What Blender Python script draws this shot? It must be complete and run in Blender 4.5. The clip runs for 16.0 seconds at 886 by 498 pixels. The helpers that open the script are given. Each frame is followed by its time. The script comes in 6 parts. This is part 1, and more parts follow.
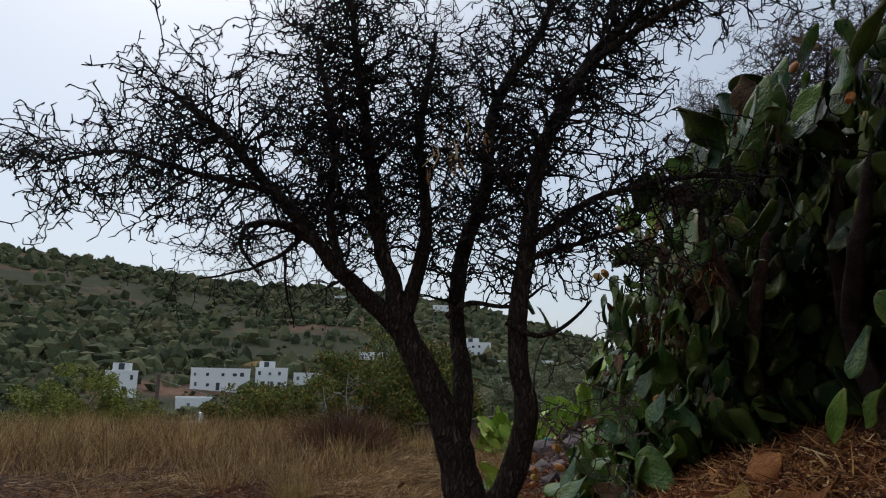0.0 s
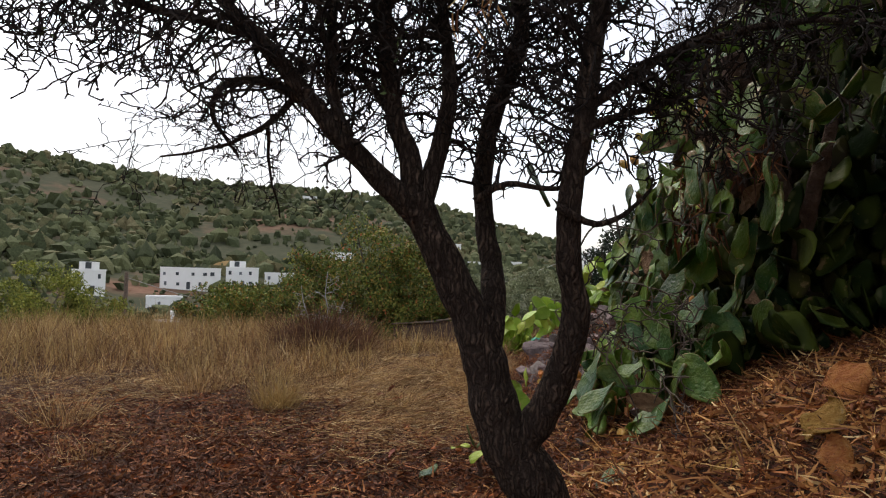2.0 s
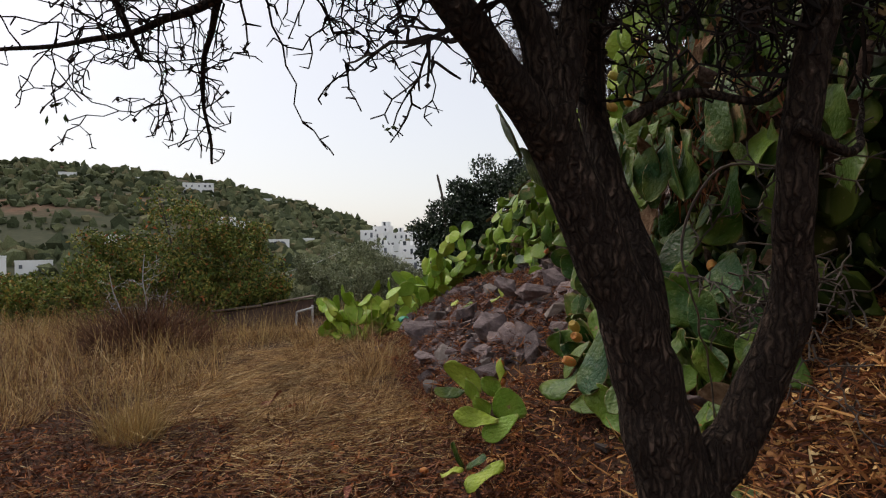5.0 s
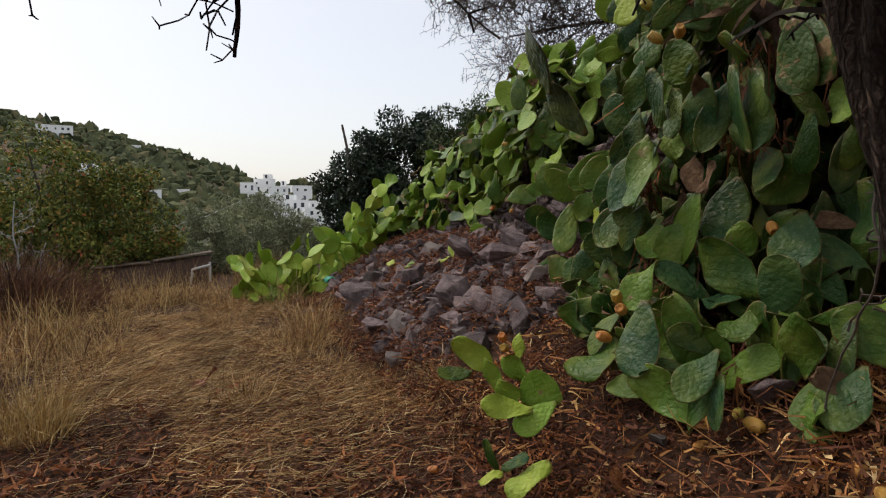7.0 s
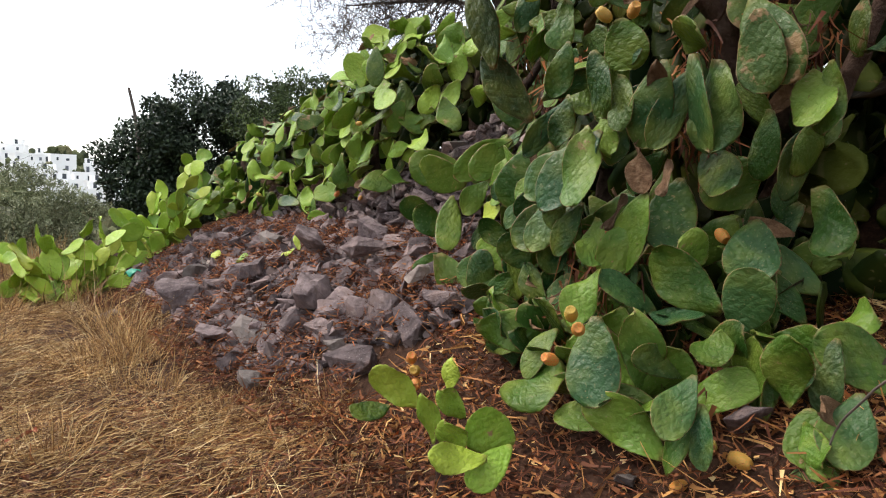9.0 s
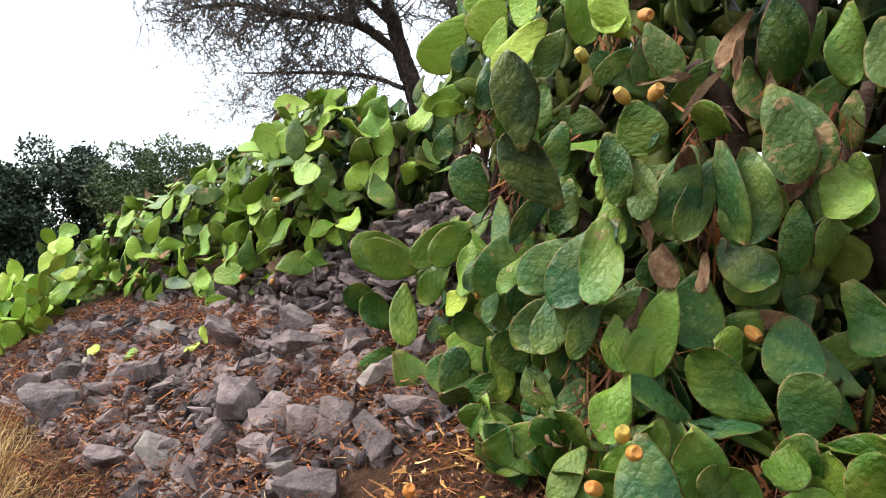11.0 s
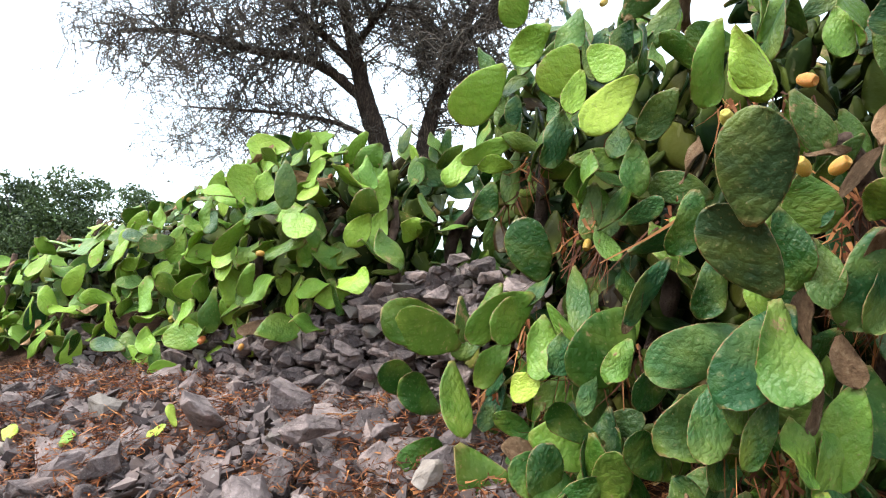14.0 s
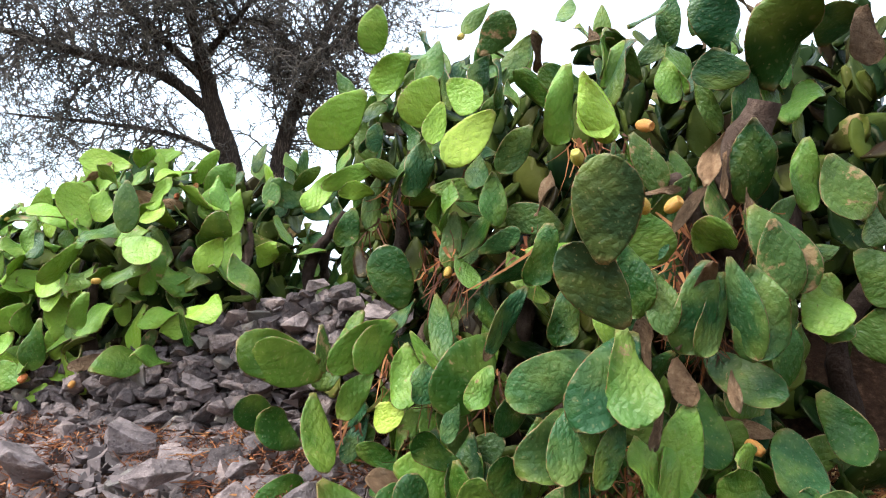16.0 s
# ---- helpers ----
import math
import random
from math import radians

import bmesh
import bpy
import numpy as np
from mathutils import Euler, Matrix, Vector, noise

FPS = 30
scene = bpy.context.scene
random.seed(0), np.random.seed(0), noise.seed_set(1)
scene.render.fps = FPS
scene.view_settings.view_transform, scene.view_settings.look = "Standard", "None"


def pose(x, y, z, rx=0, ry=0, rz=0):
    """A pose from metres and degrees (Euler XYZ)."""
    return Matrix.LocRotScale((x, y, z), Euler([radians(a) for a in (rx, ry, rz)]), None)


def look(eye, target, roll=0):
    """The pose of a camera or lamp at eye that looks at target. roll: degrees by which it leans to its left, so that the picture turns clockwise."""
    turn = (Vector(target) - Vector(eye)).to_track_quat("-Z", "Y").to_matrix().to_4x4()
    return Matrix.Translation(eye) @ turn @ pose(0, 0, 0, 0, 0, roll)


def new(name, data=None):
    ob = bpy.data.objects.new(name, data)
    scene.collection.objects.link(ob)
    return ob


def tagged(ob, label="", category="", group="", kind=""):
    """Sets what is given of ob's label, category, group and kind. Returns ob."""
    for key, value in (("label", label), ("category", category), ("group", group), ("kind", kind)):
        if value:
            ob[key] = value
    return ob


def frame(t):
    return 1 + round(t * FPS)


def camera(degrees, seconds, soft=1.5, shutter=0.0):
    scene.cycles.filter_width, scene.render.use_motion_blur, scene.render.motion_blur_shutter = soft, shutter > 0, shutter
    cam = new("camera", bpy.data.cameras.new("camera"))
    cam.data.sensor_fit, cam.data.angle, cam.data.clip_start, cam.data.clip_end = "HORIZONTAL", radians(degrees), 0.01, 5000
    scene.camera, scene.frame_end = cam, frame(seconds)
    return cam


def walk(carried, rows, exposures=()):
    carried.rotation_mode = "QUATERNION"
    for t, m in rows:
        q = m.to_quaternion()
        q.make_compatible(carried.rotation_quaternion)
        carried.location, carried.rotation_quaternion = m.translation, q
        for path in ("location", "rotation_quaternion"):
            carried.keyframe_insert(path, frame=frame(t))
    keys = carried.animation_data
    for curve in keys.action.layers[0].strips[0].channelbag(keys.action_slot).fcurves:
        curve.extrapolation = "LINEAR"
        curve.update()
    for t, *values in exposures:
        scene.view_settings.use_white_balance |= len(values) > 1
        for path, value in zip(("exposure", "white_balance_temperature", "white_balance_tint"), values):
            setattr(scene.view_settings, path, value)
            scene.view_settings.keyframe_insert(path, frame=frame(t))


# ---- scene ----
cam = camera(68.2, 16.0, soft=1.15)
PATH = [
    (0, (0.156, 0.168, 1.267), (0.107, 2.127, 1.667), 1.1),
    (0.5, (0.068, 0.328, 1.244), (0.048, 2.305, 1.545), 1.8),
    (1, (-0.02, 0.475, 1.239), (0.023, 2.46, 1.478), 1.5),
    (1.5, (-0.052, 0.672, 1.225), (0.001, 2.664, 1.397), 1.7),
    (2, (-0.109, 0.852, 1.254), (-0.062, 2.849, 1.359), 1.3),
    (2.5, (-0.255, 1.061, 1.26), (-0.129, 3.055, 1.345), 1.1),
    (3, (-0.426, 1.256, 1.275), (-0.163, 3.238, 1.324), 0.6),
    (3.2, (-0.479, 1.344, 1.271), (-0.203, 3.324, 1.304), 0.7),
    (5.3, (-1.042, 2.322, 1.252), (-0.322, 4.187, 1.277), -1.5),
    (5.5, (-1.067, 2.432, 1.261), (-0.325, 4.29, 1.282), -1.4),
    (6, (-1.153, 2.633, 1.262), (-0.364, 4.47, 1.254), -0.7),
    (6.5, (-1.279, 2.883, 1.26), (-0.382, 4.67, 1.204), -0.2),
    (7, (-1.327, 3.104, 1.252), (-0.339, 4.84, 1.143), -0.2),
    (7.5, (-1.281, 3.379, 1.286), (-0.184, 5.046, 1.154), 0.1),
    (8, (-1.292, 3.585, 1.286), (-0.085, 5.174, 1.154), 1.2),
    (8.5, (-1.366, 3.812, 1.31), (0.034, 5.233, 1.167), 1.8),
    (9, (-1.384, 4.012, 1.314), (0.091, 5.353, 1.155), 1.6),
    (9.5, (-1.341, 4.259, 1.356), (0.213, 5.517, 1.351), 0.7),
    (10, (-1.354, 4.429, 1.361), (0.265, 5.603, 1.357), 0.8),
    (10.2, (-1.36, 4.494, 1.378), (0.295, 5.616, 1.395), 0.8),
    (12.3, (-1.436, 5.325, 1.433), (0.396, 6.12, 1.541), 2.7),
    (12.5, (-1.461, 5.407, 1.446), (0.411, 6.101, 1.562), 2.5),
    (13, (-1.47, 5.565, 1.459), (0.434, 6.166, 1.579), 2.5),
    (13.5, (-1.374, 5.746, 1.504), (0.529, 6.326, 1.705), 2.0),
    (14, (-1.333, 5.927, 1.511), (0.53, 6.617, 1.745), 2.5),
    (14.5, (-1.328, 5.979, 1.534), (0.599, 6.449, 1.79), 1.5),
    (15, (-1.336, 6.007, 1.553), (0.625, 6.309, 1.8), 1.2),
    (15.5, (-1.34, 5.964, 1.584), (0.629, 6.173, 1.863), 1.2),
    (16, (-1.344, 5.979, 1.583), (0.618, 6.235, 1.874), 0.6),
]
walk(cam, [(t, look(eye, target, roll)) for t, eye, target, roll in PATH],
     exposures=[(0, -1.08, 5950, 7), (1, -0.66, 6450, 10), (2.5, -0.24, 6700, 12), (3.2, -0.22, 6750, 12), (5.5, -0.68, 6750, 12), (7, -0.55, 6700, 11),
                (8, -0.05, 6500, 10), (9, 0.5, 6600, 10), (10, 0.75, 6500, 9), (12.5, 1.22, 6300, -1), (16, 1.22, 5950, 1)])

# ---- world, sun, exposure ----
SUN_ELEV, SUN_ROT = radians(52), radians(-28)
world = bpy.data.worlds.new("overcast_sky")
scene.world = world
world.use_nodes = True
wn, wl = world.node_tree.nodes, world.node_tree.links
sky = wn.new("ShaderNodeTexSky")
sky.sky_type, sky.sun_disc = "NISHITA", False
sky.sun_elevation, sky.sun_rotation = SUN_ELEV, SUN_ROT
sky.air_density, sky.dust_density = 1.0, 3.0
wscale = wn.new("ShaderNodeMix")
wscale.data_type, wscale.blend_type = "RGBA", "MULTIPLY"
wscale.inputs["Factor"].default_value = 1.0
wl.new(sky.outputs[0], wscale.inputs["A"])
wscale.inputs["B"].default_value = (0.19, 0.19, 0.19, 1)
wmix = wn.new("ShaderNodeMix")
wmix.data_type = "RGBA"
wmix.inputs["Factor"].default_value = 0.5
wl.new(wscale.outputs["Result"], wmix.inputs["A"])
wmix.inputs["B"].default_value = (1.42, 1.44, 1.47, 1)
wl.new(wmix.outputs["Result"], wn["Background"].inputs["Color"])
wn["Background"].inputs["Strength"].default_value = 1.14
sun_data = bpy.data.lights.new("sun", "SUN")
sun_data.energy, sun_data.angle, sun_data.color = 1.8, radians(16), (1.0, 0.96, 0.9)
sun = new("sun", sun_data)
sun.matrix_world = look((-4.1, 12.7, 11.0), (0, 5, 0))


# ---- materials ----
def material(name):
    m = bpy.data.materials.new(name)
    m.use_nodes = True
    nt = m.node_tree
    return m, nt, nt.nodes["Principled BSDF"]


def node(nt, kind, **values):
    n = nt.nodes.new(kind)
    for key, value in values.items():
        n.inputs[key].default_value = value
    return n


def coords(nt, which="Object"):
    return nt.nodes.new("ShaderNodeTexCoord").outputs[which]


def noise_tex(nt, vec, scale, detail=4.0, rough=0.6):
    n = node(nt, "ShaderNodeTexNoise", Scale=scale, Detail=detail, Roughness=rough)
    nt.links.new(vec, n.inputs["Vector"])
    return n.outputs["Fac"]


def ramp(nt, fac, stops):
    r = nt.nodes.new("ShaderNodeValToRGB")
    els = r.color_ramp.elements
    while len(els) < len(stops):
        els.new(0.5)
    for e, (p, c) in zip(els, stops):
        e.position, e.color = p, (*c, 1)
    nt.links.new(fac, r.inputs["Fac"])
    return r.outputs["Color"]


def mix(nt, fac, a, b, blend="MIX"):
    n = nt.nodes.new("ShaderNodeMix")
    n.data_type, n.blend_type = "RGBA", blend
    for sock, v in ((n.inputs["Factor"], fac), (n.inputs["A"], a), (n.inputs["B"], b)):
        if isinstance(v, bpy.types.NodeSocket):
            nt.links.new(v, sock)
        elif isinstance(v, tuple):
            sock.default_value = (*v, 1)
        else:
            sock.default_value = v
    return n.outputs["Result"]


def math_node(nt, op, a, b):
    n = nt.nodes.new("ShaderNodeMath")
    n.operation = op
    for i, v in enumerate((a, b)):
        if isinstance(v, bpy.types.NodeSocket):
            nt.links.new(v, n.inputs[i])
        else:
            n.inputs[i].default_value = v
    return n.outputs[0]


def bump(nt, bsdf, height, strength=0.4, dist=0.02, under=None):
    b = node(nt, "ShaderNodeBump", Strength=strength, Distance=dist)
    nt.links.new(height, b.inputs["Height"])
    if under is not None:
        nt.links.new(under, b.inputs["Normal"])
    nt.links.new(b.outputs[0], bsdf.inputs["Normal"])
    return b.outputs[0]


def obj_random(nt):
    return nt.nodes.new("ShaderNodeObjectInfo").outputs["Random"]


def island_random(nt):
    return nt.nodes.new("ShaderNodeNewGeometry").outputs["Random Per Island"]


def pad_material(name, greens, scar, island=False):
    """Waxy cactus pad: per-pad green, mottling, areole dots in rows, corky scars."""
    m, nt, b = material(name)
    vec = coords(nt)
    pick = island_random(nt) if island else obj_random(nt)
    base = ramp(nt, pick, greens)
    mott = noise_tex(nt, vec, 5.0, 5)
    col = mix(nt, mott, base, mix(nt, 1.0, base, (0.62, 0.66, 0.6), "MULTIPLY"))
    # offset per pad so that no two pads wear the same scars
    off = nt.nodes.new("ShaderNodeVectorMath")
    off.operation = "ADD"
    comb = nt.nodes.new("ShaderNodeCombineXYZ")
    r = math_node(nt, "MULTIPLY", pick, 37.0)
    nt.links.new(r, comb.inputs[0]), nt.links.new(r, comb.inputs[2])
    nt.links.new(vec, off.inputs[0]), nt.links.new(comb.outputs[0], off.inputs[1])
    sc = noise_tex(nt, off.outputs[0], 3.2, 6, 0.65)
    scf = ramp(nt, sc, [(scar, (0, 0, 0)), (scar + 0.05, (1, 1, 1))])
    yel = ramp(nt, noise_tex(nt, off.outputs[0], 1.6, 2), [(0.45, (0, 0, 0)), (0.75, (1, 1, 1))])
    col = mix(nt, math_node(nt, "MULTIPLY", yel, 0.35), col, (0.30, 0.34, 0.05))
    col = mix(nt, scf, col, (0.26, 0.17, 0.08))
    # swollen cells in slanting rows, an areole on each, warped a little
    wob = node(nt, "ShaderNodeTexNoise", Scale=3.5, Detail=2.0)
    nt.links.new(off.outputs[0], wob.inputs["Vector"])
    wp = nt.nodes.new("ShaderNodeVectorMath")
    wp.operation = "MULTIPLY_ADD"
    nt.links.new(wob.outputs["Color"], wp.inputs[0])
    wp.inputs[1].default_value = (0.22, 0.22, 0.0)
    nt.links.new(vec, wp.inputs[2])
    sp = nt.nodes.new("ShaderNodeSeparateXYZ")
    nt.links.new(wp.outputs[0], sp.inputs[0])
    sx, sy = math_node(nt, "MULTIPLY", sp.outputs[0], 27.0), math_node(nt, "MULTIPLY", sp.outputs[1], 18.0)
    s1 = math_node(nt, "ABSOLUTE", math_node(nt, "SINE", math_node(nt, "ADD", sx, sy), 0.0), 0.0)
    s2 = math_node(nt, "ABSOLUTE", math_node(nt, "SINE", math_node(nt, "SUBTRACT", sx, sy), 0.0), 0.0)
    quilt = math_node(nt, "POWER", math_node(nt, "MULTIPLY", s1, s2), 0.6)
    cell = ramp(nt, quilt, [(0.0, (0.96, 0.97, 0.93)), (0.6, (1.02, 1.01, 1.01))])
    col = mix(nt, 1.0, col, cell, "MULTIPLY")
    dots = ramp(nt, quilt, [(0.93, (0, 0, 0)), (0.99, (1, 1, 1))])
    col = mix(nt, math_node(nt, "MULTIPLY", dots, 0.22), col, (0.26, 0.23, 0.11))
    rim = nt.nodes.new("ShaderNodeAttribute")
    rim.attribute_name = "rim"
    rim_fac = rim.outputs["Fac"]
    spots = noise_tex(nt, off.outputs[0], 26, 3)
    bloom = ramp(nt, noise_tex(nt, off.outputs[0], 2.3, 5, 0.7), [(0.48, (0, 0, 0)), (0.70, (0.42, 0.42, 0.42))])
    col = mix(nt, bloom, col, mix(nt, 1.0, col, (1.7, 1.45, 2.0), "MULTIPLY"))
    sy2 = nt.nodes.new("ShaderNodeSeparateXYZ")
    nt.links.new(vec, sy2.inputs[0])
    along = math_node(nt, "ABSOLUTE", math_node(nt, "SINE", math_node(nt, "MULTIPLY", sy2.outputs[1], 29.0), 0.0), 0.0)
    tuft_dots = math_node(nt, "MULTIPLY", ramp(nt, along, [(0.80, (0, 0, 0)), (0.92, (1, 1, 1))]), ramp(nt, rim_fac, [(0.15, (0, 0, 0)), (0.35, (1, 1, 1))]))
    if not island:
        neck = ramp(nt, sy2.outputs[1], [(0.0, (0.75, 0.75, 0.75)), (0.10, (0, 0, 0))])
        col = mix(nt, math_node(nt, "MULTIPLY", neck, ramp(nt, spots, [(0.35, (0.3, 0.3, 0.3)), (0.6, (1, 1, 1))])), col, (0.20, 0.12, 0.045))
    col = mix(nt, math_node(nt, "MULTIPLY", rim.outputs["Fac"], ramp(nt, spots, [(0.42, (0.15, 0.15, 0.15)), (0.62, (0.8, 0.8, 0.8))])), col, (0.23, 0.16, 0.06))
    if not island:
        col = mix(nt, tuft_dots, col, (0.13, 0.060, 0.022))
    # sun-bleached and bitten margins on some pads
    edge = math_node(nt, "MULTIPLY", rim.outputs["Fac"], ramp(nt, sc, [(scar - 0.16, (0, 0, 0)), (scar - 0.06, (1, 1, 1))]))
    col = mix(nt, edge, col, (0.30, 0.20, 0.10))
    # fine corky pinpricks
    vp = node(nt, "ShaderNodeTexVoronoi", Scale=15.0, Randomness=1.0)
    nt.links.new(off.outputs[0], vp.inputs["Vector"])
    pin = math_node(nt, "MULTIPLY", ramp(nt, vp.outputs["Distance"], [(0.10, (1, 1, 1)), (0.17, (0, 0, 0))]), ramp(nt, spots, [(0.5, (0, 0, 0)), (0.6, (0.8, 0.8, 0.8))]))
    col = mix(nt, pin, col, (0.21, 0.17, 0.075))
    nt.links.new(col, b.inputs["Base Color"])
    rr = ramp(nt, mott, [(0.3, (0.30, 0.30, 0.30)), (0.7, (0.48, 0.48, 0.48))])
    nt.links.new(rr, b.inputs["Roughness"])
    # inner pads get almost no gloss, which keeps the gaps dark
    b.inputs["Specular IOR Level"].default_value = 0.05 if island else 0.22
    n1 = bump(nt, b, quilt, 0.32, 0.006)
    bump(nt, b, noise_tex(nt, off.outputs[0], 7, 4), 0.5, 0.03, n1)
    return m


M_PAD = pad_material("cactus_pad_green", [(0.0, (0.015, 0.050, 0.007)), (0.3, (0.028, 0.082, 0.010)), (0.55, (0.050, 0.112, 0.011)),
                                          (0.8, (0.098, 0.160, 0.018)), (1.0, (0.038, 0.076, 0.018))], 0.66)
M_PAD_BLUE = pad_material("cactus_pad_bluish", [(0.0, (0.013, 0.055, 0.016)), (0.5, (0.027, 0.084, 0.022)), (1.0, (0.048, 0.109, 0.029))], 0.67)
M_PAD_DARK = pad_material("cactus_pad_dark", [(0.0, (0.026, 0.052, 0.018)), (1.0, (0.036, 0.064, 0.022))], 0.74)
# greens and old browns darkened so the plant's inside reads as shade
M_PAD_SHADED = pad_material("cactus_pad_shaded", [(0.0, (0.008, 0.020, 0.005)), (0.45, (0.013, 0.028, 0.006)), (0.75, (0.020, 0.031, 0.007)), (0.85, (0.022, 0.013, 0.006)), (1.0, (0.030, 0.018, 0.008))], 0.64, True)
M_PAD_FRESH = pad_material("cactus_pad_fresh", [(0.0, (0.090, 0.180, 0.020)), (0.5, (0.135, 0.235, 0.026)), (1.0, (0.080, 0.160, 0.026))], 0.64)
M_PAD_LIGHT = pad_material("cactus_pad_light", [(0.0, (0.190, 0.330, 0.034)), (0.5, (0.275, 0.405, 0.042)), (1.0, (0.150, 0.280, 0.040))], 0.66)
M_PAD_YOUNG = pad_material("cactus_pad_young", [(0.0, (0.270, 0.430, 0.044)), (0.5, (0.360, 0.510, 0.055)), (1.0, (0.230, 0.380, 0.050))], 0.76)
M_PAD_YELLOW = pad_material("cactus_pad_yellow", [(0.0, (0.340, 0.440, 0.050)), (1.0, (0.440, 0.510, 0.070))], 0.72)
M_PAD_SCAR = pad_material("cactus_pad_scarred", [(0.0, (0.052, 0.105, 0.024)), (1.0, (0.088, 0.138, 0.026))], 0.56)


def rough_material(name, stops, scale=6.0, strength=0.6, dist=0.03, rough=0.9, random_tint=True, fine=40.0, island=False):
    m, nt, b = material(name)
    vec = coords(nt)
    n = noise_tex(nt, vec, scale, 7, 0.65)
    col = ramp(nt, n, stops)
    if random_tint:
        tint = ramp(nt, island_random(nt) if island else obj_random(nt), [(0.0, (0.5, 0.48, 0.48)), (0.35, (0.62, 0.60, 0.60)), (0.6, (1.0, 0.96, 0.95)), (0.85, (1.2, 1.12, 1.07)), (1.0, (1.5, 1.42, 1.36))])
        col = mix(nt, 1.0, col, tint, "MULTIPLY")
    if "stone" in name:
        # pale lichen specks and rusty stains
        col = mix(nt, ramp(nt, noise_tex(nt, vec, 34, 3, 0.7), [(0.62, (0, 0, 0)), (0.72, (0.55, 0.55, 0.55))]), col, (0.42, 0.39, 0.36))
        col = mix(nt, ramp(nt, noise_tex(nt, vec, 2.2, 3), [(0.55, (0, 0, 0)), (0.75, (0.5, 0.5, 0.5))]), col, (0.19, 0.11, 0.075))
    nt.links.new(col, b.inputs["Base Color"])
    b.inputs["Roughness"].default_value = rough
    b.inputs["Specular IOR Level"].default_value = 0.15
    n1 = bump(nt, b, n, strength, dist)
    bump(nt, b, noise_tex(nt, vec, fine, 4), strength * 0.6, dist * 0.3, n1)
    return m


M_STONE = rough_material("volcanic_stone", [(0.22, (0.048, 0.038, 0.039)), (0.45, (0.158, 0.125, 0.123)), (0.62, (0.275, 0.220, 0.213)), (0.8, (0.50, 0.42, 0.39))], 4.0, 0.9, 0.06, 0.92, fine=26)
M_STONE_PALE = rough_material("pale_stone", [(0.3, (0.165, 0.135, 0.120)), (0.7, (0.285, 0.255, 0.232))], 3.0, 0.6, 0.05, 0.92, fine=22)
M_DRY_PAD = rough_material("withered_pad", [(0.3, (0.11, 0.058, 0.030)), (0.55, (0.25, 0.155, 0.088)), (0.75, (0.42, 0.31, 0.20))], 4.0, 0.9, 0.05, 0.85)
M_CACTUS_WOOD = rough_material("cactus_wood", [(0.3, (0.035, 0.022, 0.017)), (0.55, (0.085, 0.055, 0.042)), (0.75, (0.16, 0.115, 0.09))], 9.0, 1.0, 0.05, 0.92, fine=50)
M_TWIG = rough_material("thorny_twig", [(0.3, (0.016, 0.012, 0.011)), (0.7, (0.042, 0.033, 0.028))], 30.0, 0.4, 0.005, 0.9, island=True)
M_TWIG_GREY = rough_material("grey_twig", [(0.3, (0.07, 0.058, 0.05)), (0.7, (0.16, 0.135, 0.115))], 20.0, 0.4, 0.005, 0.9, island=True)
M_BERRY = rough_material("dark_berry", [(0.3, (0.02, 0.014, 0.012)), (0.7, (0.05, 0.035, 0.028))], 20.0, 0.3, 0.003, 0.6)


def bark_material():
    m, nt, b = material("fissured_bark")
    vec = coords(nt)
    warp = nt.nodes.new("ShaderNodeVectorMath")
    warp.operation = "MULTIPLY_ADD"
    nz = node(nt, "ShaderNodeTexNoise", Scale=18.0, Detail=3.0)
    nt.links.new(vec, nz.inputs["Vector"])
    nt.links.new(nz.outputs["Color"], warp.inputs[0])
    warp.inputs[1].default_value = (0.05, 0.05, 0.08)
    nt.links.new(vec, warp.inputs[2])
    mp = node(nt, "ShaderNodeMapping", Scale=(1.0, 1.0, 0.09))
    nt.links.new(warp.outputs[0], mp.inputs["Vector"])
    v = node(nt, "ShaderNodeTexVoronoi", Scale=52.0, Randomness=1.0)
    v.feature = "DISTANCE_TO_EDGE"
    nt.links.new(mp.outputs[0], v.inputs["Vector"])
    n = noise_tex(nt, mp.outputs[0], 60, 7, 0.7)
    big = noise_tex(nt, vec, 5, 4)
    crack = ramp(nt, math_node(nt, "ADD", v.outputs["Distance"], math_node(nt, "MULTIPLY", math_node(nt, "SUBTRACT", n, 0.5), 0.35)), [(0.0, (0, 0, 0)), (0.36, (1, 1, 1))])
    plate = ramp(nt, n, [(0.3, (0.085, 0.058, 0.043)), (0.6, (0.150, 0.104, 0.080)), (0.8, (0.22, 0.162, 0.130))])
    plate = mix(nt, 1.0, plate, ramp(nt, big, [(0.3, (0.65, 0.65, 0.65)), (0.7, (1.25, 1.2, 1.15))]), "MULTIPLY")
    col = mix(nt, crack, (0.030, 0.020, 0.016), plate)
    nt.links.new(col, b.inputs["Base Color"])
    b.inputs["Roughness"].default_value = 0.95
    b.inputs["Specular IOR Level"].default_value = 0.15
    n1 = bump(nt, b, crack, 1.0, 0.02)
    bump(nt, b, n, 0.6, 0.006, n1)
    return m


M_BARK = bark_material()


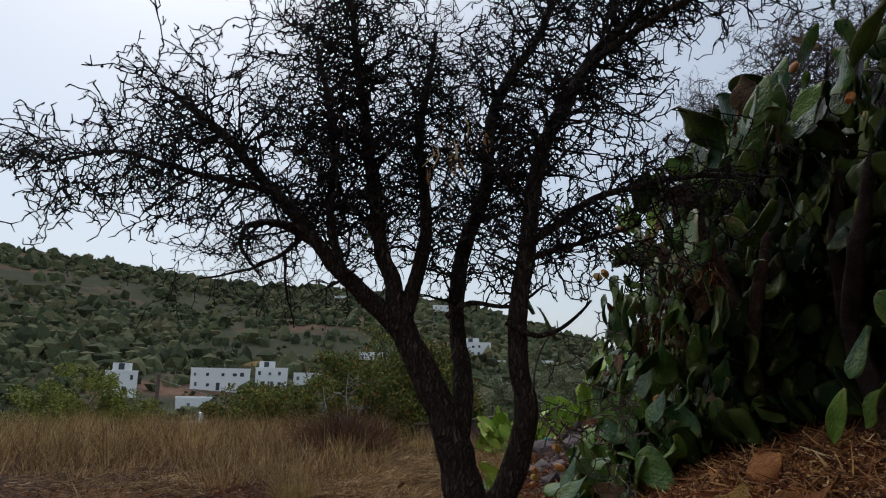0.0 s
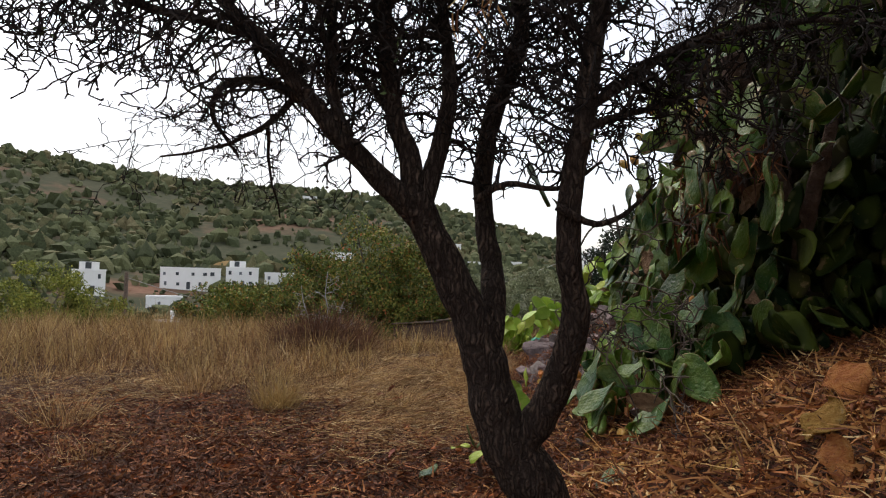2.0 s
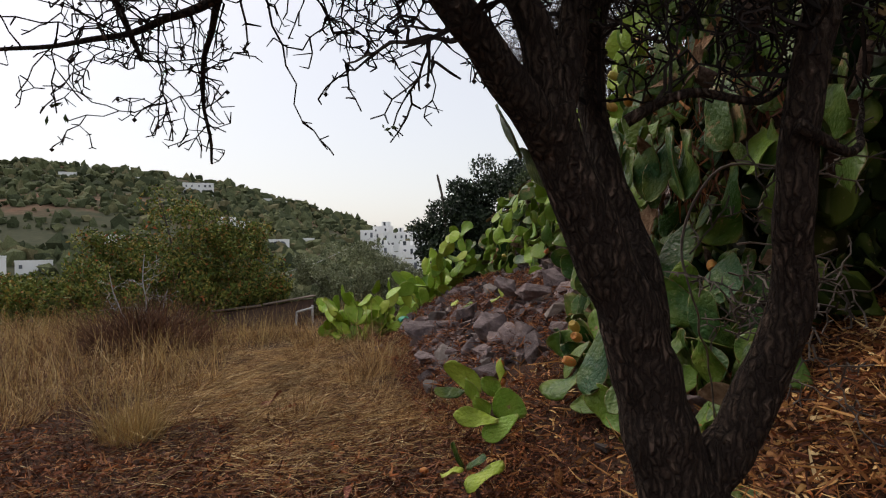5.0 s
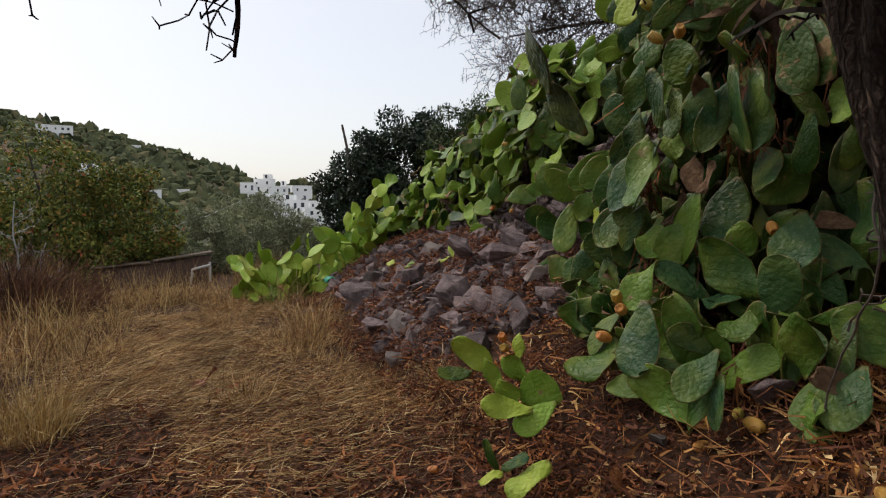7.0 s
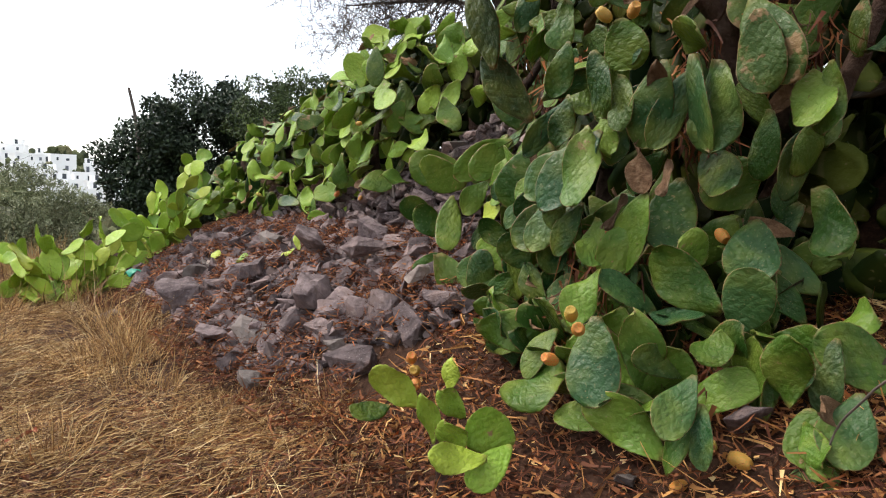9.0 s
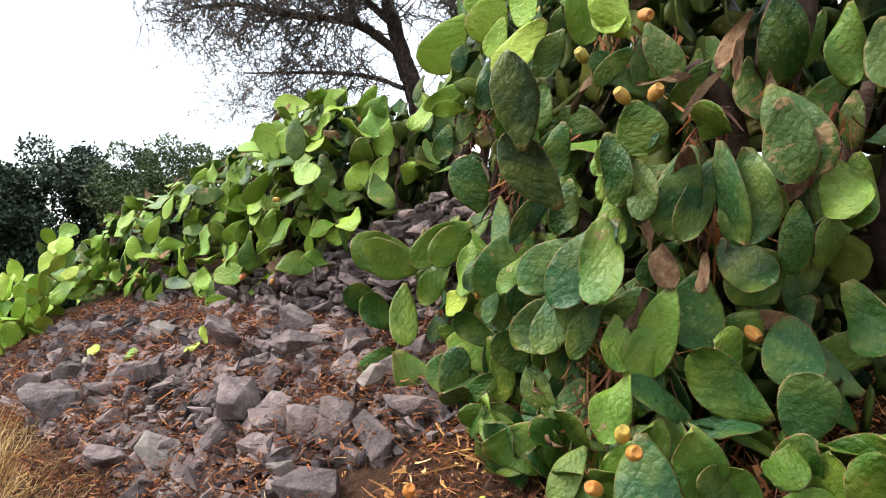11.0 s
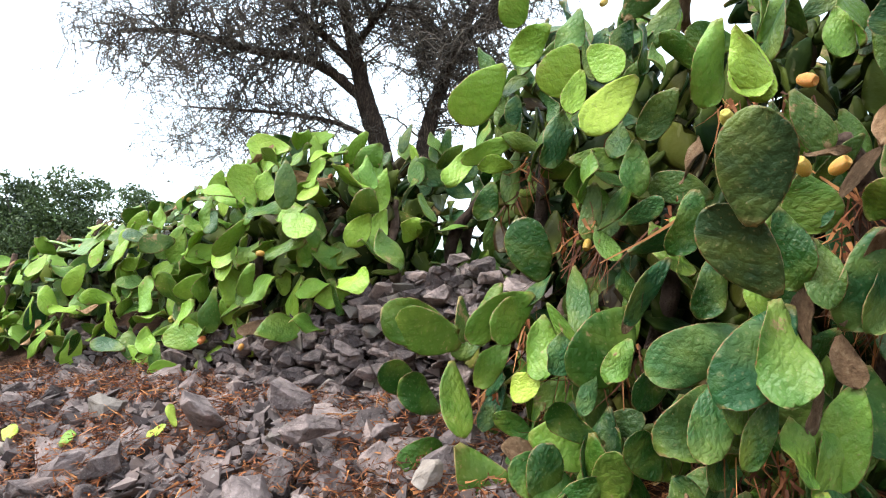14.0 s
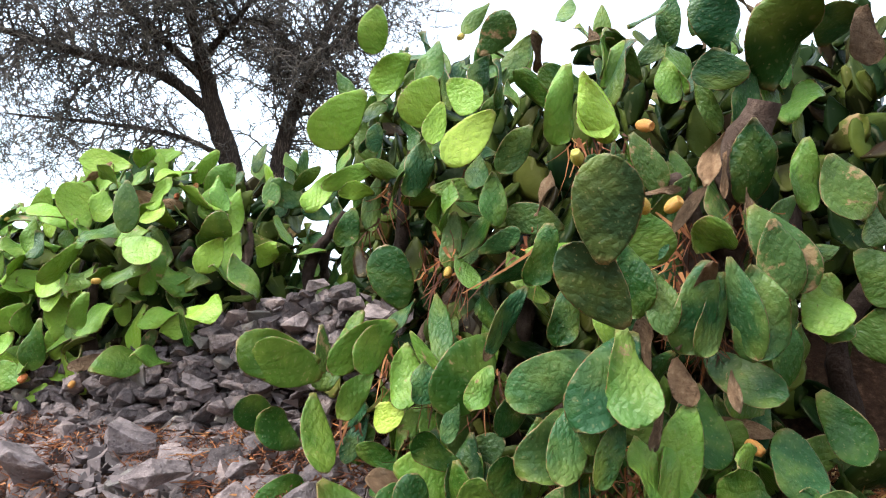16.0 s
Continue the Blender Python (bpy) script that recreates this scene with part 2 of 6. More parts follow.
def soil_material():
    m, nt, b = material("litter_soil")
    vec = coords(nt)
    big = noise_tex(nt, vec, 0.9, 5)
    fine = noise_tex(nt, vec, 22, 8, 0.7)
    a = ramp(nt, fine, [(0.3, (0.018, 0.009, 0.006)), (0.5, (0.048, 0.023, 0.014)), (0.68, (0.11, 0.058, 0.035))])
    c = ramp(nt, fine, [(0.3, (0.022, 0.011, 0.007)), (0.55, (0.062, 0.031, 0.018)), (0.72, (0.15, 0.088, 0.05))])
    col = mix(nt, ramp(nt, big, [(0.4, (0, 0, 0)), (0.6, (1, 1, 1))]), a, c)
    nt.links.new(col, b.inputs["Base Color"])
    b.inputs["Roughness"].default_value = 0.95
    b.inputs["Specular IOR Level"].default_value = 0.15
    bump(nt, b, fine, 0.9, 0.03)
    return m


def hill_material():
    m, nt, b = material("hillside_scrub")
    vec = coords(nt)
    big = noise_tex(nt, vec, 0.02, 6)
    fine = noise_tex(nt, vec, 0.25, 8, 0.7)
    scrub = ramp(nt, fine, [(0.3, (0.050, 0.056, 0.034)), (0.6, (0.078, 0.080, 0.048)), (0.75, (0.110, 0.100, 0.062))])
    earth = ramp(nt, fine, [(0.3, (0.12, 0.066, 0.044)), (0.7, (0.25, 0.145, 0.098))])
    col = mix(nt, ramp(nt, big, [(0.52, (0, 0, 0)), (0.64, (1, 1, 1))]), scrub, earth)
    nt.links.new(col, b.inputs["Base Color"])
    b.inputs["Roughness"].default_value = 1.0
    b.inputs["Specular IOR Level"].default_value = 0.1
    return m


M_SOIL, M_HILL = soil_material(), hill_material()


def leaf_material(name, stops, rough=0.6, spec=0.3, trans=0.0):
    m, nt, b = material(name)
    col = ramp(nt, island_random(nt), stops)
    n = noise_tex(nt, coords(nt), 2.0, 3)
    col = mix(nt, 1.0, col, ramp(nt, n, [(0.3, (0.6, 0.6, 0.6)), (0.7, (1.2, 1.2, 1.2))]), "MULTIPLY")
    nt.links.new(col, b.inputs["Base Color"])
    b.inputs["Roughness"].default_value = rough
    b.inputs["Specular IOR Level"].default_value = spec
    return m


M_STRAW = leaf_material("dry_straw", [(0.0, (0.080, 0.038, 0.018)), (0.3, (0.27, 0.138, 0.052)), (0.6, (0.56, 0.335, 0.130)), (0.85, (0.78, 0.540, 0.240)), (1.0, (0.83, 0.65, 0.36))], 0.75)
M_STRAW_GOLD = leaf_material("golden_straw", [(0.0, (0.322, 0.198, 0.070)), (0.5, (0.506, 0.341, 0.130)), (1.0, (0.632, 0.462, 0.200))], 0.75)
M_STRAW_DARK = leaf_material("brown_dry_stalks", [(0.0, (0.072, 0.034, 0.020)), (0.5, (0.156, 0.075, 0.041)), (1.0, (0.240, 0.125, 0.068))], 0.85)
M_LITTER = leaf_material("fallen_leaves", [(0.0, (0.045, 0.017, 0.010)), (0.4, (0.135, 0.042, 0.019)), (0.7, (0.25, 0.085, 0.032)), (0.92, (0.42, 0.18, 0.065)), (1.0, (0.42, 0.115, 0.031))], 0.8)
M_LITTER_PALE = leaf_material("pale_dry_leaves", [(0.0, (0.110, 0.036, 0.016)), (0.35, (0.30, 0.115, 0.040)), (0.7, (0.56, 0.27, 0.085)), (0.9, (0.74, 0.44, 0.16)), (1.0, (0.80, 0.60, 0.30))], 0.8)
M_LEAF_DARK = leaf_material("dark_evergreen_leaf", [(0.0, (0.010, 0.020, 0.010)), (0.6, (0.024, 0.042, 0.019)), (1.0, (0.055, 0.08, 0.035))], 0.5)
M_LEAF_BUSH = leaf_material("bush_leaf", [(0.0, (0.050, 0.080, 0.014)), (0.45, (0.135, 0.175, 0.030)), (0.75, (0.245, 0.255, 0.045)), (0.93, (0.36, 0.24, 0.058)), (1.0, (0.442, 0.120, 0.045))], 0.7)
M_LEAF_BRIGHT = leaf_material("yellow_green_leaf", [(0.0, (0.10, 0.13, 0.02)), (0.6, (0.25, 0.28, 0.045)), (1.0, (0.38, 0.36, 0.07))], 0.7)
M_LEAF_OLIVE = leaf_material("olive_leaf", [(0.0, (0.12, 0.135, 0.07)), (0.6, (0.26, 0.285, 0.150)), (1.0, (0.42, 0.43, 0.27))], 0.65)
M_LEAF_HILL = leaf_material("hill_tree_leaf", [(0.0, (0.048, 0.058, 0.030)), (0.4, (0.095, 0.110, 0.054)), (0.75, (0.140, 0.150, 0.072)), (1.0, (0.175, 0.150, 0.080))], 0.9, 0.1)
M_LEAF_SPRIG = leaf_material("sprig_leaf", [(0.0, (0.03, 0.05, 0.015)), (1.0, (0.09, 0.13, 0.035))], 0.6)


def paint_material(name, a, b_col, rough=0.85, scale=3.0):
    m, nt, b = material(name)
    n = noise_tex(nt, coords(nt), scale, 6, 0.65)
    nt.links.new(ramp(nt, n, [(0.3, a), (0.7, b_col)]), b.inputs["Base Color"])
    b.inputs["Roughness"].default_value = rough
    bump(nt, b, n, 0.2, 0.01)
    return m


M_WHITE = paint_material("white_limewash", (0.86, 0.85, 0.83), (0.92, 0.92, 0.91), scale=0.4)
M_WINDOW = paint_material("dark_window", (0.03, 0.035, 0.045), (0.07, 0.08, 0.09), 0.25)
M_SHUTTER = paint_material("blue_grey_shutter", (0.10, 0.11, 0.13), (0.16, 0.17, 0.19), 0.7)
M_TERRACE = paint_material("ochre_bank", (0.36, 0.22, 0.09), (0.50, 0.33, 0.15), 0.95, 0.5)
M_RUST = paint_material("crumbling_brown_earth", (0.060, 0.034, 0.026), (0.135, 0.080, 0.058), 0.9, 3.0)
M_EDGE = paint_material("weathered_plank", (0.085, 0.060, 0.044), (0.21, 0.155, 0.115), 0.9, 14.0)
M_PIPE = paint_material("pale_painted_pipe", (0.42, 0.41, 0.39), (0.58, 0.57, 0.55), 0.6, 9.0)
M_GREEN_NET = paint_material("green_plastic_net", (0.01, 0.20, 0.12), (0.02, 0.30, 0.19), 0.5, 20.0)
M_WIRE = paint_material("grey_cable", (0.30, 0.29, 0.27), (0.40, 0.39, 0.37), 0.6, 9.0)
M_REDLEAF = rough_material("red_brown_husk", [(0.3, (0.30, 0.08, 0.055)), (0.7, (0.46, 0.17, 0.11))], 6.0, 0.4, 0.02, 0.65)
M_LEAF_GOLD = rough_material("golden_dead_pad", [(0.3, (0.34, 0.15, 0.035)), (0.45, (0.58, 0.31, 0.06)), (0.6, (0.70, 0.44, 0.11)), (0.75, (0.48, 0.41, 0.32))], 4.0, 1.0, 0.08, 0.7)
M_LEAF_RUST = rough_material("rust_dead_pad", [(0.3, (0.22, 0.07, 0.020)), (0.45, (0.42, 0.14, 0.035)), (0.6, (0.52, 0.23, 0.06)), (0.8, (0.52, 0.37, 0.2))], 4.0, 1.0, 0.08, 0.55)


def fruit_material():
    m, nt, b = material("cactus_fruit_skin")
    vec = coords(nt)
    sep = nt.nodes.new("ShaderNodeSeparateXYZ")
    nt.links.new(vec, sep.inputs[0])
    base = ramp(nt, obj_random(nt), [(0.0, (0.60, 0.08, 0.03)), (0.4, (0.64, 0.15, 0.03)), (0.7, (0.60, 0.27, 0.045)), (1.0, (0.42, 0.35, 0.05))])
    col = mix(nt, ramp(nt, noise_tex(nt, vec, 16, 3), [(0.4, (0, 0, 0)), (0.7, (1, 1, 1))]), base, (0.40, 0.30, 0.05))
    v = node(nt, "ShaderNodeTexVoronoi", Scale=70.0)
    nt.links.new(vec, v.inputs["Vector"])
    col = mix(nt, ramp(nt, v.outputs["Distance"], [(0.12, (1, 1, 1)), (0.2, (0, 0, 0))]), col, (0.30, 0.17, 0.07))
    nt.links.new(col, b.inputs["Base Color"])
    b.inputs["Roughness"].default_value = 0.45
    bump(nt, b, v.outputs["Distance"], 0.4, 0.01)
    return m


M_FRUIT = fruit_material()


# ---- helpers for things ----
def mesh_of(name, bm, mat, smooth=True):
    me = bpy.data.meshes.new(name)
    bm.to_mesh(me)
    bm.free()
    me.materials.append(mat)
    if smooth:
        me.shade_smooth()
    return me


def mesh_raw(name, verts, faces, mat, smooth=False):
    me = bpy.data.meshes.new(name)
    me.from_pydata([tuple(v) for v in verts], [], faces)
    me.materials.append(mat)
    if smooth:
        me.shade_smooth()
    me.update()
    return me


def thing(name, label, category, place=(0, 0, 0), group="", kind=""):
    ob = new(name)
    ob.location = place
    ob.empty_display_size = 0.1
    return tagged(ob, label, category, group, kind)


def child(name, me, parent, m=None, label="", kind=""):
    ob = new(name, me)
    ob.parent = parent
    if m is not None:
        ob.matrix_basis = m
    return tagged(ob, label, "", "", kind)


def part(name, bm, mat, parent, label="", smooth=True):
    return child(name, mesh_of(name, bm, mat, smooth), parent, None, label)


def box(bm, x0, y0, z0, x1, y1, z1):
    vs = [bm.verts.new(p) for p in ((x0, y0, z0), (x1, y0, z0), (x1, y1, z0), (x0, y1, z0), (x0, y0, z1), (x1, y0, z1), (x1, y1, z1), (x0, y1, z1))]
    for f in ((3, 2, 1, 0), (4, 5, 6, 7), (0, 1, 5, 4), (1, 2, 6, 5), (2, 3, 7, 6), (3, 0, 4, 7)):
        bm.faces.new([vs[i] for i in f])


def lerp_list(x, xs, ys):
    return float(np.interp(x, xs, ys))


def tube_arrays(points, radii, sides, verts, faces):
    """Appends a tapered tube along points."""
    pts = [Vector(p) for p in points]
    start = len(verts)
    ref = Vector((0.31, 0.17, 0.93))
    for i, p in enumerate(pts):
        d = (pts[min(i + 1, len(pts) - 1)] - pts[max(i - 1, 0)]).normalized()
        u = d.cross(ref)
        if u.length < 0.1:
            u = d.cross(Vector((1, 0, 0)))
        u.normalize()
        w = d.cross(u)
        for k in range(sides):
            a = 2 * math.pi * k / sides
            verts.append(p + (u * math.cos(a) + w * math.sin(a)) * radii[i])
    for i in range(len(pts) - 1):
        for k in range(sides):
            a, b2 = start + i * sides + k, start + i * sides + (k + 1) % sides
            faces.append((a, b2, b2 + sides, a + sides))
    faces.append(tuple(start + k for k in reversed(range(sides))))
    faces.append(tuple(start + (len(pts) - 1) * sides + k for k in range(sides)))


def smooth_line(points, radii, step=0.04, wobble=0.0):
    """Catmull-Rom through the points, resampled."""
    pts = [Vector(p) for p in points]
    out, rad = [], []
    for i in range(len(pts) - 1):
        p0, p1, p2, p3 = pts[max(i - 1, 0)], pts[i], pts[i + 1], pts[min(i + 2, len(pts) - 1)]
        n = max(2, int((p2 - p1).length / step))
        for k in range(n):
            t = k / n
            q = 0.5 * (2 * p1 + (p2 - p0) * t + (2 * p0 - 5 * p1 + 4 * p2 - p3) * t * t + (3 * p1 - p0 - 3 * p2 + p3) * t ** 3)
            if wobble:
                q = q + noise.noise_vector(q * 6) * wobble
            out.append(q)
            rad.append(radii[i] + (radii[i + 1] - radii[i]) * t)
    out.append(pts[-1])
    rad.append(radii[-1])
    return out, rad


# ---- ground and hills ----
def bank_edge(y):
    return lerp_list(y, (-6, 0, 3, 4, 5, 6, 7, 8, 10, 12, 14, 18), (0.1, 0.1, 0.14, 0.25, 0.48, 0.55, 0.65, 0.8, 1.15, 1.4, 2.0, 4.5))


RIDGE_AZ = (-180, -120, -90, -60, -36, -29, -23, -16, -12.7, -5.6, 0.4, 3, 7, 11, 13.5, 20, 30, 60, 120, 180)
RIDGE_EL = (1, 2, 4, 7, 9.2, 8.8, 8.1, 7.7, 8.1, 7.5, 6.7, 6.1, 4.9, 3.8, 2.7, 1.1, 0.6, 0.5, 0.8, 1)


def ground_z(x, y):
    r = math.hypot(x, y)
    az = math.degrees(math.atan2(x, y))
    # near field: flat path, litter bank, upper terrace
    d = x - bank_edge(y)
    far = max(0.0, min(1.0, (y - 13) / 5))
    z = lerp_list(d, (0, 0.35, 0.8, 1.3, 2.2, 2.6, 3.2, 8, 40), (0, 0.2, 0.47, 0.7, 0.98, 1.45, 1.85, 2.1, 2.1)) * (1 - far)
    z += 0.06 * noise.noise(Vector((x * 0.7, y * 0.7, 3.1))) + 0.025 * noise.noise(Vector((x * 3, y * 3, 0.4)))
    z += -0.3 * max(0.0, min(1.0, (y - 14) / 5))
    if r > 22:
        f = min(1.0, (r - 22) / 100)
        z = z * (1 - f) - 17 * f * f * (3 - 2 * f)
        z = -0.3 * (1 - f) - 17 * f * f * (3 - 2 * f)
    if r > 130:
        top = 420 * math.tan(radians(lerp_list(az, RIDGE_AZ, RIDGE_EL)))
        f = min(1.0, (r - 130) / 290)
        s = f * (0.75 + 0.25 * f)
        z = -17 + (top + 17) * s + 5 * noise.noise(Vector((x * 0.012, y * 0.012, 1.7))) * math.sin(math.pi * min(f, 1.0))
        if r > 420:
            z = top * max(0.25, 1 - (r - 420) / 1500)
    return z


def spread(lo, hi, step, reach, growth):
    c = list(np.arange(lo, hi + 1e-6, step))
    s, v = step, hi
    up = []
    while v < reach:
        s *= growth
        v += s
        up.append(v)
    s, v, dn = step, lo, []
    while v > -reach:
        s *= growth
        v -= s
        dn.append(v)
    return dn[::-1] + c + up


def build_ground():
    xs, ys = spread(-3.0, 4.5, 0.1, 2600, 1.05), spread(0.0, 13.0, 0.1, 2600, 1.05)
    verts = [(x, y, ground_z(x, y)) for y in ys for x in xs]
    nx = len(xs)
    faces = [(j * nx + i, j * nx + i + 1, (j + 1) * nx + i + 1, (j + 1) * nx + i) for j in range(len(ys) - 1) for i in range(nx - 1)]
    me = mesh_raw("ground", verts, faces, M_SOIL, True)
    me.materials.append(M_HILL)
    far = [math.hypot(verts[f[0]][0], verts[f[0]][1]) > 40 for f in faces]
    me.polygons.foreach_set("material_index", [1 if v else 0 for v in far])
    return tagged(new("ground", me), "dry brown earth with leaf litter and a scrubby hill", "ground", kind="structure")


build_ground()


# ---- prickly pears ----
PAD_ROWS = (0.0, 0.05, 0.12, 0.22, 0.34, 0.46, 0.58, 0.70, 0.80, 0.88, 0.94, 0.98, 1.0)
PAD_COLS = (1.0, 0.95, 0.82, 0.55, 0.2, -0.2, -0.55, -0.82, -0.95, -1.0)


def pad_mesh(name, mat, width, bend, twist, wave, thick, seed, lite=False):
    """One obovate pad: base at the origin, one unit long along +Y, its flat face along Z."""
    rnd = random.Random(seed)
    ph, tm, cup = rnd.uniform(0, 6), rnd.uniform(0.54, 0.68), rnd.uniform(-0.10, 0.16)
    rows = PAD_ROWS[::2] if lite else PAD_ROWS
    us = PAD_COLS[::3] if lite else PAD_COLS
    ring = [(u, 1.0) for u in us] + [(u, -1.0) for u in us[-2:0:-1]]
    cols = len(ring)
    lop = rnd.uniform(-0.10, 0.10)
    verts, faces, rims = [], [], []
    for t in rows:
        if t < tm:
            w = 0.17 + 0.83 * math.sin(0.5 * math.pi * t / tm) ** 0.95
        else:
            w = max(0.10, (1 - ((t - tm) / (1 - tm)) ** 2.2) ** 0.5)
        w *= width * (1 + 0.035 * math.sin(9 * t + ph))
        th = thick * (1.35 - 0.75 * t) * (1.0 if t < 0.9 else 0.55)
        for u, side in ring:
            x = w * u * (1 + 0.05 * math.sin(5 * t + ph + u)) + lop * t * (1 - t) * 2
            z = th * side * (1 - u * u) ** 0.4 + bend * t * t + twist * x * t + cup * w * u * u
            z += wave * (0.5 * math.sin(7 * t + ph) * u * abs(u) + 0.10 * math.sin(17 * t + 2 * ph) * u ** 6) * width * 3.4
            verts.append((x, t + 0.012 * rnd.uniform(-1, 1) * u * u, z))
            rims.append(1.0 if abs(u) > 0.99 or t > 0.985 else 0.0)
    for i in range(len(rows) - 1):
        for k in range(cols):
            a, b2 = i * cols + k, i * cols + (k + 1) % cols
            faces.append((a, b2, b2 + cols, a + cols))
    faces.append(tuple(reversed(range(cols))))
    faces.append(tuple((len(rows) - 1) * cols + k for k in range(cols)))
    me = mesh_raw(name, verts, faces, mat, True)
    rim = me.attributes.new("rim", "FLOAT", "POINT")
    rim.data.foreach_set("value", rims)
    return me


rp = random.Random(11)


def pad_set(mat, n, thick=0.028, wave=0.24, bend=0.30, lite=False):
    return [pad_mesh("pad", mat, rp.uniform(0.24, 0.33), rp.uniform(-bend, bend), rp.uniform(-0.5, 0.5), rp.uniform(-wave, wave), thick * rp.uniform(0.8, 1.2), 100 + i, lite) for i in range(n)]


PADS = {"green": pad_set(M_PAD, 16), "light": pad_set(M_PAD_LIGHT, 8), "yellow": pad_set(M_PAD_YELLOW, 4), "fresh": pad_set(M_PAD_FRESH, 6), "young": pad_set(M_PAD_YOUNG, 6), "scar": pad_set(M_PAD_SCAR, 4, 0.035, 0.1, 0.25),
        "blue": pad_set(M_PAD_BLUE, 8), "dark": pad_set(M_PAD_DARK, 3, bend=0.08, wave=0.06), "inner": pad_set(M_PAD_SHADED, 8, lite=True),
        "dry": pad_set(M_DRY_PAD, 6, 0.014, 0.22, 0.45)}


def fruit_mesh():
    verts, faces = [], []
    prof = ((0.0, 0.35), (0.12, 0.72), (0.4, 1.0), (0.7, 0.98), (0.92, 0.78), (1.0, 0.68), (0.94, 0.45), (0.92, 0.05))
    for h, r in prof:
        for k in range(10):
            a = 2 * math.pi * k / 10
            verts.append((0.36 * r * math.cos(a), h, 0.36 * r * math.sin(a)))
    for i in range(len(prof) - 1):
        for k in range(10):
            a, b2 = i * 10 + k, i * 10 + (k + 1) % 10
            faces.append((a, a + 10, b2 + 10, b2))
    faces.append(tuple(range(10)))
    faces.append(tuple(reversed(range(70, 80))))
    me = mesh_raw("fruit", verts, faces, M_FRUIT, True)
    return me


FRUIT = fruit_mesh()


def pad_pose(base, direction, normal, length, wide=1.0):
    y = Vector(direction).normalized()
    z = Vector(normal) - y * Vector(normal).dot(y)
    if z.length < 1e-3:
        z = y.orthogonal()
    z.normalize()
    x = y.cross(z)
    m = Matrix((x, y, z)).transposed().to_4x4()
    m.translation = Vector(base)
    return m @ Matrix.Diagonal((length * wide, length, length, 1))


def add_pad(plant, base, direction, normal, length, wide=1.0, look_of="green", rnd=rp, label=""):
    if look_of == "dry":
        wide, length = wide * 0.62, length * 0.85
    me = rnd.choice(PADS[look_of])
    m = Matrix.Translation(-plant.location) @ pad_pose(base, direction, normal, length, wide)
    return child("withered_pad" if look_of == "dry" else "pad", me, plant, m, label or ("brown withered pad" if look_of == "dry" else ""))


def add_fruit(plant, base, direction, size=0.075):
    m = Matrix.Translation(-plant.location) @ pad_pose(base, direction, (0.3, 0.2, 0.9), size)
    return child("fruit", FRUIT, plant, m, "ripe orange prickly fruit")


def add_stem(plant, points, radii):
    verts, faces = [], []
    pts, rad = smooth_line([Vector(p) - plant.location for p in points], radii, 0.06, 0.02)
    rad = [r * (1 + 0.25 * noise.noise(p * 9)) for p, r in zip(pts, rad)]
    tube_arrays(pts, rad, 9, verts, faces)
    return child("stem", mesh_raw("stem", verts, faces, M_CACTUS_WOOD, True), plant, None, "brown woody cactus stem")


A_Y = (3.0, 4.0, 4.7, 5.2, 5.7, 6.2, 6.7, 7.2)
A_Z = (0.5, 1.2, 1.8, 2.4, 3.0, 3.6)
A_X = ((2.2, 1.35, 1.05, 0.98, 1.10, 1.35, 1.85, 2.10), (2.45, 2.05, 1.75, 1.62, 1.35, 1.72, 2.10, 2.15), (2.35, 2.00, 1.72, 1.48, 1.38, 1.95, 2.30, 2.40),
       (1.95, 1.90, 1.80, 1.70, 1.46, 1.95, 2.40, 2.60), (1.75, 1.98, 2.05, 1.95, 1.78, 2.15, 2.20, 2.70), (1.95, 2.3, 2.5, 2.4, 2.4, 2.7, 2.8, 3.2))


def face_a(y, z):
    rows = [lerp_list(y, A_Y, r) for r in A_X]
    return lerp_list(z, A_Z, rows)


def top_a(y):
    return lerp_list(y, (2.8, 3.4, 4, 5, 5.6, 6.2, 6.8, 7.4), (4.3, 4.1, 3.85, 3.6, 3.45, 3.65, 3.75, 3.5))


def low_a(y):
    return lerp_list(y, (3.0, 3.9, 4.3, 5.0, 5.6, 6.2, 6.6, 7.2), (1.25, 1.0, 0.5, 0.4, 0.42, 0.6, 0.8, 1.1))


def face_b(y, z):
    x = lerp_list(y, (7.2, 8.0, 9.0, 10.4, 12.0, 13.5, 15), (2.95, 2.85, 2.9, 3.35, 3.6, 3.9, 4.6))
    top = top_b(y)
    return x + 0.9 * max(0.0, (z - (top - 0.7)) / 0.7) ** 2 + 0.12 * noise.noise(Vector((y * 1.3, z * 1.7, 2.0)))


def top_b(y):
    return lerp_list(y, (7.2, 8.0, 8.4, 8.8, 9.7, 10.4, 12.0, 13.5, 15), (2.3, 2.5, 2.98, 3.2, 3.15, 2.85, 2.6, 2.2, 2.1))


def low_b(y):
    return lerp_list(y, (7.2, 7.7, 8.2, 8.6, 9.2, 9.6, 10.1, 10.9, 12.0, 13.5, 15), (2.6, 2.3, 1.82, 1.55, 1.42, 1.2, 1.05, 1.05, 0.9, 0.8, 0.7))


def join_pads(name, items, mat, plant, label, smooth=True):
    """Joins the pads of the plant's hidden inside, too many to pick apart, into one mesh."""
    verts, faces, k = [], [], 0
    for me, m in items:
        co = np.empty(len(me.vertices) * 3)
        me.vertices.foreach_get("co", co)
        co = co.reshape(-1, 3) @ np.array(m.to_3x3()).T + np.array(m.translation)
        verts.append(co)
        faces += [tuple(k + i for i in p.vertices) for p in me.polygons]
        k += len(co)
    if items:
        child(name, mesh_raw(name, np.concatenate(verts).tolist(), faces, mat, smooth), plant, None, label, "stuff")


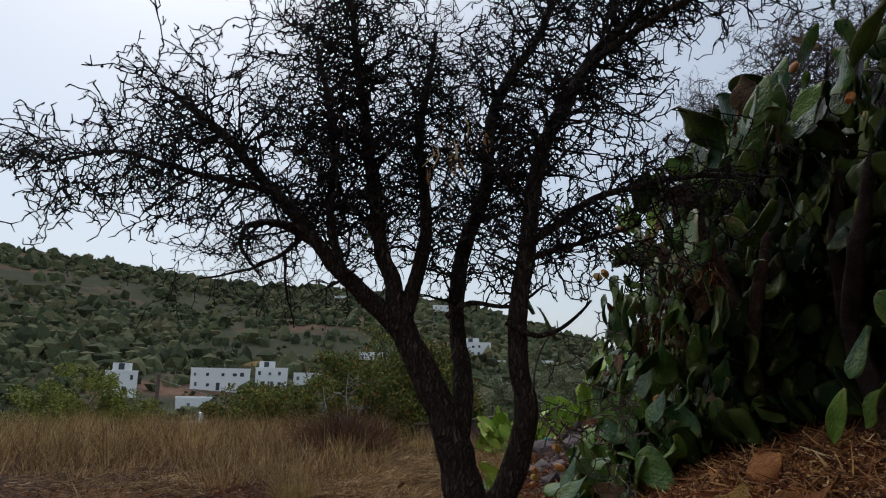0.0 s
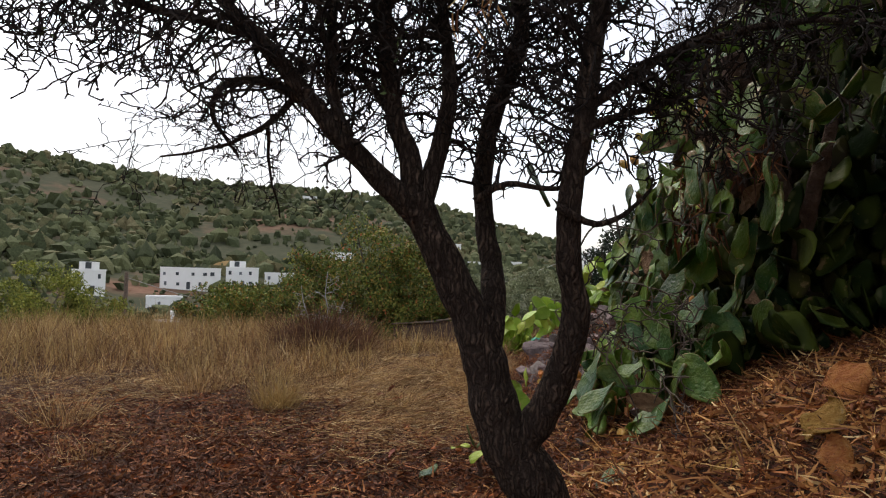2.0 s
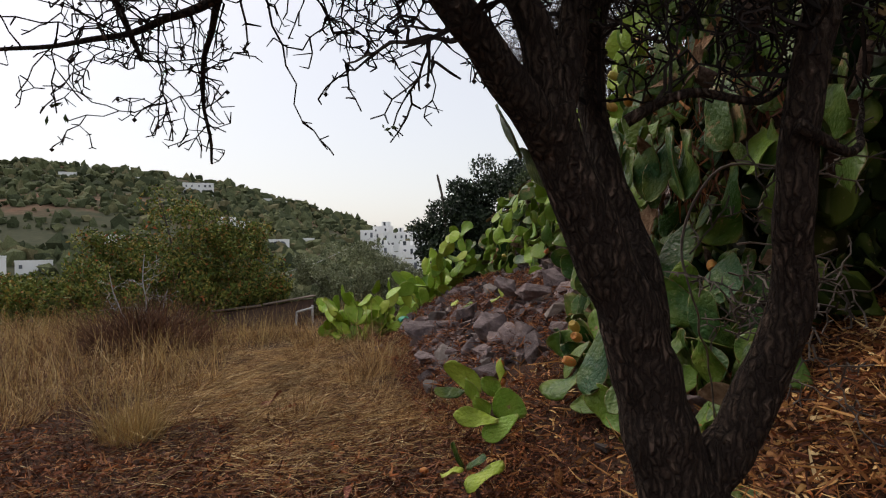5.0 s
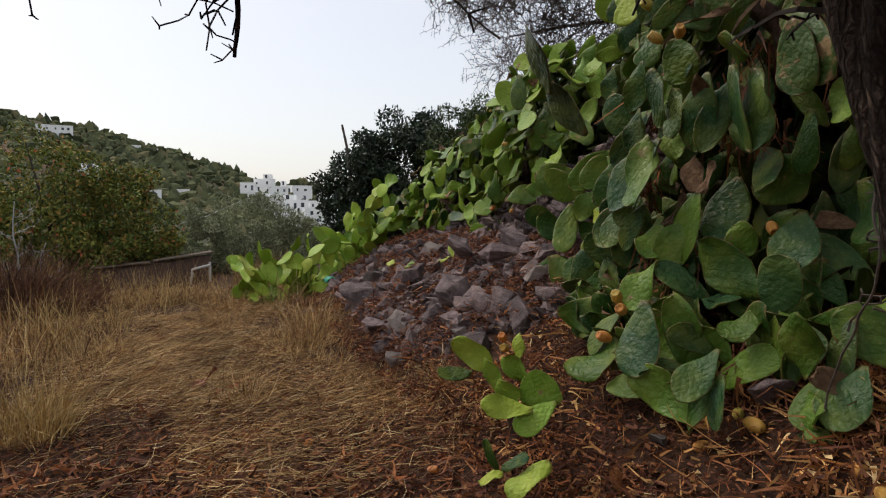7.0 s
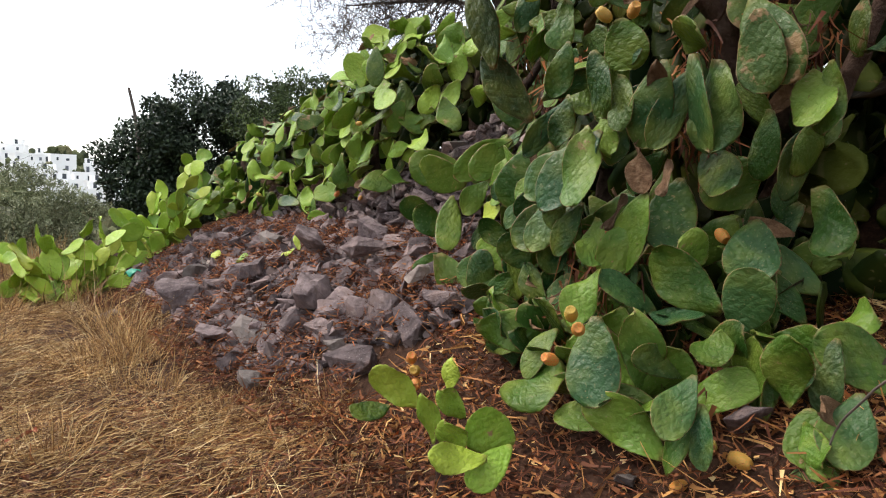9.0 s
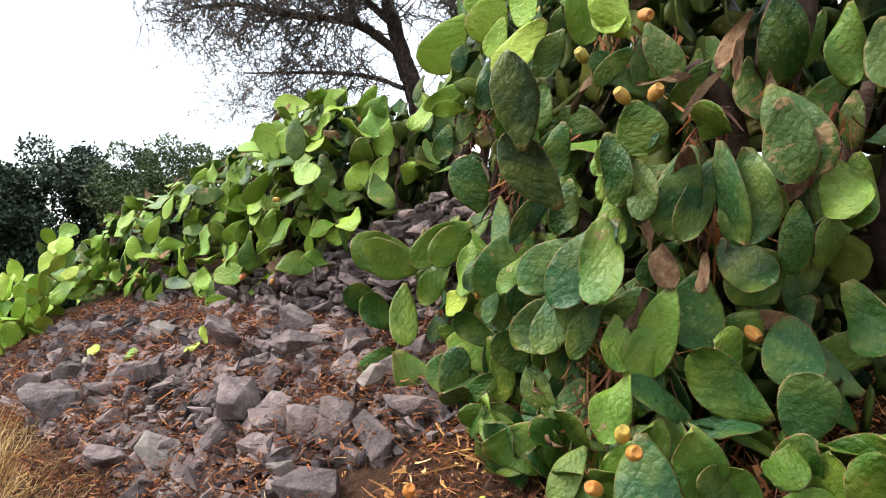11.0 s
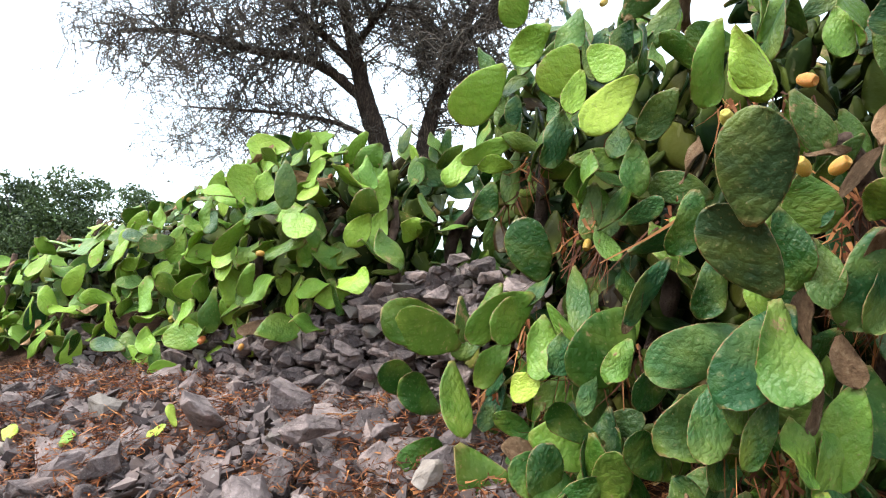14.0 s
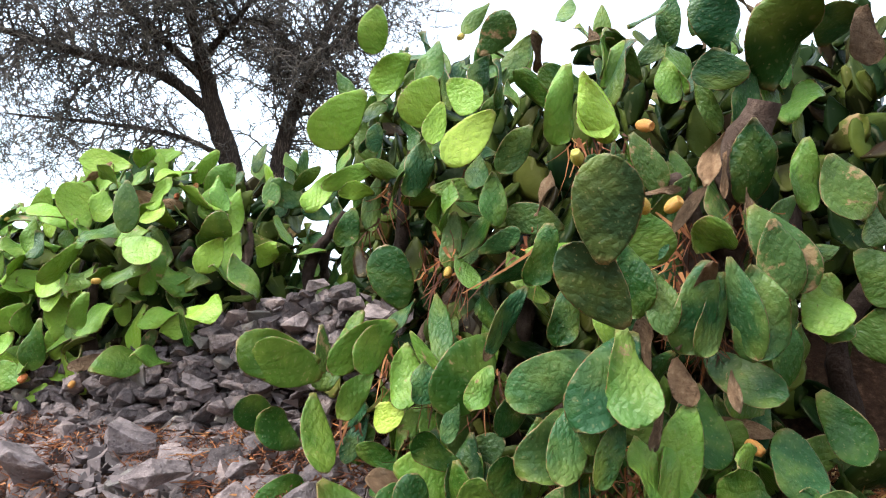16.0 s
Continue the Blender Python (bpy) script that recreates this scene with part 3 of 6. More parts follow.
def grow_mass(plant, face, low, top, y0, y1, layers, spacing, tones, seed, hang=0.64, size=(0.26, 0.38), gaps=None, lift=0.15, wide=(0.7, 1.05)):
    """Pads in loose layers over the plant's outer face, each rooted on an inner joint."""
    rnd = random.Random(seed)
    inner = []
    for depth, dense in layers:
        y = y0
        step = spacing / dense
        while y < y1:
            z = low(y) + min(depth, 0.6) * 0.2
            while z < top(y) - depth * 0.12:
                yy, zz = y + rnd.uniform(-0.5, 0.5) * step, z + rnd.uniform(-0.5, 0.5) * step
                z += step * 1.05
                if gaps and gaps(yy, zz, depth):
                    continue
                x = face(yy, zz) + depth + rnd.uniform(-0.10, 0.12) + 0.16 * noise.noise(Vector((yy * 2.2, zz * 2.2, 1.5)))
                nx = (face(yy, zz + 0.1) - face(yy, zz - 0.1)) / 0.2
                ny = (face(yy + 0.1, zz) - face(yy - 0.1, zz)) / 0.2
                out = Vector((-1, max(-1.2, min(1.2, ny)), max(0.0, min(1.0, nx)))).normalized()
                n = (out + Vector((rnd.gauss(0, 0.5), rnd.gauss(0, 0.75), rnd.gauss(lift, 0.5)))).normalized()
                if rnd.random() < hang:
                    d = Vector((rnd.uniform(-0.45, 0.0), rnd.gauss(0.1, 0.5), -1))
                else:
                    d = Vector((rnd.uniform(-0.9, 0.1), rnd.gauss(0.1, 0.9), rnd.uniform(0.0, 1.0) - 1.5 * (lift - 0.15)))
                ln = rnd.uniform(*size)
                d = d.normalized()
                base = Vector((x, yy, zz)) - d * ln * 0.5
                for _ in range(4):
                    if base.z > ground_z(base.x, base.y) + 0.02 and (base + d * ln).z > ground_z(*(base + d * ln).xy) + 0.03:
                        break
                    d = Vector((rnd.uniform(-0.8, 0.0), rnd.gauss(0.1, 0.6), rnd.uniform(0.2, 1.0))).normalized()
                    base = Vector((x, yy, max(zz, ground_z(x, yy) + 0.2))) - d * ln * 0.5
                else:
                    continue
                # deep layers wear the shade-dark colour and stop light from behind
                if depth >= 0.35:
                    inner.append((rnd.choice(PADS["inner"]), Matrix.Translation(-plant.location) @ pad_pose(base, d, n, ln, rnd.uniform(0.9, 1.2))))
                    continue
                if depth < 0.1 and crowded(Vector((x, yy, zz))):
                    continue
                tone = rnd.choices(list(tones), list(tones.values()))[0]
                add_pad(plant, base, d, n, ln, rnd.uniform(*wide), tone, rnd)
                if depth < 0.1 and rnd.random() < 0.06 and tone != "dry":
                    add_fruit(plant, base + d * ln * 0.97, (d + n * 0.5), rnd.uniform(0.06, 0.085))
            y += step
    join_pads("pad_mass", inner, M_PAD_SHADED, plant, "inner pads, some brown and old, darkened in colour for shade")


PLACED = []


def set_pad(base, tip, wide, tone):
    PLACED.append((Vector(base), Vector(tip), wide, tone))


def crowded(p):
    return any((p - (a + b) / 2).length < 0.2 for a, b, _, _ in PLACED)


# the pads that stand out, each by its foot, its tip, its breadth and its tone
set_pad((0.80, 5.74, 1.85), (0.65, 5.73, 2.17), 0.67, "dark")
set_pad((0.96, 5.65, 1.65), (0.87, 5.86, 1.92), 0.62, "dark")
set_pad((1.51, 5.71, 1.55), (1.43, 6.05, 1.35), 0.60, "blue")
set_pad((1.35, 5.61, 1.66), (1.25, 5.60, 1.27), 0.42, "light")
set_pad((1.44, 5.76, 1.37), (1.32, 5.87, 1.05), 0.49, "blue")
set_pad((1.63, 5.79, 2.90), (1.68, 5.81, 2.53), 0.54, "light")
set_pad((1.53, 5.73, 2.81), (1.55, 5.60, 2.50), 0.52, "light")
set_pad((2.02, 6.15, 2.82), (2.00, 6.42, 2.52), 0.54, "yellow")
set_pad((1.79, 5.96, 2.66), (1.77, 6.10, 2.43), 0.58, "green")
set_pad((1.78, 5.99, 1.86), (1.70, 6.19, 1.55), 0.39, "blue")
set_pad((2.25, 6.71, 1.71), (2.08, 7.05, 1.45), 0.51, "light")
set_pad((2.32, 6.68, 1.78), (2.18, 6.76, 2.12), 0.57, "green")
set_pad((2.00, 6.58, 1.65), (1.95, 6.38, 1.36), 0.26, "light")
set_pad((2.29, 7.14, 1.40), (2.09, 7.45, 1.55), 0.61, "green")
set_pad((2.13, 7.13, 1.32), (2.02, 7.04, 0.91), 0.44, "green")
set_pad((2.16, 7.21, 1.03), (2.03, 7.39, 1.23), 0.59, "green")
set_pad((2.09, 6.62, 1.59), (1.99, 6.60, 1.25), 0.46, "light")
set_pad((1.93, 6.49, 1.50), (1.83, 6.49, 1.30), 0.59, "blue")
set_pad((2.16, 6.82, 1.44), (2.03, 6.94, 1.20), 0.63, "light")
set_pad((1.79, 6.61, 1.01), (1.76, 6.30, 1.00), 0.82, "light")
set_pad((1.51, 6.01, 0.94), (1.45, 6.16, 1.10), 0.77, "green")
set_pad((1.38, 5.26, 1.93), (1.34, 5.34, 1.56), 0.55, "blue")
set_pad((1.44, 5.16, 1.95), (1.36, 5.08, 1.55), 0.34, "blue")
set_pad((1.64, 5.00, 2.20), (1.53, 4.80, 1.84), 0.56, "scar")
set_pad((1.73, 5.21, 1.57), (1.55, 4.93, 1.35), 0.51, "green")
set_pad((1.44, 5.34, 1.36), (1.33, 5.44, 1.00), 0.51, "light")
set_pad((1.67, 4.95, 2.62), (1.70, 4.98, 2.24), 0.46, "green")
set_pad((1.74, 4.71, 2.54), (1.74, 4.71, 2.20), 0.53, "light")
set_pad((1.78, 4.59, 2.47), (1.72, 4.51, 2.15), 0.75, "scar")
set_pad((2.12, 4.74, 2.93), (1.82, 4.68, 3.34), 0.60, "green")
set_pad((2.29, 4.90, 3.22), (2.11, 5.01, 3.46), 1.00, "blue")
set_pad((1.99, 5.00, 3.11), (2.00, 5.01, 2.89), 1.19, "green")
set_pad((2.22, 4.40, 3.20), (2.03, 4.38, 3.37), 1.22, "blue")
set_pad((1.46, 5.50, 2.15), (1.40, 5.45, 1.95), 0.75, "blue")
set_pad((1.37, 5.60, 2.01), (1.31, 5.54, 1.71), 0.38, "green")
set_pad((1.59, 5.26, 2.01), (1.45, 5.13, 2.09), 0.82, "green")
set_pad((1.59, 5.88, 2.13), (1.55, 5.94, 1.85), 0.48, "green")
set_pad((1.50, 5.81, 1.84), (1.44, 5.84, 1.59), 0.51, "green")
set_pad((2.54, 6.72, 3.42), (2.52, 6.91, 3.17), 0.72, "light")
set_pad((2.99, 7.03, 4.01), (3.05, 7.10, 3.69), 0.72, "light")
set_pad((2.63, 6.28, 3.44), (2.46, 6.06, 3.61), 0.69, "scar")
set_pad((2.10, 6.41, 3.04), (2.10, 6.22, 2.87), 0.83, "light")
set_pad((2.14, 6.49, 3.08), (2.12, 6.65, 2.82), 0.73, "light")
set_pad((2.08, 6.44, 2.91), (2.08, 6.51, 2.66), 0.54, "light")
set_pad((2.74, 7.05, 3.26), (2.68, 7.38, 2.90), 0.53, "light")
set_pad((2.22, 6.56, 2.74), (2.21, 6.64, 2.41), 0.42, "blue")
set_pad((2.55, 6.90, 2.70), (2.42, 7.20, 2.52), 0.35, "light")
set_pad((2.53, 6.92, 2.51), (2.39, 7.12, 2.50), 0.58, "light")
set_pad((2.61, 7.20, 2.65), (2.53, 7.36, 2.39), 0.53, "light")
set_pad((2.49, 7.04, 2.41), (2.44, 7.08, 2.17), 0.59, "green")
set_pad((2.57, 6.90, 2.63), (2.55, 6.95, 2.27), 0.41, "green")
set_pad((2.00, 6.15, 2.48), (1.98, 6.16, 2.17), 0.53, "green")
set_pad((1.41, 5.56, 1.23), (1.28, 5.52, 1.00), 0.50, "light")
set_pad((1.63, 4.93, 1.25), (1.48, 4.88, 0.99), 0.78, "blue")
set_pad((1.82, 4.49, 2.03), (1.71, 4.38, 1.80), 0.66, "green")
set_pad((1.79, 4.31, 1.79), (1.80, 4.48, 1.56), 0.83, "green")
set_pad((1.69, 4.76, 1.88), (1.61, 4.72, 1.63), 0.63, "light")
set_pad((1.63, 4.89, 1.72), (1.55, 4.92, 1.44), 0.38, "green")
set_pad((1.63, 5.97, 1.40), (1.53, 6.12, 1.21), 0.59, "green")
set_pad((1.82, 6.32, 1.33), (1.72, 6.35, 1.15), 0.46, "blue")
set_pad((1.78, 6.16, 1.49), (1.68, 6.23, 1.29), 0.57, "light")
set_pad((1.38, 5.75, 1.38), (1.28, 5.74, 1.18), 0.51, "green")
set_pad((1.36, 5.62, 1.30), (1.25, 5.70, 1.06), 0.51, "green")
set_pad((1.40, 5.47, 1.89), (1.33, 5.44, 1.63), 0.45, "green")
set_pad((2.03, 4.27, 3.32), (2.05, 4.23, 3.02), 0.82, "dry")
set_pad((2.36, 6.86, 2.90), (2.33, 6.90, 2.71), 0.61, "blue")
set_pad((1.62, 5.69, 2.81), (1.64, 5.64, 2.52), 0.64, "light")
set_pad((1.11, 5.38, 0.82), (0.97, 5.29, 0.47), 0.64, "blue")
set_pad((1.30, 5.48, 1.00), (1.13, 5.53, 0.76), 0.63, "light")
set_pad((1.11, 6.04, 0.67), (1.24, 5.73, 0.67), 0.62, "green")
set_pad((2.09, 7.03, 0.27), (1.84, 7.19, 0.30), 0.80, "green")
set_pad((1.17, 5.61, 0.72), (0.98, 5.68, 0.56), 0.61, "green")
set_pad((1.13, 5.56, 0.59), (0.90, 5.65, 0.38), 0.66, "green")
set_pad((1.08, 4.94, 0.66), (0.90, 4.96, 0.43), 0.60, "blue")
set_pad((1.04, 4.89, 0.57), (0.90, 4.84, 0.39), 0.49, "blue")
set_pad((1.07, 4.93, 0.61), (0.88, 4.95, 0.34), 0.25, "green")
set_pad((1.26, 4.88, 0.82), (1.13, 4.95, 0.69), 0.67, "green")
set_pad((1.38, 4.89, 0.79), (1.36, 4.83, 1.07), 0.75, "blue")
set_pad((1.39, 5.56, 1.64), (1.18, 5.77, 1.30), 0.56, "blue")
set_pad((1.93, 6.17, 1.63), (1.70, 6.38, 1.31), 0.57, "green")
set_pad((1.52, 5.78, 1.33), (1.30, 5.96, 1.08), 0.60, "green")
set_pad((2.41, 7.20, 1.47), (2.05, 7.47, 1.58), 0.52, "green")
set_pad((2.28, 6.72, 1.68), (2.05, 6.90, 1.44), 0.62, "light")
set_pad((1.83, 6.98, 0.93), (1.90, 6.65, 0.40), 0.43, "green")
set_pad((2.19, 7.14, 0.84), (1.93, 7.30, 0.80), 0.60, "green")
set_pad((2.20, 7.35, 1.13), (1.96, 7.49, 1.27), 0.62, "green")
set_pad((1.47, 5.36, 1.26), (1.30, 5.47, 0.96), 0.52, "light")
set_pad((1.64, 5.27, 1.43), (1.55, 5.26, 1.08), 0.68, "green")
set_pad((1.72, 4.97, 1.32), (1.59, 5.10, 1.47), 1.20, "green")
set_pad((1.47, 5.06, 1.92), (1.44, 5.07, 1.53), 0.53, "blue")
set_pad((1.46, 5.18, 1.89), (1.37, 5.29, 1.55), 0.42, "blue")
set_pad((1.42, 5.50, 2.15), (1.42, 5.44, 1.92), 0.98, "green")
set_pad((1.56, 4.94, 2.13), (1.56, 4.90, 1.78), 0.60, "scar")
set_pad((1.27, 4.72, 0.79), (1.20, 4.59, 0.68), 0.82, "blue")
set_pad((1.46, 5.33, 1.69), (1.37, 5.25, 1.94), 0.29, "dry")
set_pad((1.45, 5.39, 1.54), (1.39, 5.34, 1.36), 0.69, "dry")
set_pad((1.76, 4.72, 1.40), (1.70, 4.56, 1.13), 0.60, "green")
set_pad((1.68, 4.69, 1.91), (1.64, 4.68, 1.61), 0.50, "light")
set_pad((1.36, 4.53, 0.83), (1.21, 4.54, 0.59), 0.51, "green")
set_pad((1.17, 4.44, 0.52), (1.03, 4.51, 0.40), 0.60, "green")
set_pad((1.25, 4.43, 0.67), (1.09, 4.42, 0.43), 0.75, "blue")
set_pad((1.21, 4.35, 0.50), (1.08, 4.37, 0.38), 0.91, "blue")
set_pad((1.13, 4.57, 0.56), (1.03, 4.48, 0.46), 0.66, "light")
set_pad((1.54, 5.09, 1.07), (1.43, 5.18, 1.14), 1.33, "light")
set_pad((2.04, 6.75, 1.28), (2.03, 6.64, 1.17), 1.20, "yellow")
set_pad((1.07, 4.60, 0.32), (1.06, 4.45, 0.44), 0.73, "blue")
set_pad((2.06, 6.66, 0.94), (1.90, 6.71, 0.84), 1.11, "dry")
set_pad((1.21, 4.52, 0.35), (1.00, 4.64, 0.26), 0.60, "blue")
set_pad((1.18, 4.57, 0.60), (1.07, 4.51, 0.42), 0.83, "green")
set_pad((1.24, 4.65, 0.58), (1.21, 4.63, 0.86), 0.56, "green")
set_pad((1.21, 4.34, 0.38), (1.07, 4.37, 0.30), 1.24, "blue")
set_pad((0.57, 5.91, 0.42), (0.41, 6.03, 0.61), 0.50, "yellow")
set_pad((0.66, 5.82, 0.49), (0.63, 5.79, 0.63), 0.65, "yellow")
set_pad((0.47, 5.72, 0.34), (0.44, 5.74, 0.56), 0.48, "light")
set_pad((0.49, 5.60, 0.32), (0.44, 5.62, 0.48), 0.74, "light")
set_pad((0.48, 5.46, 0.35), (0.27, 5.58, 0.36), 0.51, "yellow")
set_pad((0.65, 5.46, 0.37), (0.51, 5.57, 0.47), 0.80, "light")
set_pad((0.59, 5.43, 0.38), (0.39, 5.47, 0.27), 0.45, "light")
set_pad((0.51, 6.02, 0.41), (0.32, 6.05, 0.37), 0.58, "green")
set_pad((0.62, 5.70, 0.41), (0.52, 5.75, 0.55), 0.59, "light")
set_pad((0.41, 5.24, 0.19), (0.19, 5.26, 0.12), 0.58, "yellow")
set_pad((0.25, 5.40, 0.14), (0.17, 5.41, 0.27), 0.67, "green")
set_pad((0.26, 5.39, 0.14), (0.31, 5.30, 0.24), 0.54, "blue")
set_pad((0.21, 5.31, 0.17), (0.08, 5.28, 0.15), 0.65, "yellow")


TONES_A = {"green": 0.52, "blue": 0.18, "fresh": 0.18, "scar": 0.06, "dry": 0.06}
TONES_B = {"green": 0.20, "fresh": 0.20, "light": 0.52, "blue": 0.03, "scar": 0.04, "dry": 0.03}
CACTUS = "prickly pears of the hedge"


def gaps_a(y, z, depth):
    # bare litter hollow beneath the overhang and the dark recess beside the old stem
    if 3.85 < y < 4.75 and 0.75 < z < 2.05 and depth < 1.7:
        return True
    if depth > 0.6:
        return False
    if y < 4.2 and z < 1.0:
        return True
    if y > 6.7 and 1.72 < z < 2.4:
        return True
    if y < 4.6 and z > 1.3 and noise.noise(Vector((y * 1.9, z * 1.7, 4.0))) > (-0.22 if y < 4.0 else 0.0):
        return True
    if noise.noise(Vector((y * 2.7, z * 2.4, 9.0))) > 0.30:
        return True
    return 3.95 < y < 4.5 and 1.05 < z < 2.15


def gaps_b(y, z, depth):
    # shaded hollows between the sprawling clumps
    return depth < 0.6 and noise.noise(Vector((y * 2.1, z * 2.6, 3.0))) > 0.46


plants_a = []
for k, (ya, yb) in enumerate(((2.9, 4.0), (4.0, 4.9), (4.9, 5.6), (5.6, 6.35), (6.35, 7.3))):
    yc = (ya + yb) / 2
    base = Vector((face_a(yc, 1.2) + 0.55, yc, 0))
    base.z = ground_z(base.x, base.y) - 0.03
    p = thing("prickly_pear", "tall tangled prickly pear with dark green hanging pads", "cactus", base, CACTUS)
    plants_a.append(p)
    for j in range(2):
        foot = base + Vector((0.15 * j + 0.25, (j - 1) * 0.28, 0.0))
        foot.z = ground_z(foot.x, foot.y) - 0.05
        add_stem(p, [foot, foot + Vector((-0.08, 0.1, 0.5)), foot + Vector((-0.16, (j - 1) * 0.2, 1.0)), foot + Vector((-0.1, (j - 1) * 0.35, 1.5))], [0.075, 0.06, 0.05, 0.03])
    grow_mass(p, face_a, low_a, top_a, ya, yb, ((0.09, 0.9), (0.28, 0.7), (0.55, 1.0), (0.8, 1.0), (1.1, 1.0), (1.4, 0.95), (1.75, 0.9), (2.1, 0.85)), 0.195, TONES_A, 40 + k, gaps=gaps_a, size=(0.24, 0.37), wide=(0.66, 0.98))

# a prickly pear added out of view to shade the hedge's near end
p = thing("prickly_pear", "unseen prickly pear added beside the path to shade the hedge", "cactus", (2.9, 1.6, ground_z(2.9, 1.6) - 0.03), CACTUS)
add_stem(p, [(2.9, 1.6, ground_z(2.9, 1.6) - 0.05), (2.85, 1.7, 1.6), (2.9, 1.6, 2.4)], [0.09, 0.07, 0.05])
grow_mass(p, lambda y, z: 2.15 + 0.12 * noise.noise(Vector((y, z, 5.0))), lambda y: 0.9, lambda y: 4.3, 0.2, 2.9, ((0.3, 0.8), (0.7, 0.8), (1.1, 0.8)), 0.24, TONES_A, 49, size=(0.28, 0.42))

low_plant = thing("prickly_pear", "small young yellow-green prickly pear in front of the hedge", "cactus", (0.62, 5.85, ground_z(0.62, 5.85)), CACTUS)
tiny_plant = thing("prickly_pear", "tiny prickly pear seedling in the litter beside the path", "cactus", (0.27, 5.25, ground_z(0.27, 5.25)), CACTUS)
rpl = random.Random(31)
for a, b, wide, tone in PLACED:
    c = (a + b) / 2
    if c.x < 0.5 and c.y < 5.5:
        owner = tiny_plant
    elif c.x < 0.8 and c.z < 0.75 and c.y > 5.4:
        owner = low_plant
    else:
        owner = min(plants_a, key=lambda q: abs(q.location.y - c.y))
    if tone == "light":
        tone = "light" if owner in (low_plant, tiny_plant) or c.z > 2.4 else "fresh"
    ln = (b - a).length
    me = rpl.choice(PADS[tone])
    own = max(v.co.x for v in me.vertices) * 2
    face_n = Vector((-1.35 - c.x, (c.y * 0.35 + 4.9 * 0.65) - c.y, 1.5 - c.z)).normalized() + Vector((rpl.gauss(0, 0.15), rpl.gauss(0, 0.15), rpl.gauss(0.05, 0.15)))
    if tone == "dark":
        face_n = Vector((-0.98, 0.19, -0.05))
    m = Matrix.Translation(-owner.location) @ pad_pose(a, b - a, face_n, ln, wide / own)
    child("withered_pad" if tone == "dry" else "pad", me, owner, m)
# woody feet of the two small plants
add_stem(low_plant, [(0.66, 5.82, ground_z(0.66, 5.82) - 0.04), (0.63, 5.83, 0.22), (0.62, 5.86, 0.36)], [0.03, 0.028, 0.02])
add_stem(tiny_plant, [(0.28, 5.27, ground_z(0.28, 5.27) - 0.04), (0.27, 5.26, 0.05), (0.26, 5.27, 0.09)], [0.02, 0.014, 0.008])
for q, d in (((0.87, 6.25, 0.50), (-0.5, -0.5, 0.6)), ((0.88, 6.22, 0.46), (-0.7, -0.4, 0.2)), ((0.86, 6.20, 0.42), (-0.7, -0.5, -0.2))):
    add_fruit(plants_a[3], q, d, 0.075)
for q, d in (((0.97, 5.42, 0.82), (-0.6, -0.3, 0.6)), ((0.96, 5.38, 0.78), (-0.7, -0.4, 0.3)), ((1.0, 5.5, 0.62), (-0.7, 0.2, 0.3)), ((1.33, 5.5, 2.12), (-0.6, 0.4, 0.5)), ((1.36, 5.42, 2.13), (-0.5, -0.5, 0.4)), ((1.62, 5.08, 1.2), (-0.4, -0.6, -0.5)), ((1.5, 5.5, 2.55), (-0.5, -0.6, -0.3))):
    add_fruit(plants_a[2], q, d, 0.08)
# the skirt of pads near the ground
rsk = random.Random(52)
for _ in range(130):
    y = rsk.uniform(4.25, 6.5)
    z = rsk.uniform(0.25, 1.25)
    x = face_a(y, max(z, 0.5)) + rsk.uniform(-0.02, 0.28)
    z = max(z, ground_z(x, y) + 0.16)
    if (y < 4.7 and z > 0.75) or (crowded(Vector((x, y, z))) and rsk.random() < 0.7):
        continue
    owner = min(plants_a, key=lambda q: abs(q.location.y - y))
    ln = rsk.uniform(0.26, 0.38)
    down = z - ground_z(x, y) > 0.35 and rsk.random() < 0.5
    d = Vector((rsk.uniform(-0.6, 0.0), rsk.gauss(0.1, 0.6), -1.0 if down else rsk.uniform(0.1, 1.0))).normalized()
    base = Vector((x, y, z)) - d * ln * 0.45
    base.z = max(base.z, ground_z(base.x, base.y) + 0.01)
    add_pad(owner, base, d, Vector((-1 + rsk.gauss(0, 0.4), rsk.gauss(-0.1, 0.6), rsk.gauss(0.2, 0.45))), ln, rsk.uniform(0.75, 1.05), rsk.choices(("green", "blue", "fresh", "scar", "dry"), (0.5, 0.3, 0.1, 0.06, 0.04))[0], rsk)
# withered pads hanging round the old stem
for q, d, ln in (((1.62, 5.10, 2.45), (-0.2, 0.1, -1), 0.26), ((1.66, 5.18, 2.30), (-0.4, 0.5, -0.5), 0.30), ((1.68, 5.0, 2.30), (-0.1, 0.0, -1), 0.24), ((1.6, 5.3, 2.28), (-0.4, 0.8, -0.3), 0.30), ((1.72, 4.9, 2.1), (-0.1, -0.1, -1), 0.3),
                  ((1.5, 5.35, 1.75), (-0.3, 0.1, -1), 0.24), ((1.45, 5.45, 1.35), (-0.2, 0.2, -1), 0.22), ((1.7, 6.1, 1.75), (-0.2, 0.2, -1), 0.28), ((1.95, 6.3, 1.6), (-0.2, -0.2, -1), 0.26), ((1.35, 5.2, 1.5), (-0.2, 0.0, -1), 0.2)):
    add_pad(plants_a[2], q, d, (-1, rsk.gauss(0, 0.4), 0.2), ln, rsk.uniform(0.5, 0.8), "dry", rsk)
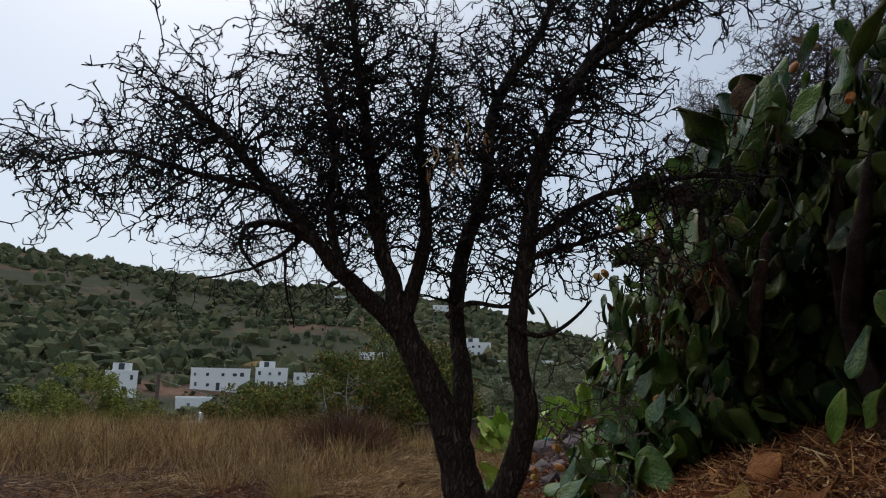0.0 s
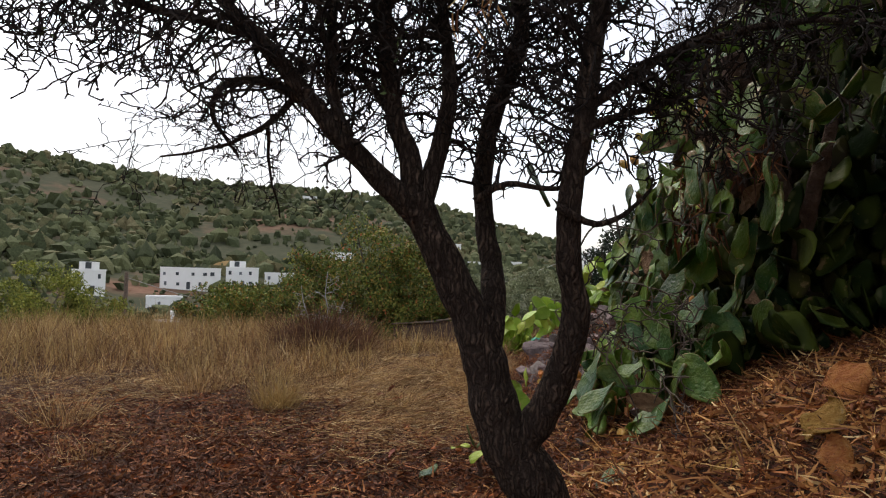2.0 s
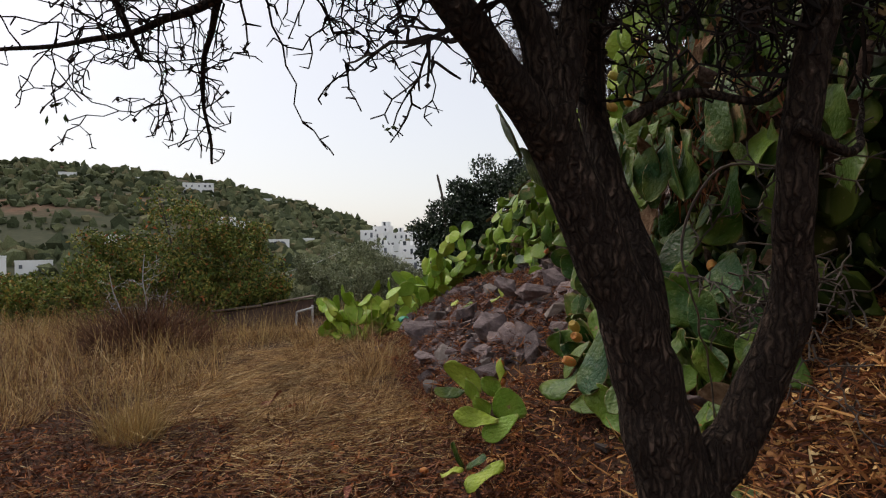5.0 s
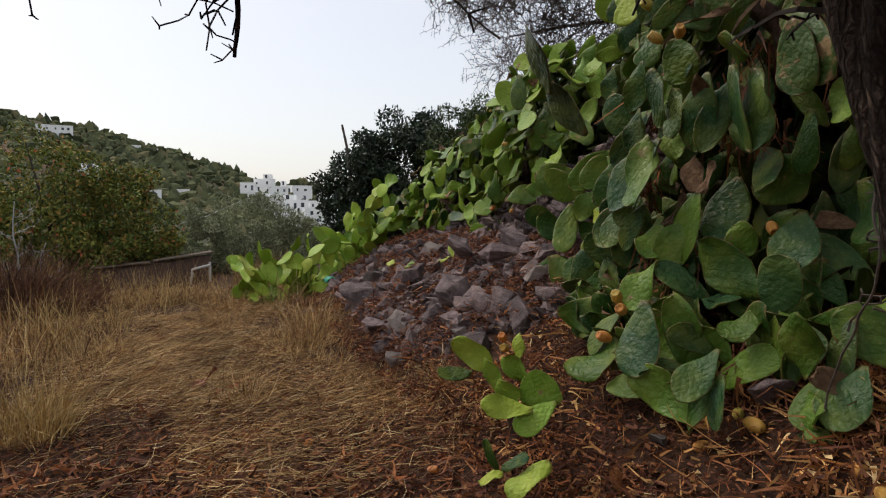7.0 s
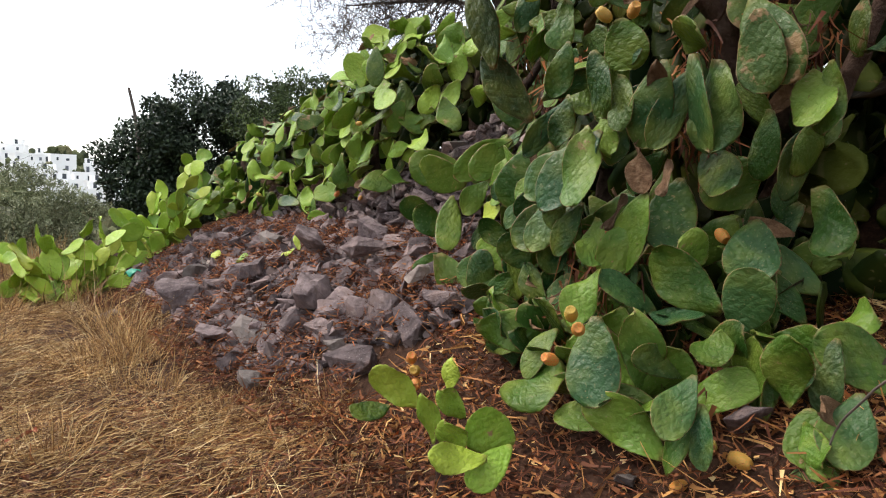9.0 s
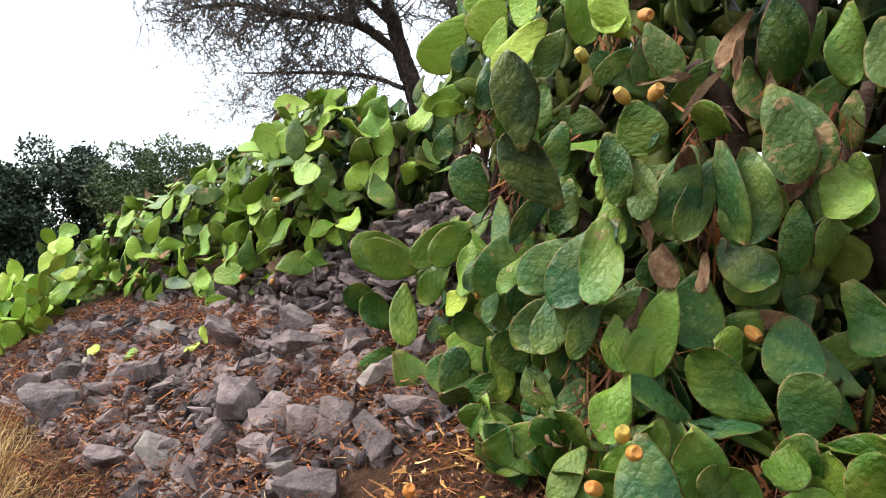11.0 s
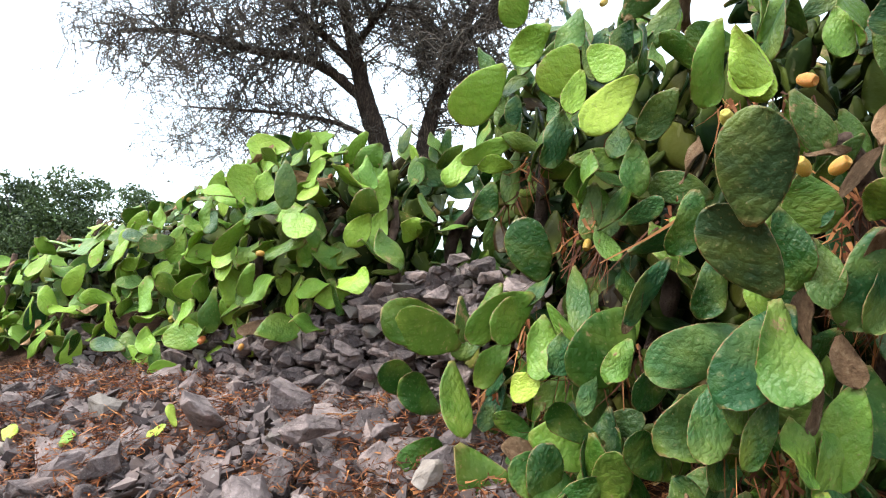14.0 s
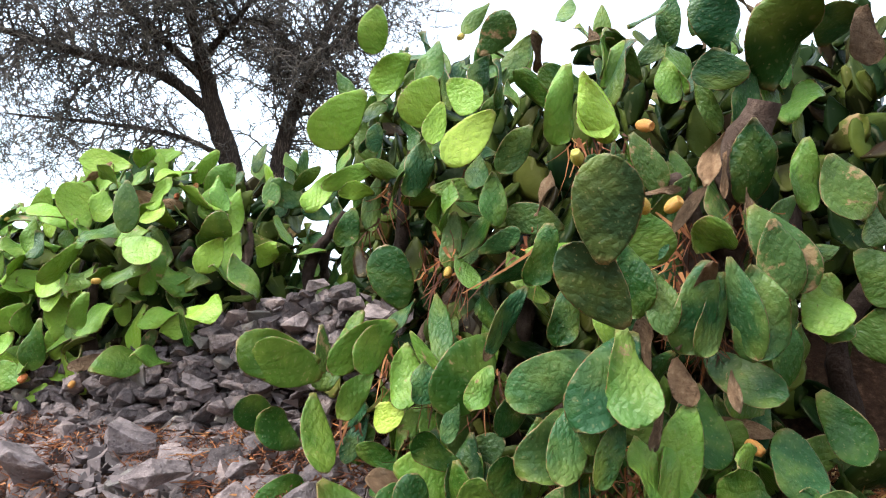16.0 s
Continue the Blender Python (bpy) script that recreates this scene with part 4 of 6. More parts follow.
# thick old stem with a swollen collar, and dead sheaths round it
add_stem(plants_a[1], [(2.2, 4.95, 1.7), (2.05, 4.98, 2.15), (1.92, 4.98, 2.4), (1.84, 4.92, 2.58), (1.78, 4.86, 2.74)], [0.07, 0.08, 0.095, 0.10, 0.085])
add_stem(plants_a[2], [(2.0, 5.15, 1.9), (1.85, 5.2, 2.2), (1.7, 5.32, 2.35)], [0.07, 0.06, 0.05])

for k, (ya, yb) in enumerate(((7.3, 8.4), (8.4, 9.6), (9.6, 10.9), (10.9, 12.4), (12.4, 14.6))):
    yc = (ya + yb) / 2
    base = Vector((face_b(yc, low_b(yc)) + 0.5, yc, 0))
    base.z = ground_z(base.x, base.y) - 0.03
    p = thing("prickly_pear", "sprawling prickly pear with yellow-green pads over the stones", "cactus", base, CACTUS)
    for j in range(2):
        foot = base + Vector((0.1, (j - 0.5) * 0.5, 0.0))
        foot.z = ground_z(foot.x, foot.y) - 0.05
        add_stem(p, [foot, foot + Vector((-0.1, 0.1, 0.5)), foot + Vector((0.0, (j - 0.5) * 0.3, 1.0))], [0.06, 0.05, 0.03])
    grow_mass(p, face_b, low_b, top_b, ya, yb, ((0.0, 1.0), (0.2, 0.75), (0.45, 0.9), (0.75, 0.9), (1.05, 0.85), (1.4, 0.8)), 0.205 if yb < 11 else 0.235, TONES_B, 60 + k, hang=0.5, size=(0.26, 0.40), lift=0.5, wide=(0.8, 1.15), gaps=gaps_b)


# the darker plants on the terrace behind, seen between the two masses
def face_back(y, z):
    return 4.2 + 0.25 * noise.noise(Vector((y, z, 8.0)))


for k, (ya, yb) in enumerate(((5.4, 7.0), (7.0, 8.6), (8.6, 10.2))):
    yc = (ya + yb) / 2
    p = thing("prickly_pear", "dark green prickly pear on the upper terrace", "cactus", (4.7, yc, ground_z(4.7, yc) - 0.03), CACTUS)
    add_stem(p, [(4.7, yc, ground_z(4.7, yc) - 0.05), (4.65, yc + 0.1, 2.3), (4.6, yc, 2.8)], [0.08, 0.06, 0.04])
    grow_mass(p, face_back, lambda y: 1.75, lambda y: 3.3, ya, yb, ((0.0, 0.9), (0.25, 0.8), (0.5, 0.8), (0.8, 0.8)), 0.24, {"green": 0.6, "blue": 0.4}, 90 + k, size=(0.28, 0.38))


def bushy_cactus(base, radius, height, count, tones, seed, label, size=(0.27, 0.37)):
    """A low plant: pads branching upwards and outwards from one foot."""
    rnd = random.Random(seed)
    p = thing("prickly_pear", label, "cactus", base, CACTUS)
    p.location.z = ground_z(base[0], base[1]) - 0.02
    o = p.location
    tips = []
    for _ in range(max(3, count // 6)):
        a = rnd.uniform(0, 6.28)
        d = Vector((math.cos(a) * 0.6, math.sin(a) * 0.6, rnd.uniform(0.5, 1.0))).normalized()
        f = o + Vector((rnd.uniform(-0.4, 0.4) * radius, rnd.uniform(-0.4, 0.4) * radius, 0))
        f.z = ground_z(f.x, f.y) - 0.03
        ln = rnd.uniform(*size)
        add_pad(p, f, d, Vector((rnd.gauss(-0.6, 0.5), rnd.gauss(-0.6, 0.5), 0.4)), ln, 1, rnd.choices(list(tones), list(tones.values()))[0], rnd)
        tips.append((f + d * ln * 0.95, d))
    n = len(tips)
    while n < count:
        q, d0 = rnd.choice(tips)
        d = (d0 * 0.6 + Vector((rnd.gauss(0, 0.6), rnd.gauss(0, 0.6), rnd.gauss(0.25, 0.4)))).normalized()
        ln = rnd.uniform(*size)
        t = q + d * ln * 0.95
        off = Vector((t.x - o.x, t.y - o.y))
        if off.length > radius or t.z - o.z > height or t.z < ground_z(t.x, t.y) + 0.05:
            n += 0.2
            continue
        add_pad(p, q, d, Vector((rnd.gauss(-0.6, 0.5), rnd.gauss(-0.6, 0.5), rnd.gauss(0.3, 0.4))), ln, rnd.uniform(0.85, 1.1), rnd.choices(list(tones), list(tones.values()))[0], rnd)
        tips.append((t, d))
        n += 1
    return p


TONES_C = {"young": 0.70, "yellow": 0.2, "light": 0.10}
bushy_cactus((1.0, 12.0, 0), 0.65, 0.85, 44, TONES_C, 5, "low bright green prickly pear at the path's edge")
bushy_cactus((1.7, 12.2, 0), 0.8, 1.15, 60, TONES_C, 6, "low bright green prickly pear among the stones")
bushy_cactus((2.5, 12.3, 0), 0.8, 1.2, 56, TONES_C, 7, "bright green prickly pear beside the stones")
bushy_cactus((3.1, 13.2, 0), 0.8, 1.3, 40, TONES_B, 8, "green prickly pear behind the stones")


# ---- stones ----
def stone_meshes(n, mat, seed):
    rnd = random.Random(seed)
    out = []
    for i in range(n):
        bm = bmesh.new()
        sx, sy, sz = 1, rnd.uniform(0.55, 0.95), rnd.uniform(0.36, 0.75)
        for _ in range(14):
            v = Vector((rnd.uniform(-1, 1), rnd.uniform(-1, 1), rnd.uniform(-1, 1)))
            v = v.normalized() * min(1.15, 0.9 * v.length ** 0.2 * rnd.uniform(0.85, 1.15))
            bm.verts.new((0.5 * v.x * sx, 0.5 * v.y * sy, 0.5 * v.z * sz))
        res = bmesh.ops.convex_hull(bm, input=bm.verts)
        bmesh.ops.delete(bm, geom=[g for g in res["geom_interior"] if isinstance(g, bmesh.types.BMVert)], context="VERTS")
        bmesh.ops.dissolve_limit(bm, angle_limit=radians(14), verts=bm.verts, edges=bm.edges)
        bmesh.ops.bevel(bm, geom=list(bm.edges), offset=0.012, segments=1, affect="EDGES", clamp_overlap=True)
        bmesh.ops.triangulate(bm, faces=bm.faces)
        long_edges = [e for e in bm.edges if e.calc_length() > 0.13]
        bmesh.ops.subdivide_edges(bm, edges=long_edges, cuts=2, use_grid_fill=True)
        for v in bm.verts:
            v.co += v.co.normalized() * (0.035 * noise.noise(v.co * 6 + Vector((i * 7.3, seed, 0))) + 0.014 * noise.noise(v.co * 19 + Vector((i, 3, 1))))
        out.append(mesh_of("stone", bm, mat, False))
    return out


STONES = stone_meshes(16, M_STONE, 3)
STONES_PALE = stone_meshes(5, M_STONE_PALE, 4)
CHIPS = []
for cut_seed in range(8):
    rnd_c = random.Random(cut_seed + 60)
    bm = bmesh.new()
    for _ in range(9):
        bm.verts.new((rnd_c.uniform(-0.5, 0.5), rnd_c.uniform(-0.4, 0.4), rnd_c.uniform(-0.28, 0.28)))
    res = bmesh.ops.convex_hull(bm, input=bm.verts)
    bmesh.ops.delete(bm, geom=[g for g in res["geom_interior"] if isinstance(g, bmesh.types.BMVert)], context="VERTS")
    CHIPS.append(mesh_of("chip", bm, M_STONE, False))
M_STONE_SMALL = rough_material("stone_chips", [(0.25, (0.072, 0.057, 0.057)), (0.6, (0.185, 0.147, 0.143)), (0.8, (0.34, 0.28, 0.26))], 8.0, 0.5, 0.02, 0.92, island=True)


def stone_pose(p, size, rnd, flat=0.5):
    e = Euler((rnd.gauss(0, flat), rnd.gauss(0, flat), rnd.uniform(0, 6.28)))
    return Matrix.LocRotScale(p, e, (size, size, size * rnd.uniform(0.8, 1.15)))


rubble = thing("rubble_slope", "heap of dark volcanic rubble with reddish litter between the stones", "rubble", (1.6, 8.4, 0))
rs = random.Random(21)


def add_stone(parent, p, size, pale=False, rnd=rs, flat=0.5):
    me = rnd.choice(STONES_PALE if pale else STONES)
    return child("stone", me, parent, stone_pose(Vector(p) - parent.location, size, rnd, flat))


def rubble_foot(y):
    return lerp_list(y, (6.35, 7.0, 7.5, 8.3, 9.8, 12.0), (1.60, 1.12, 0.84, 0.98, 1.35, 1.85))


def rubble_zone(x, y):
    d = x - bank_edge(y)
    return 6.35 < y < 12.0 and x > rubble_foot(y) and d < 2.5 and not (y < 7.2 and d > 1.2 and x > face_a(min(y, 7.2), 0.9) + 0.4)


for spot, size, pale in (((1.13, 6.98, 0.24), 0.46, False), ((1.57, 8.0, 0.48), 0.52, False), ((2.0, 7.9, 0.80), 0.40, False), ((1.45, 9.9, 0.30), 0.50, False),
                         ((2.38, 9.85, 0.72), 0.34, True), ((1.76, 7.1, 0.72), 0.24, True), ((0.92, 8.05, 0.06), 0.26, False), ((0.80, 7.62, 0.06), 0.22, True),
                         ((2.1, 8.8, 0.85), 0.45, False), ((1.30, 7.5, 0.33), 0.30, False), ((1.1, 8.6, 0.16), 0.34, False), ((1.8, 9.2, 0.55), 0.36, False),
                         ((1.22, 7.25, 0.26), 0.28, True), ((1.7, 10.6, 0.3), 0.45, False), ((2.5, 8.4, 0.93), 0.38, False), ((1.05, 10.6, 0.02), 0.28, False)):
    add_stone(rubble, (spot[0], spot[1], spot[2] + 0.07), size * 1.2, pale, rs, 0.3)
count = 0
while count < 270:
    y = rs.uniform(6.4, 11.6)
    x = bank_edge(y) + rs.uniform(-0.05, 2.3)
    if not rubble_zone(x, y):
        continue
    size = rs.choice((0.13, 0.17, 0.21, 0.25, 0.31, 0.38, 0.46))
    add_stone(rubble, (x, y, ground_z(x, y) + size * 0.10), size, rs.random() < 0.08)
    count += 1
gravel = []
for _ in range(6400):
    y = rs.uniform(6.35, 12.0)
    x = bank_edge(y) + rs.uniform(-0.2, 2.5)
    if rubble_zone(x, y):
        size = rs.choice((0.035, 0.05, 0.07, 0.10, 0.14, 0.19)) * rs.uniform(0.8, 1.2)
        gravel.append((rs.choice(CHIPS), stone_pose(Vector((x, y, ground_z(x, y) + size * 0.2)) - rubble.location, size, rs)))
join_pads("rubble_filling", gravel, M_STONE_SMALL, rubble, "dark stone chips", False)

# the rough retaining wall beneath the upper cactus
wall = thing("dry_stone_wall", "tumbled dry stone retaining wall of dark volcanic stones", "stone wall", (2.9, 8.0, 0.9))
add_stone(wall, (3.0, 7.58, 1.72), 0.44, False, rs, 0.1)
add_stone(wall, (2.98, 8.36, 1.0), 0.46, True, rs, 0.2)
for i in range(290):
    y = rs.triangular(6.6, 10.2, 7.8)
    f = rs.uniform(0, 1) ** 0.8
    top_z = lerp_list(y, (6.5, 7.4, 8.0, 8.6, 9.6, 10.4), (1.8, 2.0, 1.85, 1.6, 1.35, 1.15))
    z = 0.8 + (top_z - 0.8) * f
    x = lerp_list(y, (6.5, 7.2, 8.0, 9.0, 10.4), (2.45, 2.75, 2.85, 2.9, 3.2)) + 0.28 * f + rs.uniform(-0.06, 0.06)
    add_stone(wall, (x, y, z), rs.uniform(0.16, 0.36), rs.random() < 0.06, rs, 0.2)


fill = []
for i in range(500):
    y = rs.triangular(6.5, 10.3, 7.8)
    f = rs.uniform(0, 1)
    top_z = lerp_list(y, (6.5, 7.4, 8.0, 8.6, 9.6, 10.4), (1.8, 2.0, 1.85, 1.6, 1.35, 1.15))
    x = lerp_list(y, (6.5, 7.2, 8.0, 9.0, 10.4), (2.45, 2.75, 2.85, 2.9, 3.2)) + 0.28 * f + rs.uniform(0.0, 0.1)
    fill.append((rs.choice(CHIPS), stone_pose(Vector((x, y, 0.78 + (top_z - 0.8) * f)) - wall.location, rs.uniform(0.06, 0.17), rs)))
join_pads("wall_filling", fill, M_STONE_SMALL, wall, "small dark stones packed between larger ones", False)


# ---- tree limbs, twigs and leaves ----
def leaf_cloud(rnd, centres, count, leaf, verts, faces, slim=0.45):
    for _ in range(count):
        c, r = rnd.choice(centres)
        v = Vector((rnd.gauss(0, 1), rnd.gauss(0, 1), rnd.gauss(0, 1))).normalized()
        p = Vector(c) + Vector((v.x * r[0], v.y * r[1], v.z * r[2])) * (rnd.uniform(0.25, 1.0) ** 0.45)
        d = Vector((rnd.gauss(0, 1), rnd.gauss(0, 1), rnd.gauss(0.3, 1))).normalized()
        s = d.orthogonal().normalized()
        s.rotate(Matrix.Rotation(rnd.uniform(0, 6.28), 3, d))
        ln = leaf * rnd.uniform(0.6, 1.3)
        k = len(verts)
        verts.extend((p, p + d * ln * 0.5 + s * ln * slim * 0.5, p + d * ln, p + d * ln * 0.5 - s * ln * slim * 0.5))
        faces.append((k, k + 1, k + 2, k + 3))


def limb(tree, points, radii, name="limb", sides=12, mat=None, knobs=0.12):
    pts, rad = smooth_line([Vector(p) - tree.location for p in points], radii, 0.035, 0.012)
    rad = [r * (1 + knobs * noise.noise((p + tree.location) * 11)) for p, r in zip(pts, rad)]
    verts, faces = [], []
    tube_arrays(pts, rad, sides, verts, faces)
    return child(name, mesh_raw(name, verts, faces, mat or M_BARK, True), tree), pts, rad


def twig_walk(rnd, start, direction, length, radius, level, lines, berries, droop, keep):
    """A crooked spur-bearing twig; appends its lines."""
    step = 0.045 if level > 0 else 0.06
    fine = 0.62 if start[1] > 3.75 and start[0] < 0.1 else 0.9
    p, d = Vector(start), Vector(direction).normalized()
    pts, rad = [p.copy()], [radius]
    n = max(2, int(length / step))
    zig = d.cross(Vector((rnd.gauss(0, 1), rnd.gauss(0, 1), rnd.gauss(0, 1)))).normalized() * 0.5
    for i in range(n):
        d = (d + Vector((rnd.gauss(0, 0.16), rnd.gauss(0, 0.16), rnd.gauss(-droop, 0.15))) + zig * (1 if i % 2 else -1)).normalized()
        p = p + d * step
        if not keep(p):
            break
        pts.append(p.copy())
        rad.append(max(0.0040 * fine, radius * fine * (1 - 0.75 * (i + 1) / n)))
        if rnd.random() < 0.45:
            stub = d.cross(Vector((rnd.gauss(0, 1), rnd.gauss(0, 1), rnd.gauss(0, 1)))).normalized()
            lines.append(([p.copy(), p + (stub + d * 0.4) * rnd.uniform(0.012, 0.035)], [0.0046 * fine, 0.0032 * fine]))
        if level < 2 and rnd.random() < (0.55 if level == 0 else 0.5):
            side = d.cross(Vector((rnd.gauss(0, 1), rnd.gauss(0, 1), rnd.gauss(0, 1)))).normalized()
            twig_walk(rnd, p, (d * 0.5 + side).normalized(), length * rnd.uniform(0.25, 0.6), radius * 0.6, level + 1, lines, berries, droop, keep)
        elif level == 2 and rnd.random() < 0.5:
            side = d.cross(Vector((rnd.gauss(0, 1), rnd.gauss(0, 1), rnd.gauss(0, 1)))).normalized()
            lines.append(([p.copy(), p + side * rnd.uniform(0.025, 0.06)], [0.0042 * fine, 0.0022 * fine]))
    if len(pts) > 1:
        lines.append((pts, rad))
        if level > 0 and rnd.random() < 0.10:
            berries.append(pts[-1])


def twig_mesh(name, lines, mat, origin):
    verts, faces = [], []
    for pts, rad in lines:
        tube_arrays([q - origin for q in pts], rad, 3, verts, faces)
    return mesh_raw(name, verts, faces, mat)


def berry_mesh(name, spots, origin, mat):
    verts, faces = [], []
    for s in spots:
        o, k, r = s - origin, len(verts), 0.0085
        for v in ((0, 0, 1), (1, 0, 0), (0, 1, 0), (-1, 0, 0), (0, -1, 0), (0, 0, -1)):
            verts.append(o + Vector(v) * r - Vector((0, 0, r)))
        faces += [(k, k + 1, k + 2), (k, k + 2, k + 3), (k, k + 3, k + 4), (k, k + 4, k + 1), (k + 5, k + 2, k + 1), (k + 5, k + 3, k + 2), (k + 5, k + 4, k + 3), (k + 5, k + 1, k + 4)]
    return mesh_raw(name, verts, faces, mat, True)


tree = thing("thorn_tree", "nearly leafless thorny wild pear tree with dark fissured bark", "tree", (0.34, 3.66, 0.1))
TRUNK = [(0.46, 3.75, -0.1), (0.43, 3.73, 0.2), (0.38, 3.71, 0.38), (0.29, 3.70, 0.52), (0.22, 3.70, 0.66), (0.18, 3.70, 0.80), (0.14, 3.70, 0.95), (0.08, 3.70, 1.13), (-0.01, 3.69, 1.29), (-0.09, 3.67, 1.45), (-0.17, 3.64, 1.64)]
limb(tree, TRUNK, [0.17, 0.135, 0.125, 0.118, 0.108, 0.10, 0.095, 0.085, 0.078, 0.074, 0.07], "trunk", 20)
TREE_LIMBS = [
    ([(0.28, 3.69, 0.52), (0.36, 3.66, 0.66), (0.43, 3.62, 0.80), (0.49, 3.56, 0.99), (0.50, 3.52, 1.17), (0.46, 3.47, 1.36), (0.45, 3.44, 1.54), (0.46, 3.42, 1.71), (0.50, 3.39, 1.95), (0.57, 3.38, 2.43), (0.82, 3.43, 2.93), (1.10, 3.48, 3.28), (1.4, 3.58, 3.7)],
     [0.09, 0.086, 0.08, 0.074, 0.066, 0.06, 0.056, 0.054, 0.052, 0.046, 0.038, 0.028, 0.015]),
    ([(0.17, 3.70, 0.98), (0.19, 3.75, 1.18), (0.18, 3.82, 1.35), (0.15, 3.88, 1.52), (0.14, 3.92, 1.71), (0.16, 3.95, 1.92), (0.21, 3.97, 2.12), (0.31, 3.98, 2.42), (0.38, 4.0, 3.0), (0.67, 4.0, 3.5), (0.82, 4.0, 4.0)],
     [0.07, 0.066, 0.06, 0.056, 0.055, 0.054, 0.053, 0.05, 0.04, 0.028, 0.014]),
    ([(-0.15, 3.65, 1.54), (-0.33, 3.58, 1.70), (-0.48, 3.53, 1.84), (-0.60, 3.50, 1.99), (-0.84, 3.48, 2.25), (-1.15, 3.50, 2.58), (-1.5, 3.53, 2.85)],
     [0.07, 0.058, 0.05, 0.045, 0.036, 0.026, 0.012]),
    ([(-0.17, 3.64, 1.58), (-0.20, 3.63, 1.81), (-0.27, 3.63, 2.0), (-0.33, 3.60, 2.4), (-0.42, 3.58, 2.95), (-0.5, 3.53, 3.5)], [0.066, 0.055, 0.048, 0.04, 0.028, 0.013]),
    ([(-0.14, 3.66, 1.56), (-0.06, 3.68, 1.89), (-0.03, 3.70, 2.2), (-0.08, 3.78, 2.7), (0.0, 3.88, 3.4)], [0.058, 0.046, 0.038, 0.028, 0.013]),
    ([(-0.58, 3.51, 1.96), (-0.82, 3.63, 2.10), (-1.1, 3.93, 2.16), (-1.25, 4.28, 2.10), (-1.2, 4.58, 1.95)], [0.032, 0.026, 0.02, 0.015, 0.009]),
    ([(-0.45, 3.54, 1.82), (-0.52, 3.50, 2.1), (-0.52, 3.46, 2.5), (-0.62, 3.38, 3.0)], [0.034, 0.026, 0.02, 0.01]),
    ([(0.10, 3.68, 1.62), (0.22, 3.58, 1.68), (0.42, 3.53, 1.66), (0.62, 3.58, 1.78)], [0.02, 0.015, 0.012, 0.007]),
    ([(0.39, 3.39, 1.57), (0.55, 3.38, 1.50), (0.72, 3.48, 1.58), (0.85, 3.58, 1.70)], [0.02, 0.016, 0.011, 0.006]),
    ([(0.45, 3.37, 1.85), (0.62, 3.38, 1.92), (0.85, 3.43, 2.0), (1.1, 3.53, 2.1)], [0.024, 0.018, 0.013, 0.007]),
    ([(-0.84, 3.48, 2.25), (-1.2, 3.38, 2.3), (-1.6, 3.33, 2.4), (-2.0, 3.38, 2.35)], [0.024, 0.018, 0.012, 0.006]),
    ([(-0.2, 3.63, 1.85), (-0.4, 3.98, 2.2), (-0.6, 4.28, 2.4), (-0.85, 4.48, 2.45)], [0.026, 0.02, 0.014, 0.008]),
    ([(-0.58, 3.51, 1.96), (-0.72, 3.88, 2.12), (-0.95, 4.23, 2.06), (-1.25, 4.43, 1.98), (-1.6, 4.48, 1.92)], [0.026, 0.022, 0.017, 0.012, 0.006]),
    ([(0.50, 3.39, 1.95), (0.85, 3.30, 2.18), (1.3, 3.25, 2.28), (1.75, 3.3, 2.3)], [0.026, 0.02, 0.014, 0.007]),
    ([(0.82, 3.43, 2.93), (1.2, 3.25, 3.16), (1.6, 3.1, 3.26), (2.0, 3.0, 3.3)], [0.028, 0.022, 0.014, 0.007]),
    ([(-0.95, 4.23, 2.06), (-1.0, 4.48, 1.9), (-0.98, 4.70, 1.62)], [0.014, 0.010, 0.005]),
]
rt = random.Random(77)
twig_lines, berries = [], []


def clear_of_camera(p):
    # twigs are cut where they would crowd the camera's track or its view
    if p.z < 1.45 or (p.x > -0.35 and p.z < 1.68 and p.y < 4.2):
        return False
    px = lerp_list(p.y, (0, 1.3, 2.4, 3.4, 6.0), (0.15, -0.45, -1.05, -1.28, -1.34))
    if p.y > 4.2 and p.x > -0.92 and p.z < 2.15:
        return False
    rise = 1.64 if p.y > 3.95 else 1.92
    return not (abs(p.x - px) < 0.42 and p.z < rise and p.y < 6.0) and p.z > 1.52


for pts_l, rad_l in TREE_LIMBS:
    _, pts, rad = limb(tree, pts_l, [r * 0.86 for r in rad_l], "limb", 12)
    tot = len(pts)
    low_limb = pts_l[-1][1] > 4.2 and pts_l[-1][2] < 2.3
    for i in range(int(tot * 0.18), tot):
        k = 1 if low_limb or pts_l[-1][0] > 1.5 else 4 if pts[i].z > 2.35 else 3 if pts[i].z > 2.0 else 2
        for _ in range(k):
            if rt.random() < (0.62 if rad[i] < 0.045 else 0.22):
                d = (pts[min(i + 1, tot - 1)] - pts[i - 1]).normalized()
                side = d.cross(Vector((rt.gauss(0, 1), rt.gauss(0, 1), rt.gauss(0, 1)))).normalized()
                twig_walk(rt, pts[i] + tree.location, d * 0.5 + side, rt.uniform(0.22, 0.62), min(0.0115, rad[i] * 0.5), 0, twig_lines, berries, 0.05, clear_of_camera)
child("twig_tangle", twig_mesh("twig_tangle", twig_lines, M_TWIG, tree.location), tree, None, "crooked dark spiny twigs", "stuff")
child("berry_scatter", berry_mesh("berry_scatter", berries, tree.location, M_BERRY), tree, None, "small dark wild pears", "stuff")
rl = random.Random(6)
lv, lf = [], []
ends = [pts[-1] for pts, rad in twig_lines if len(pts) > 3]
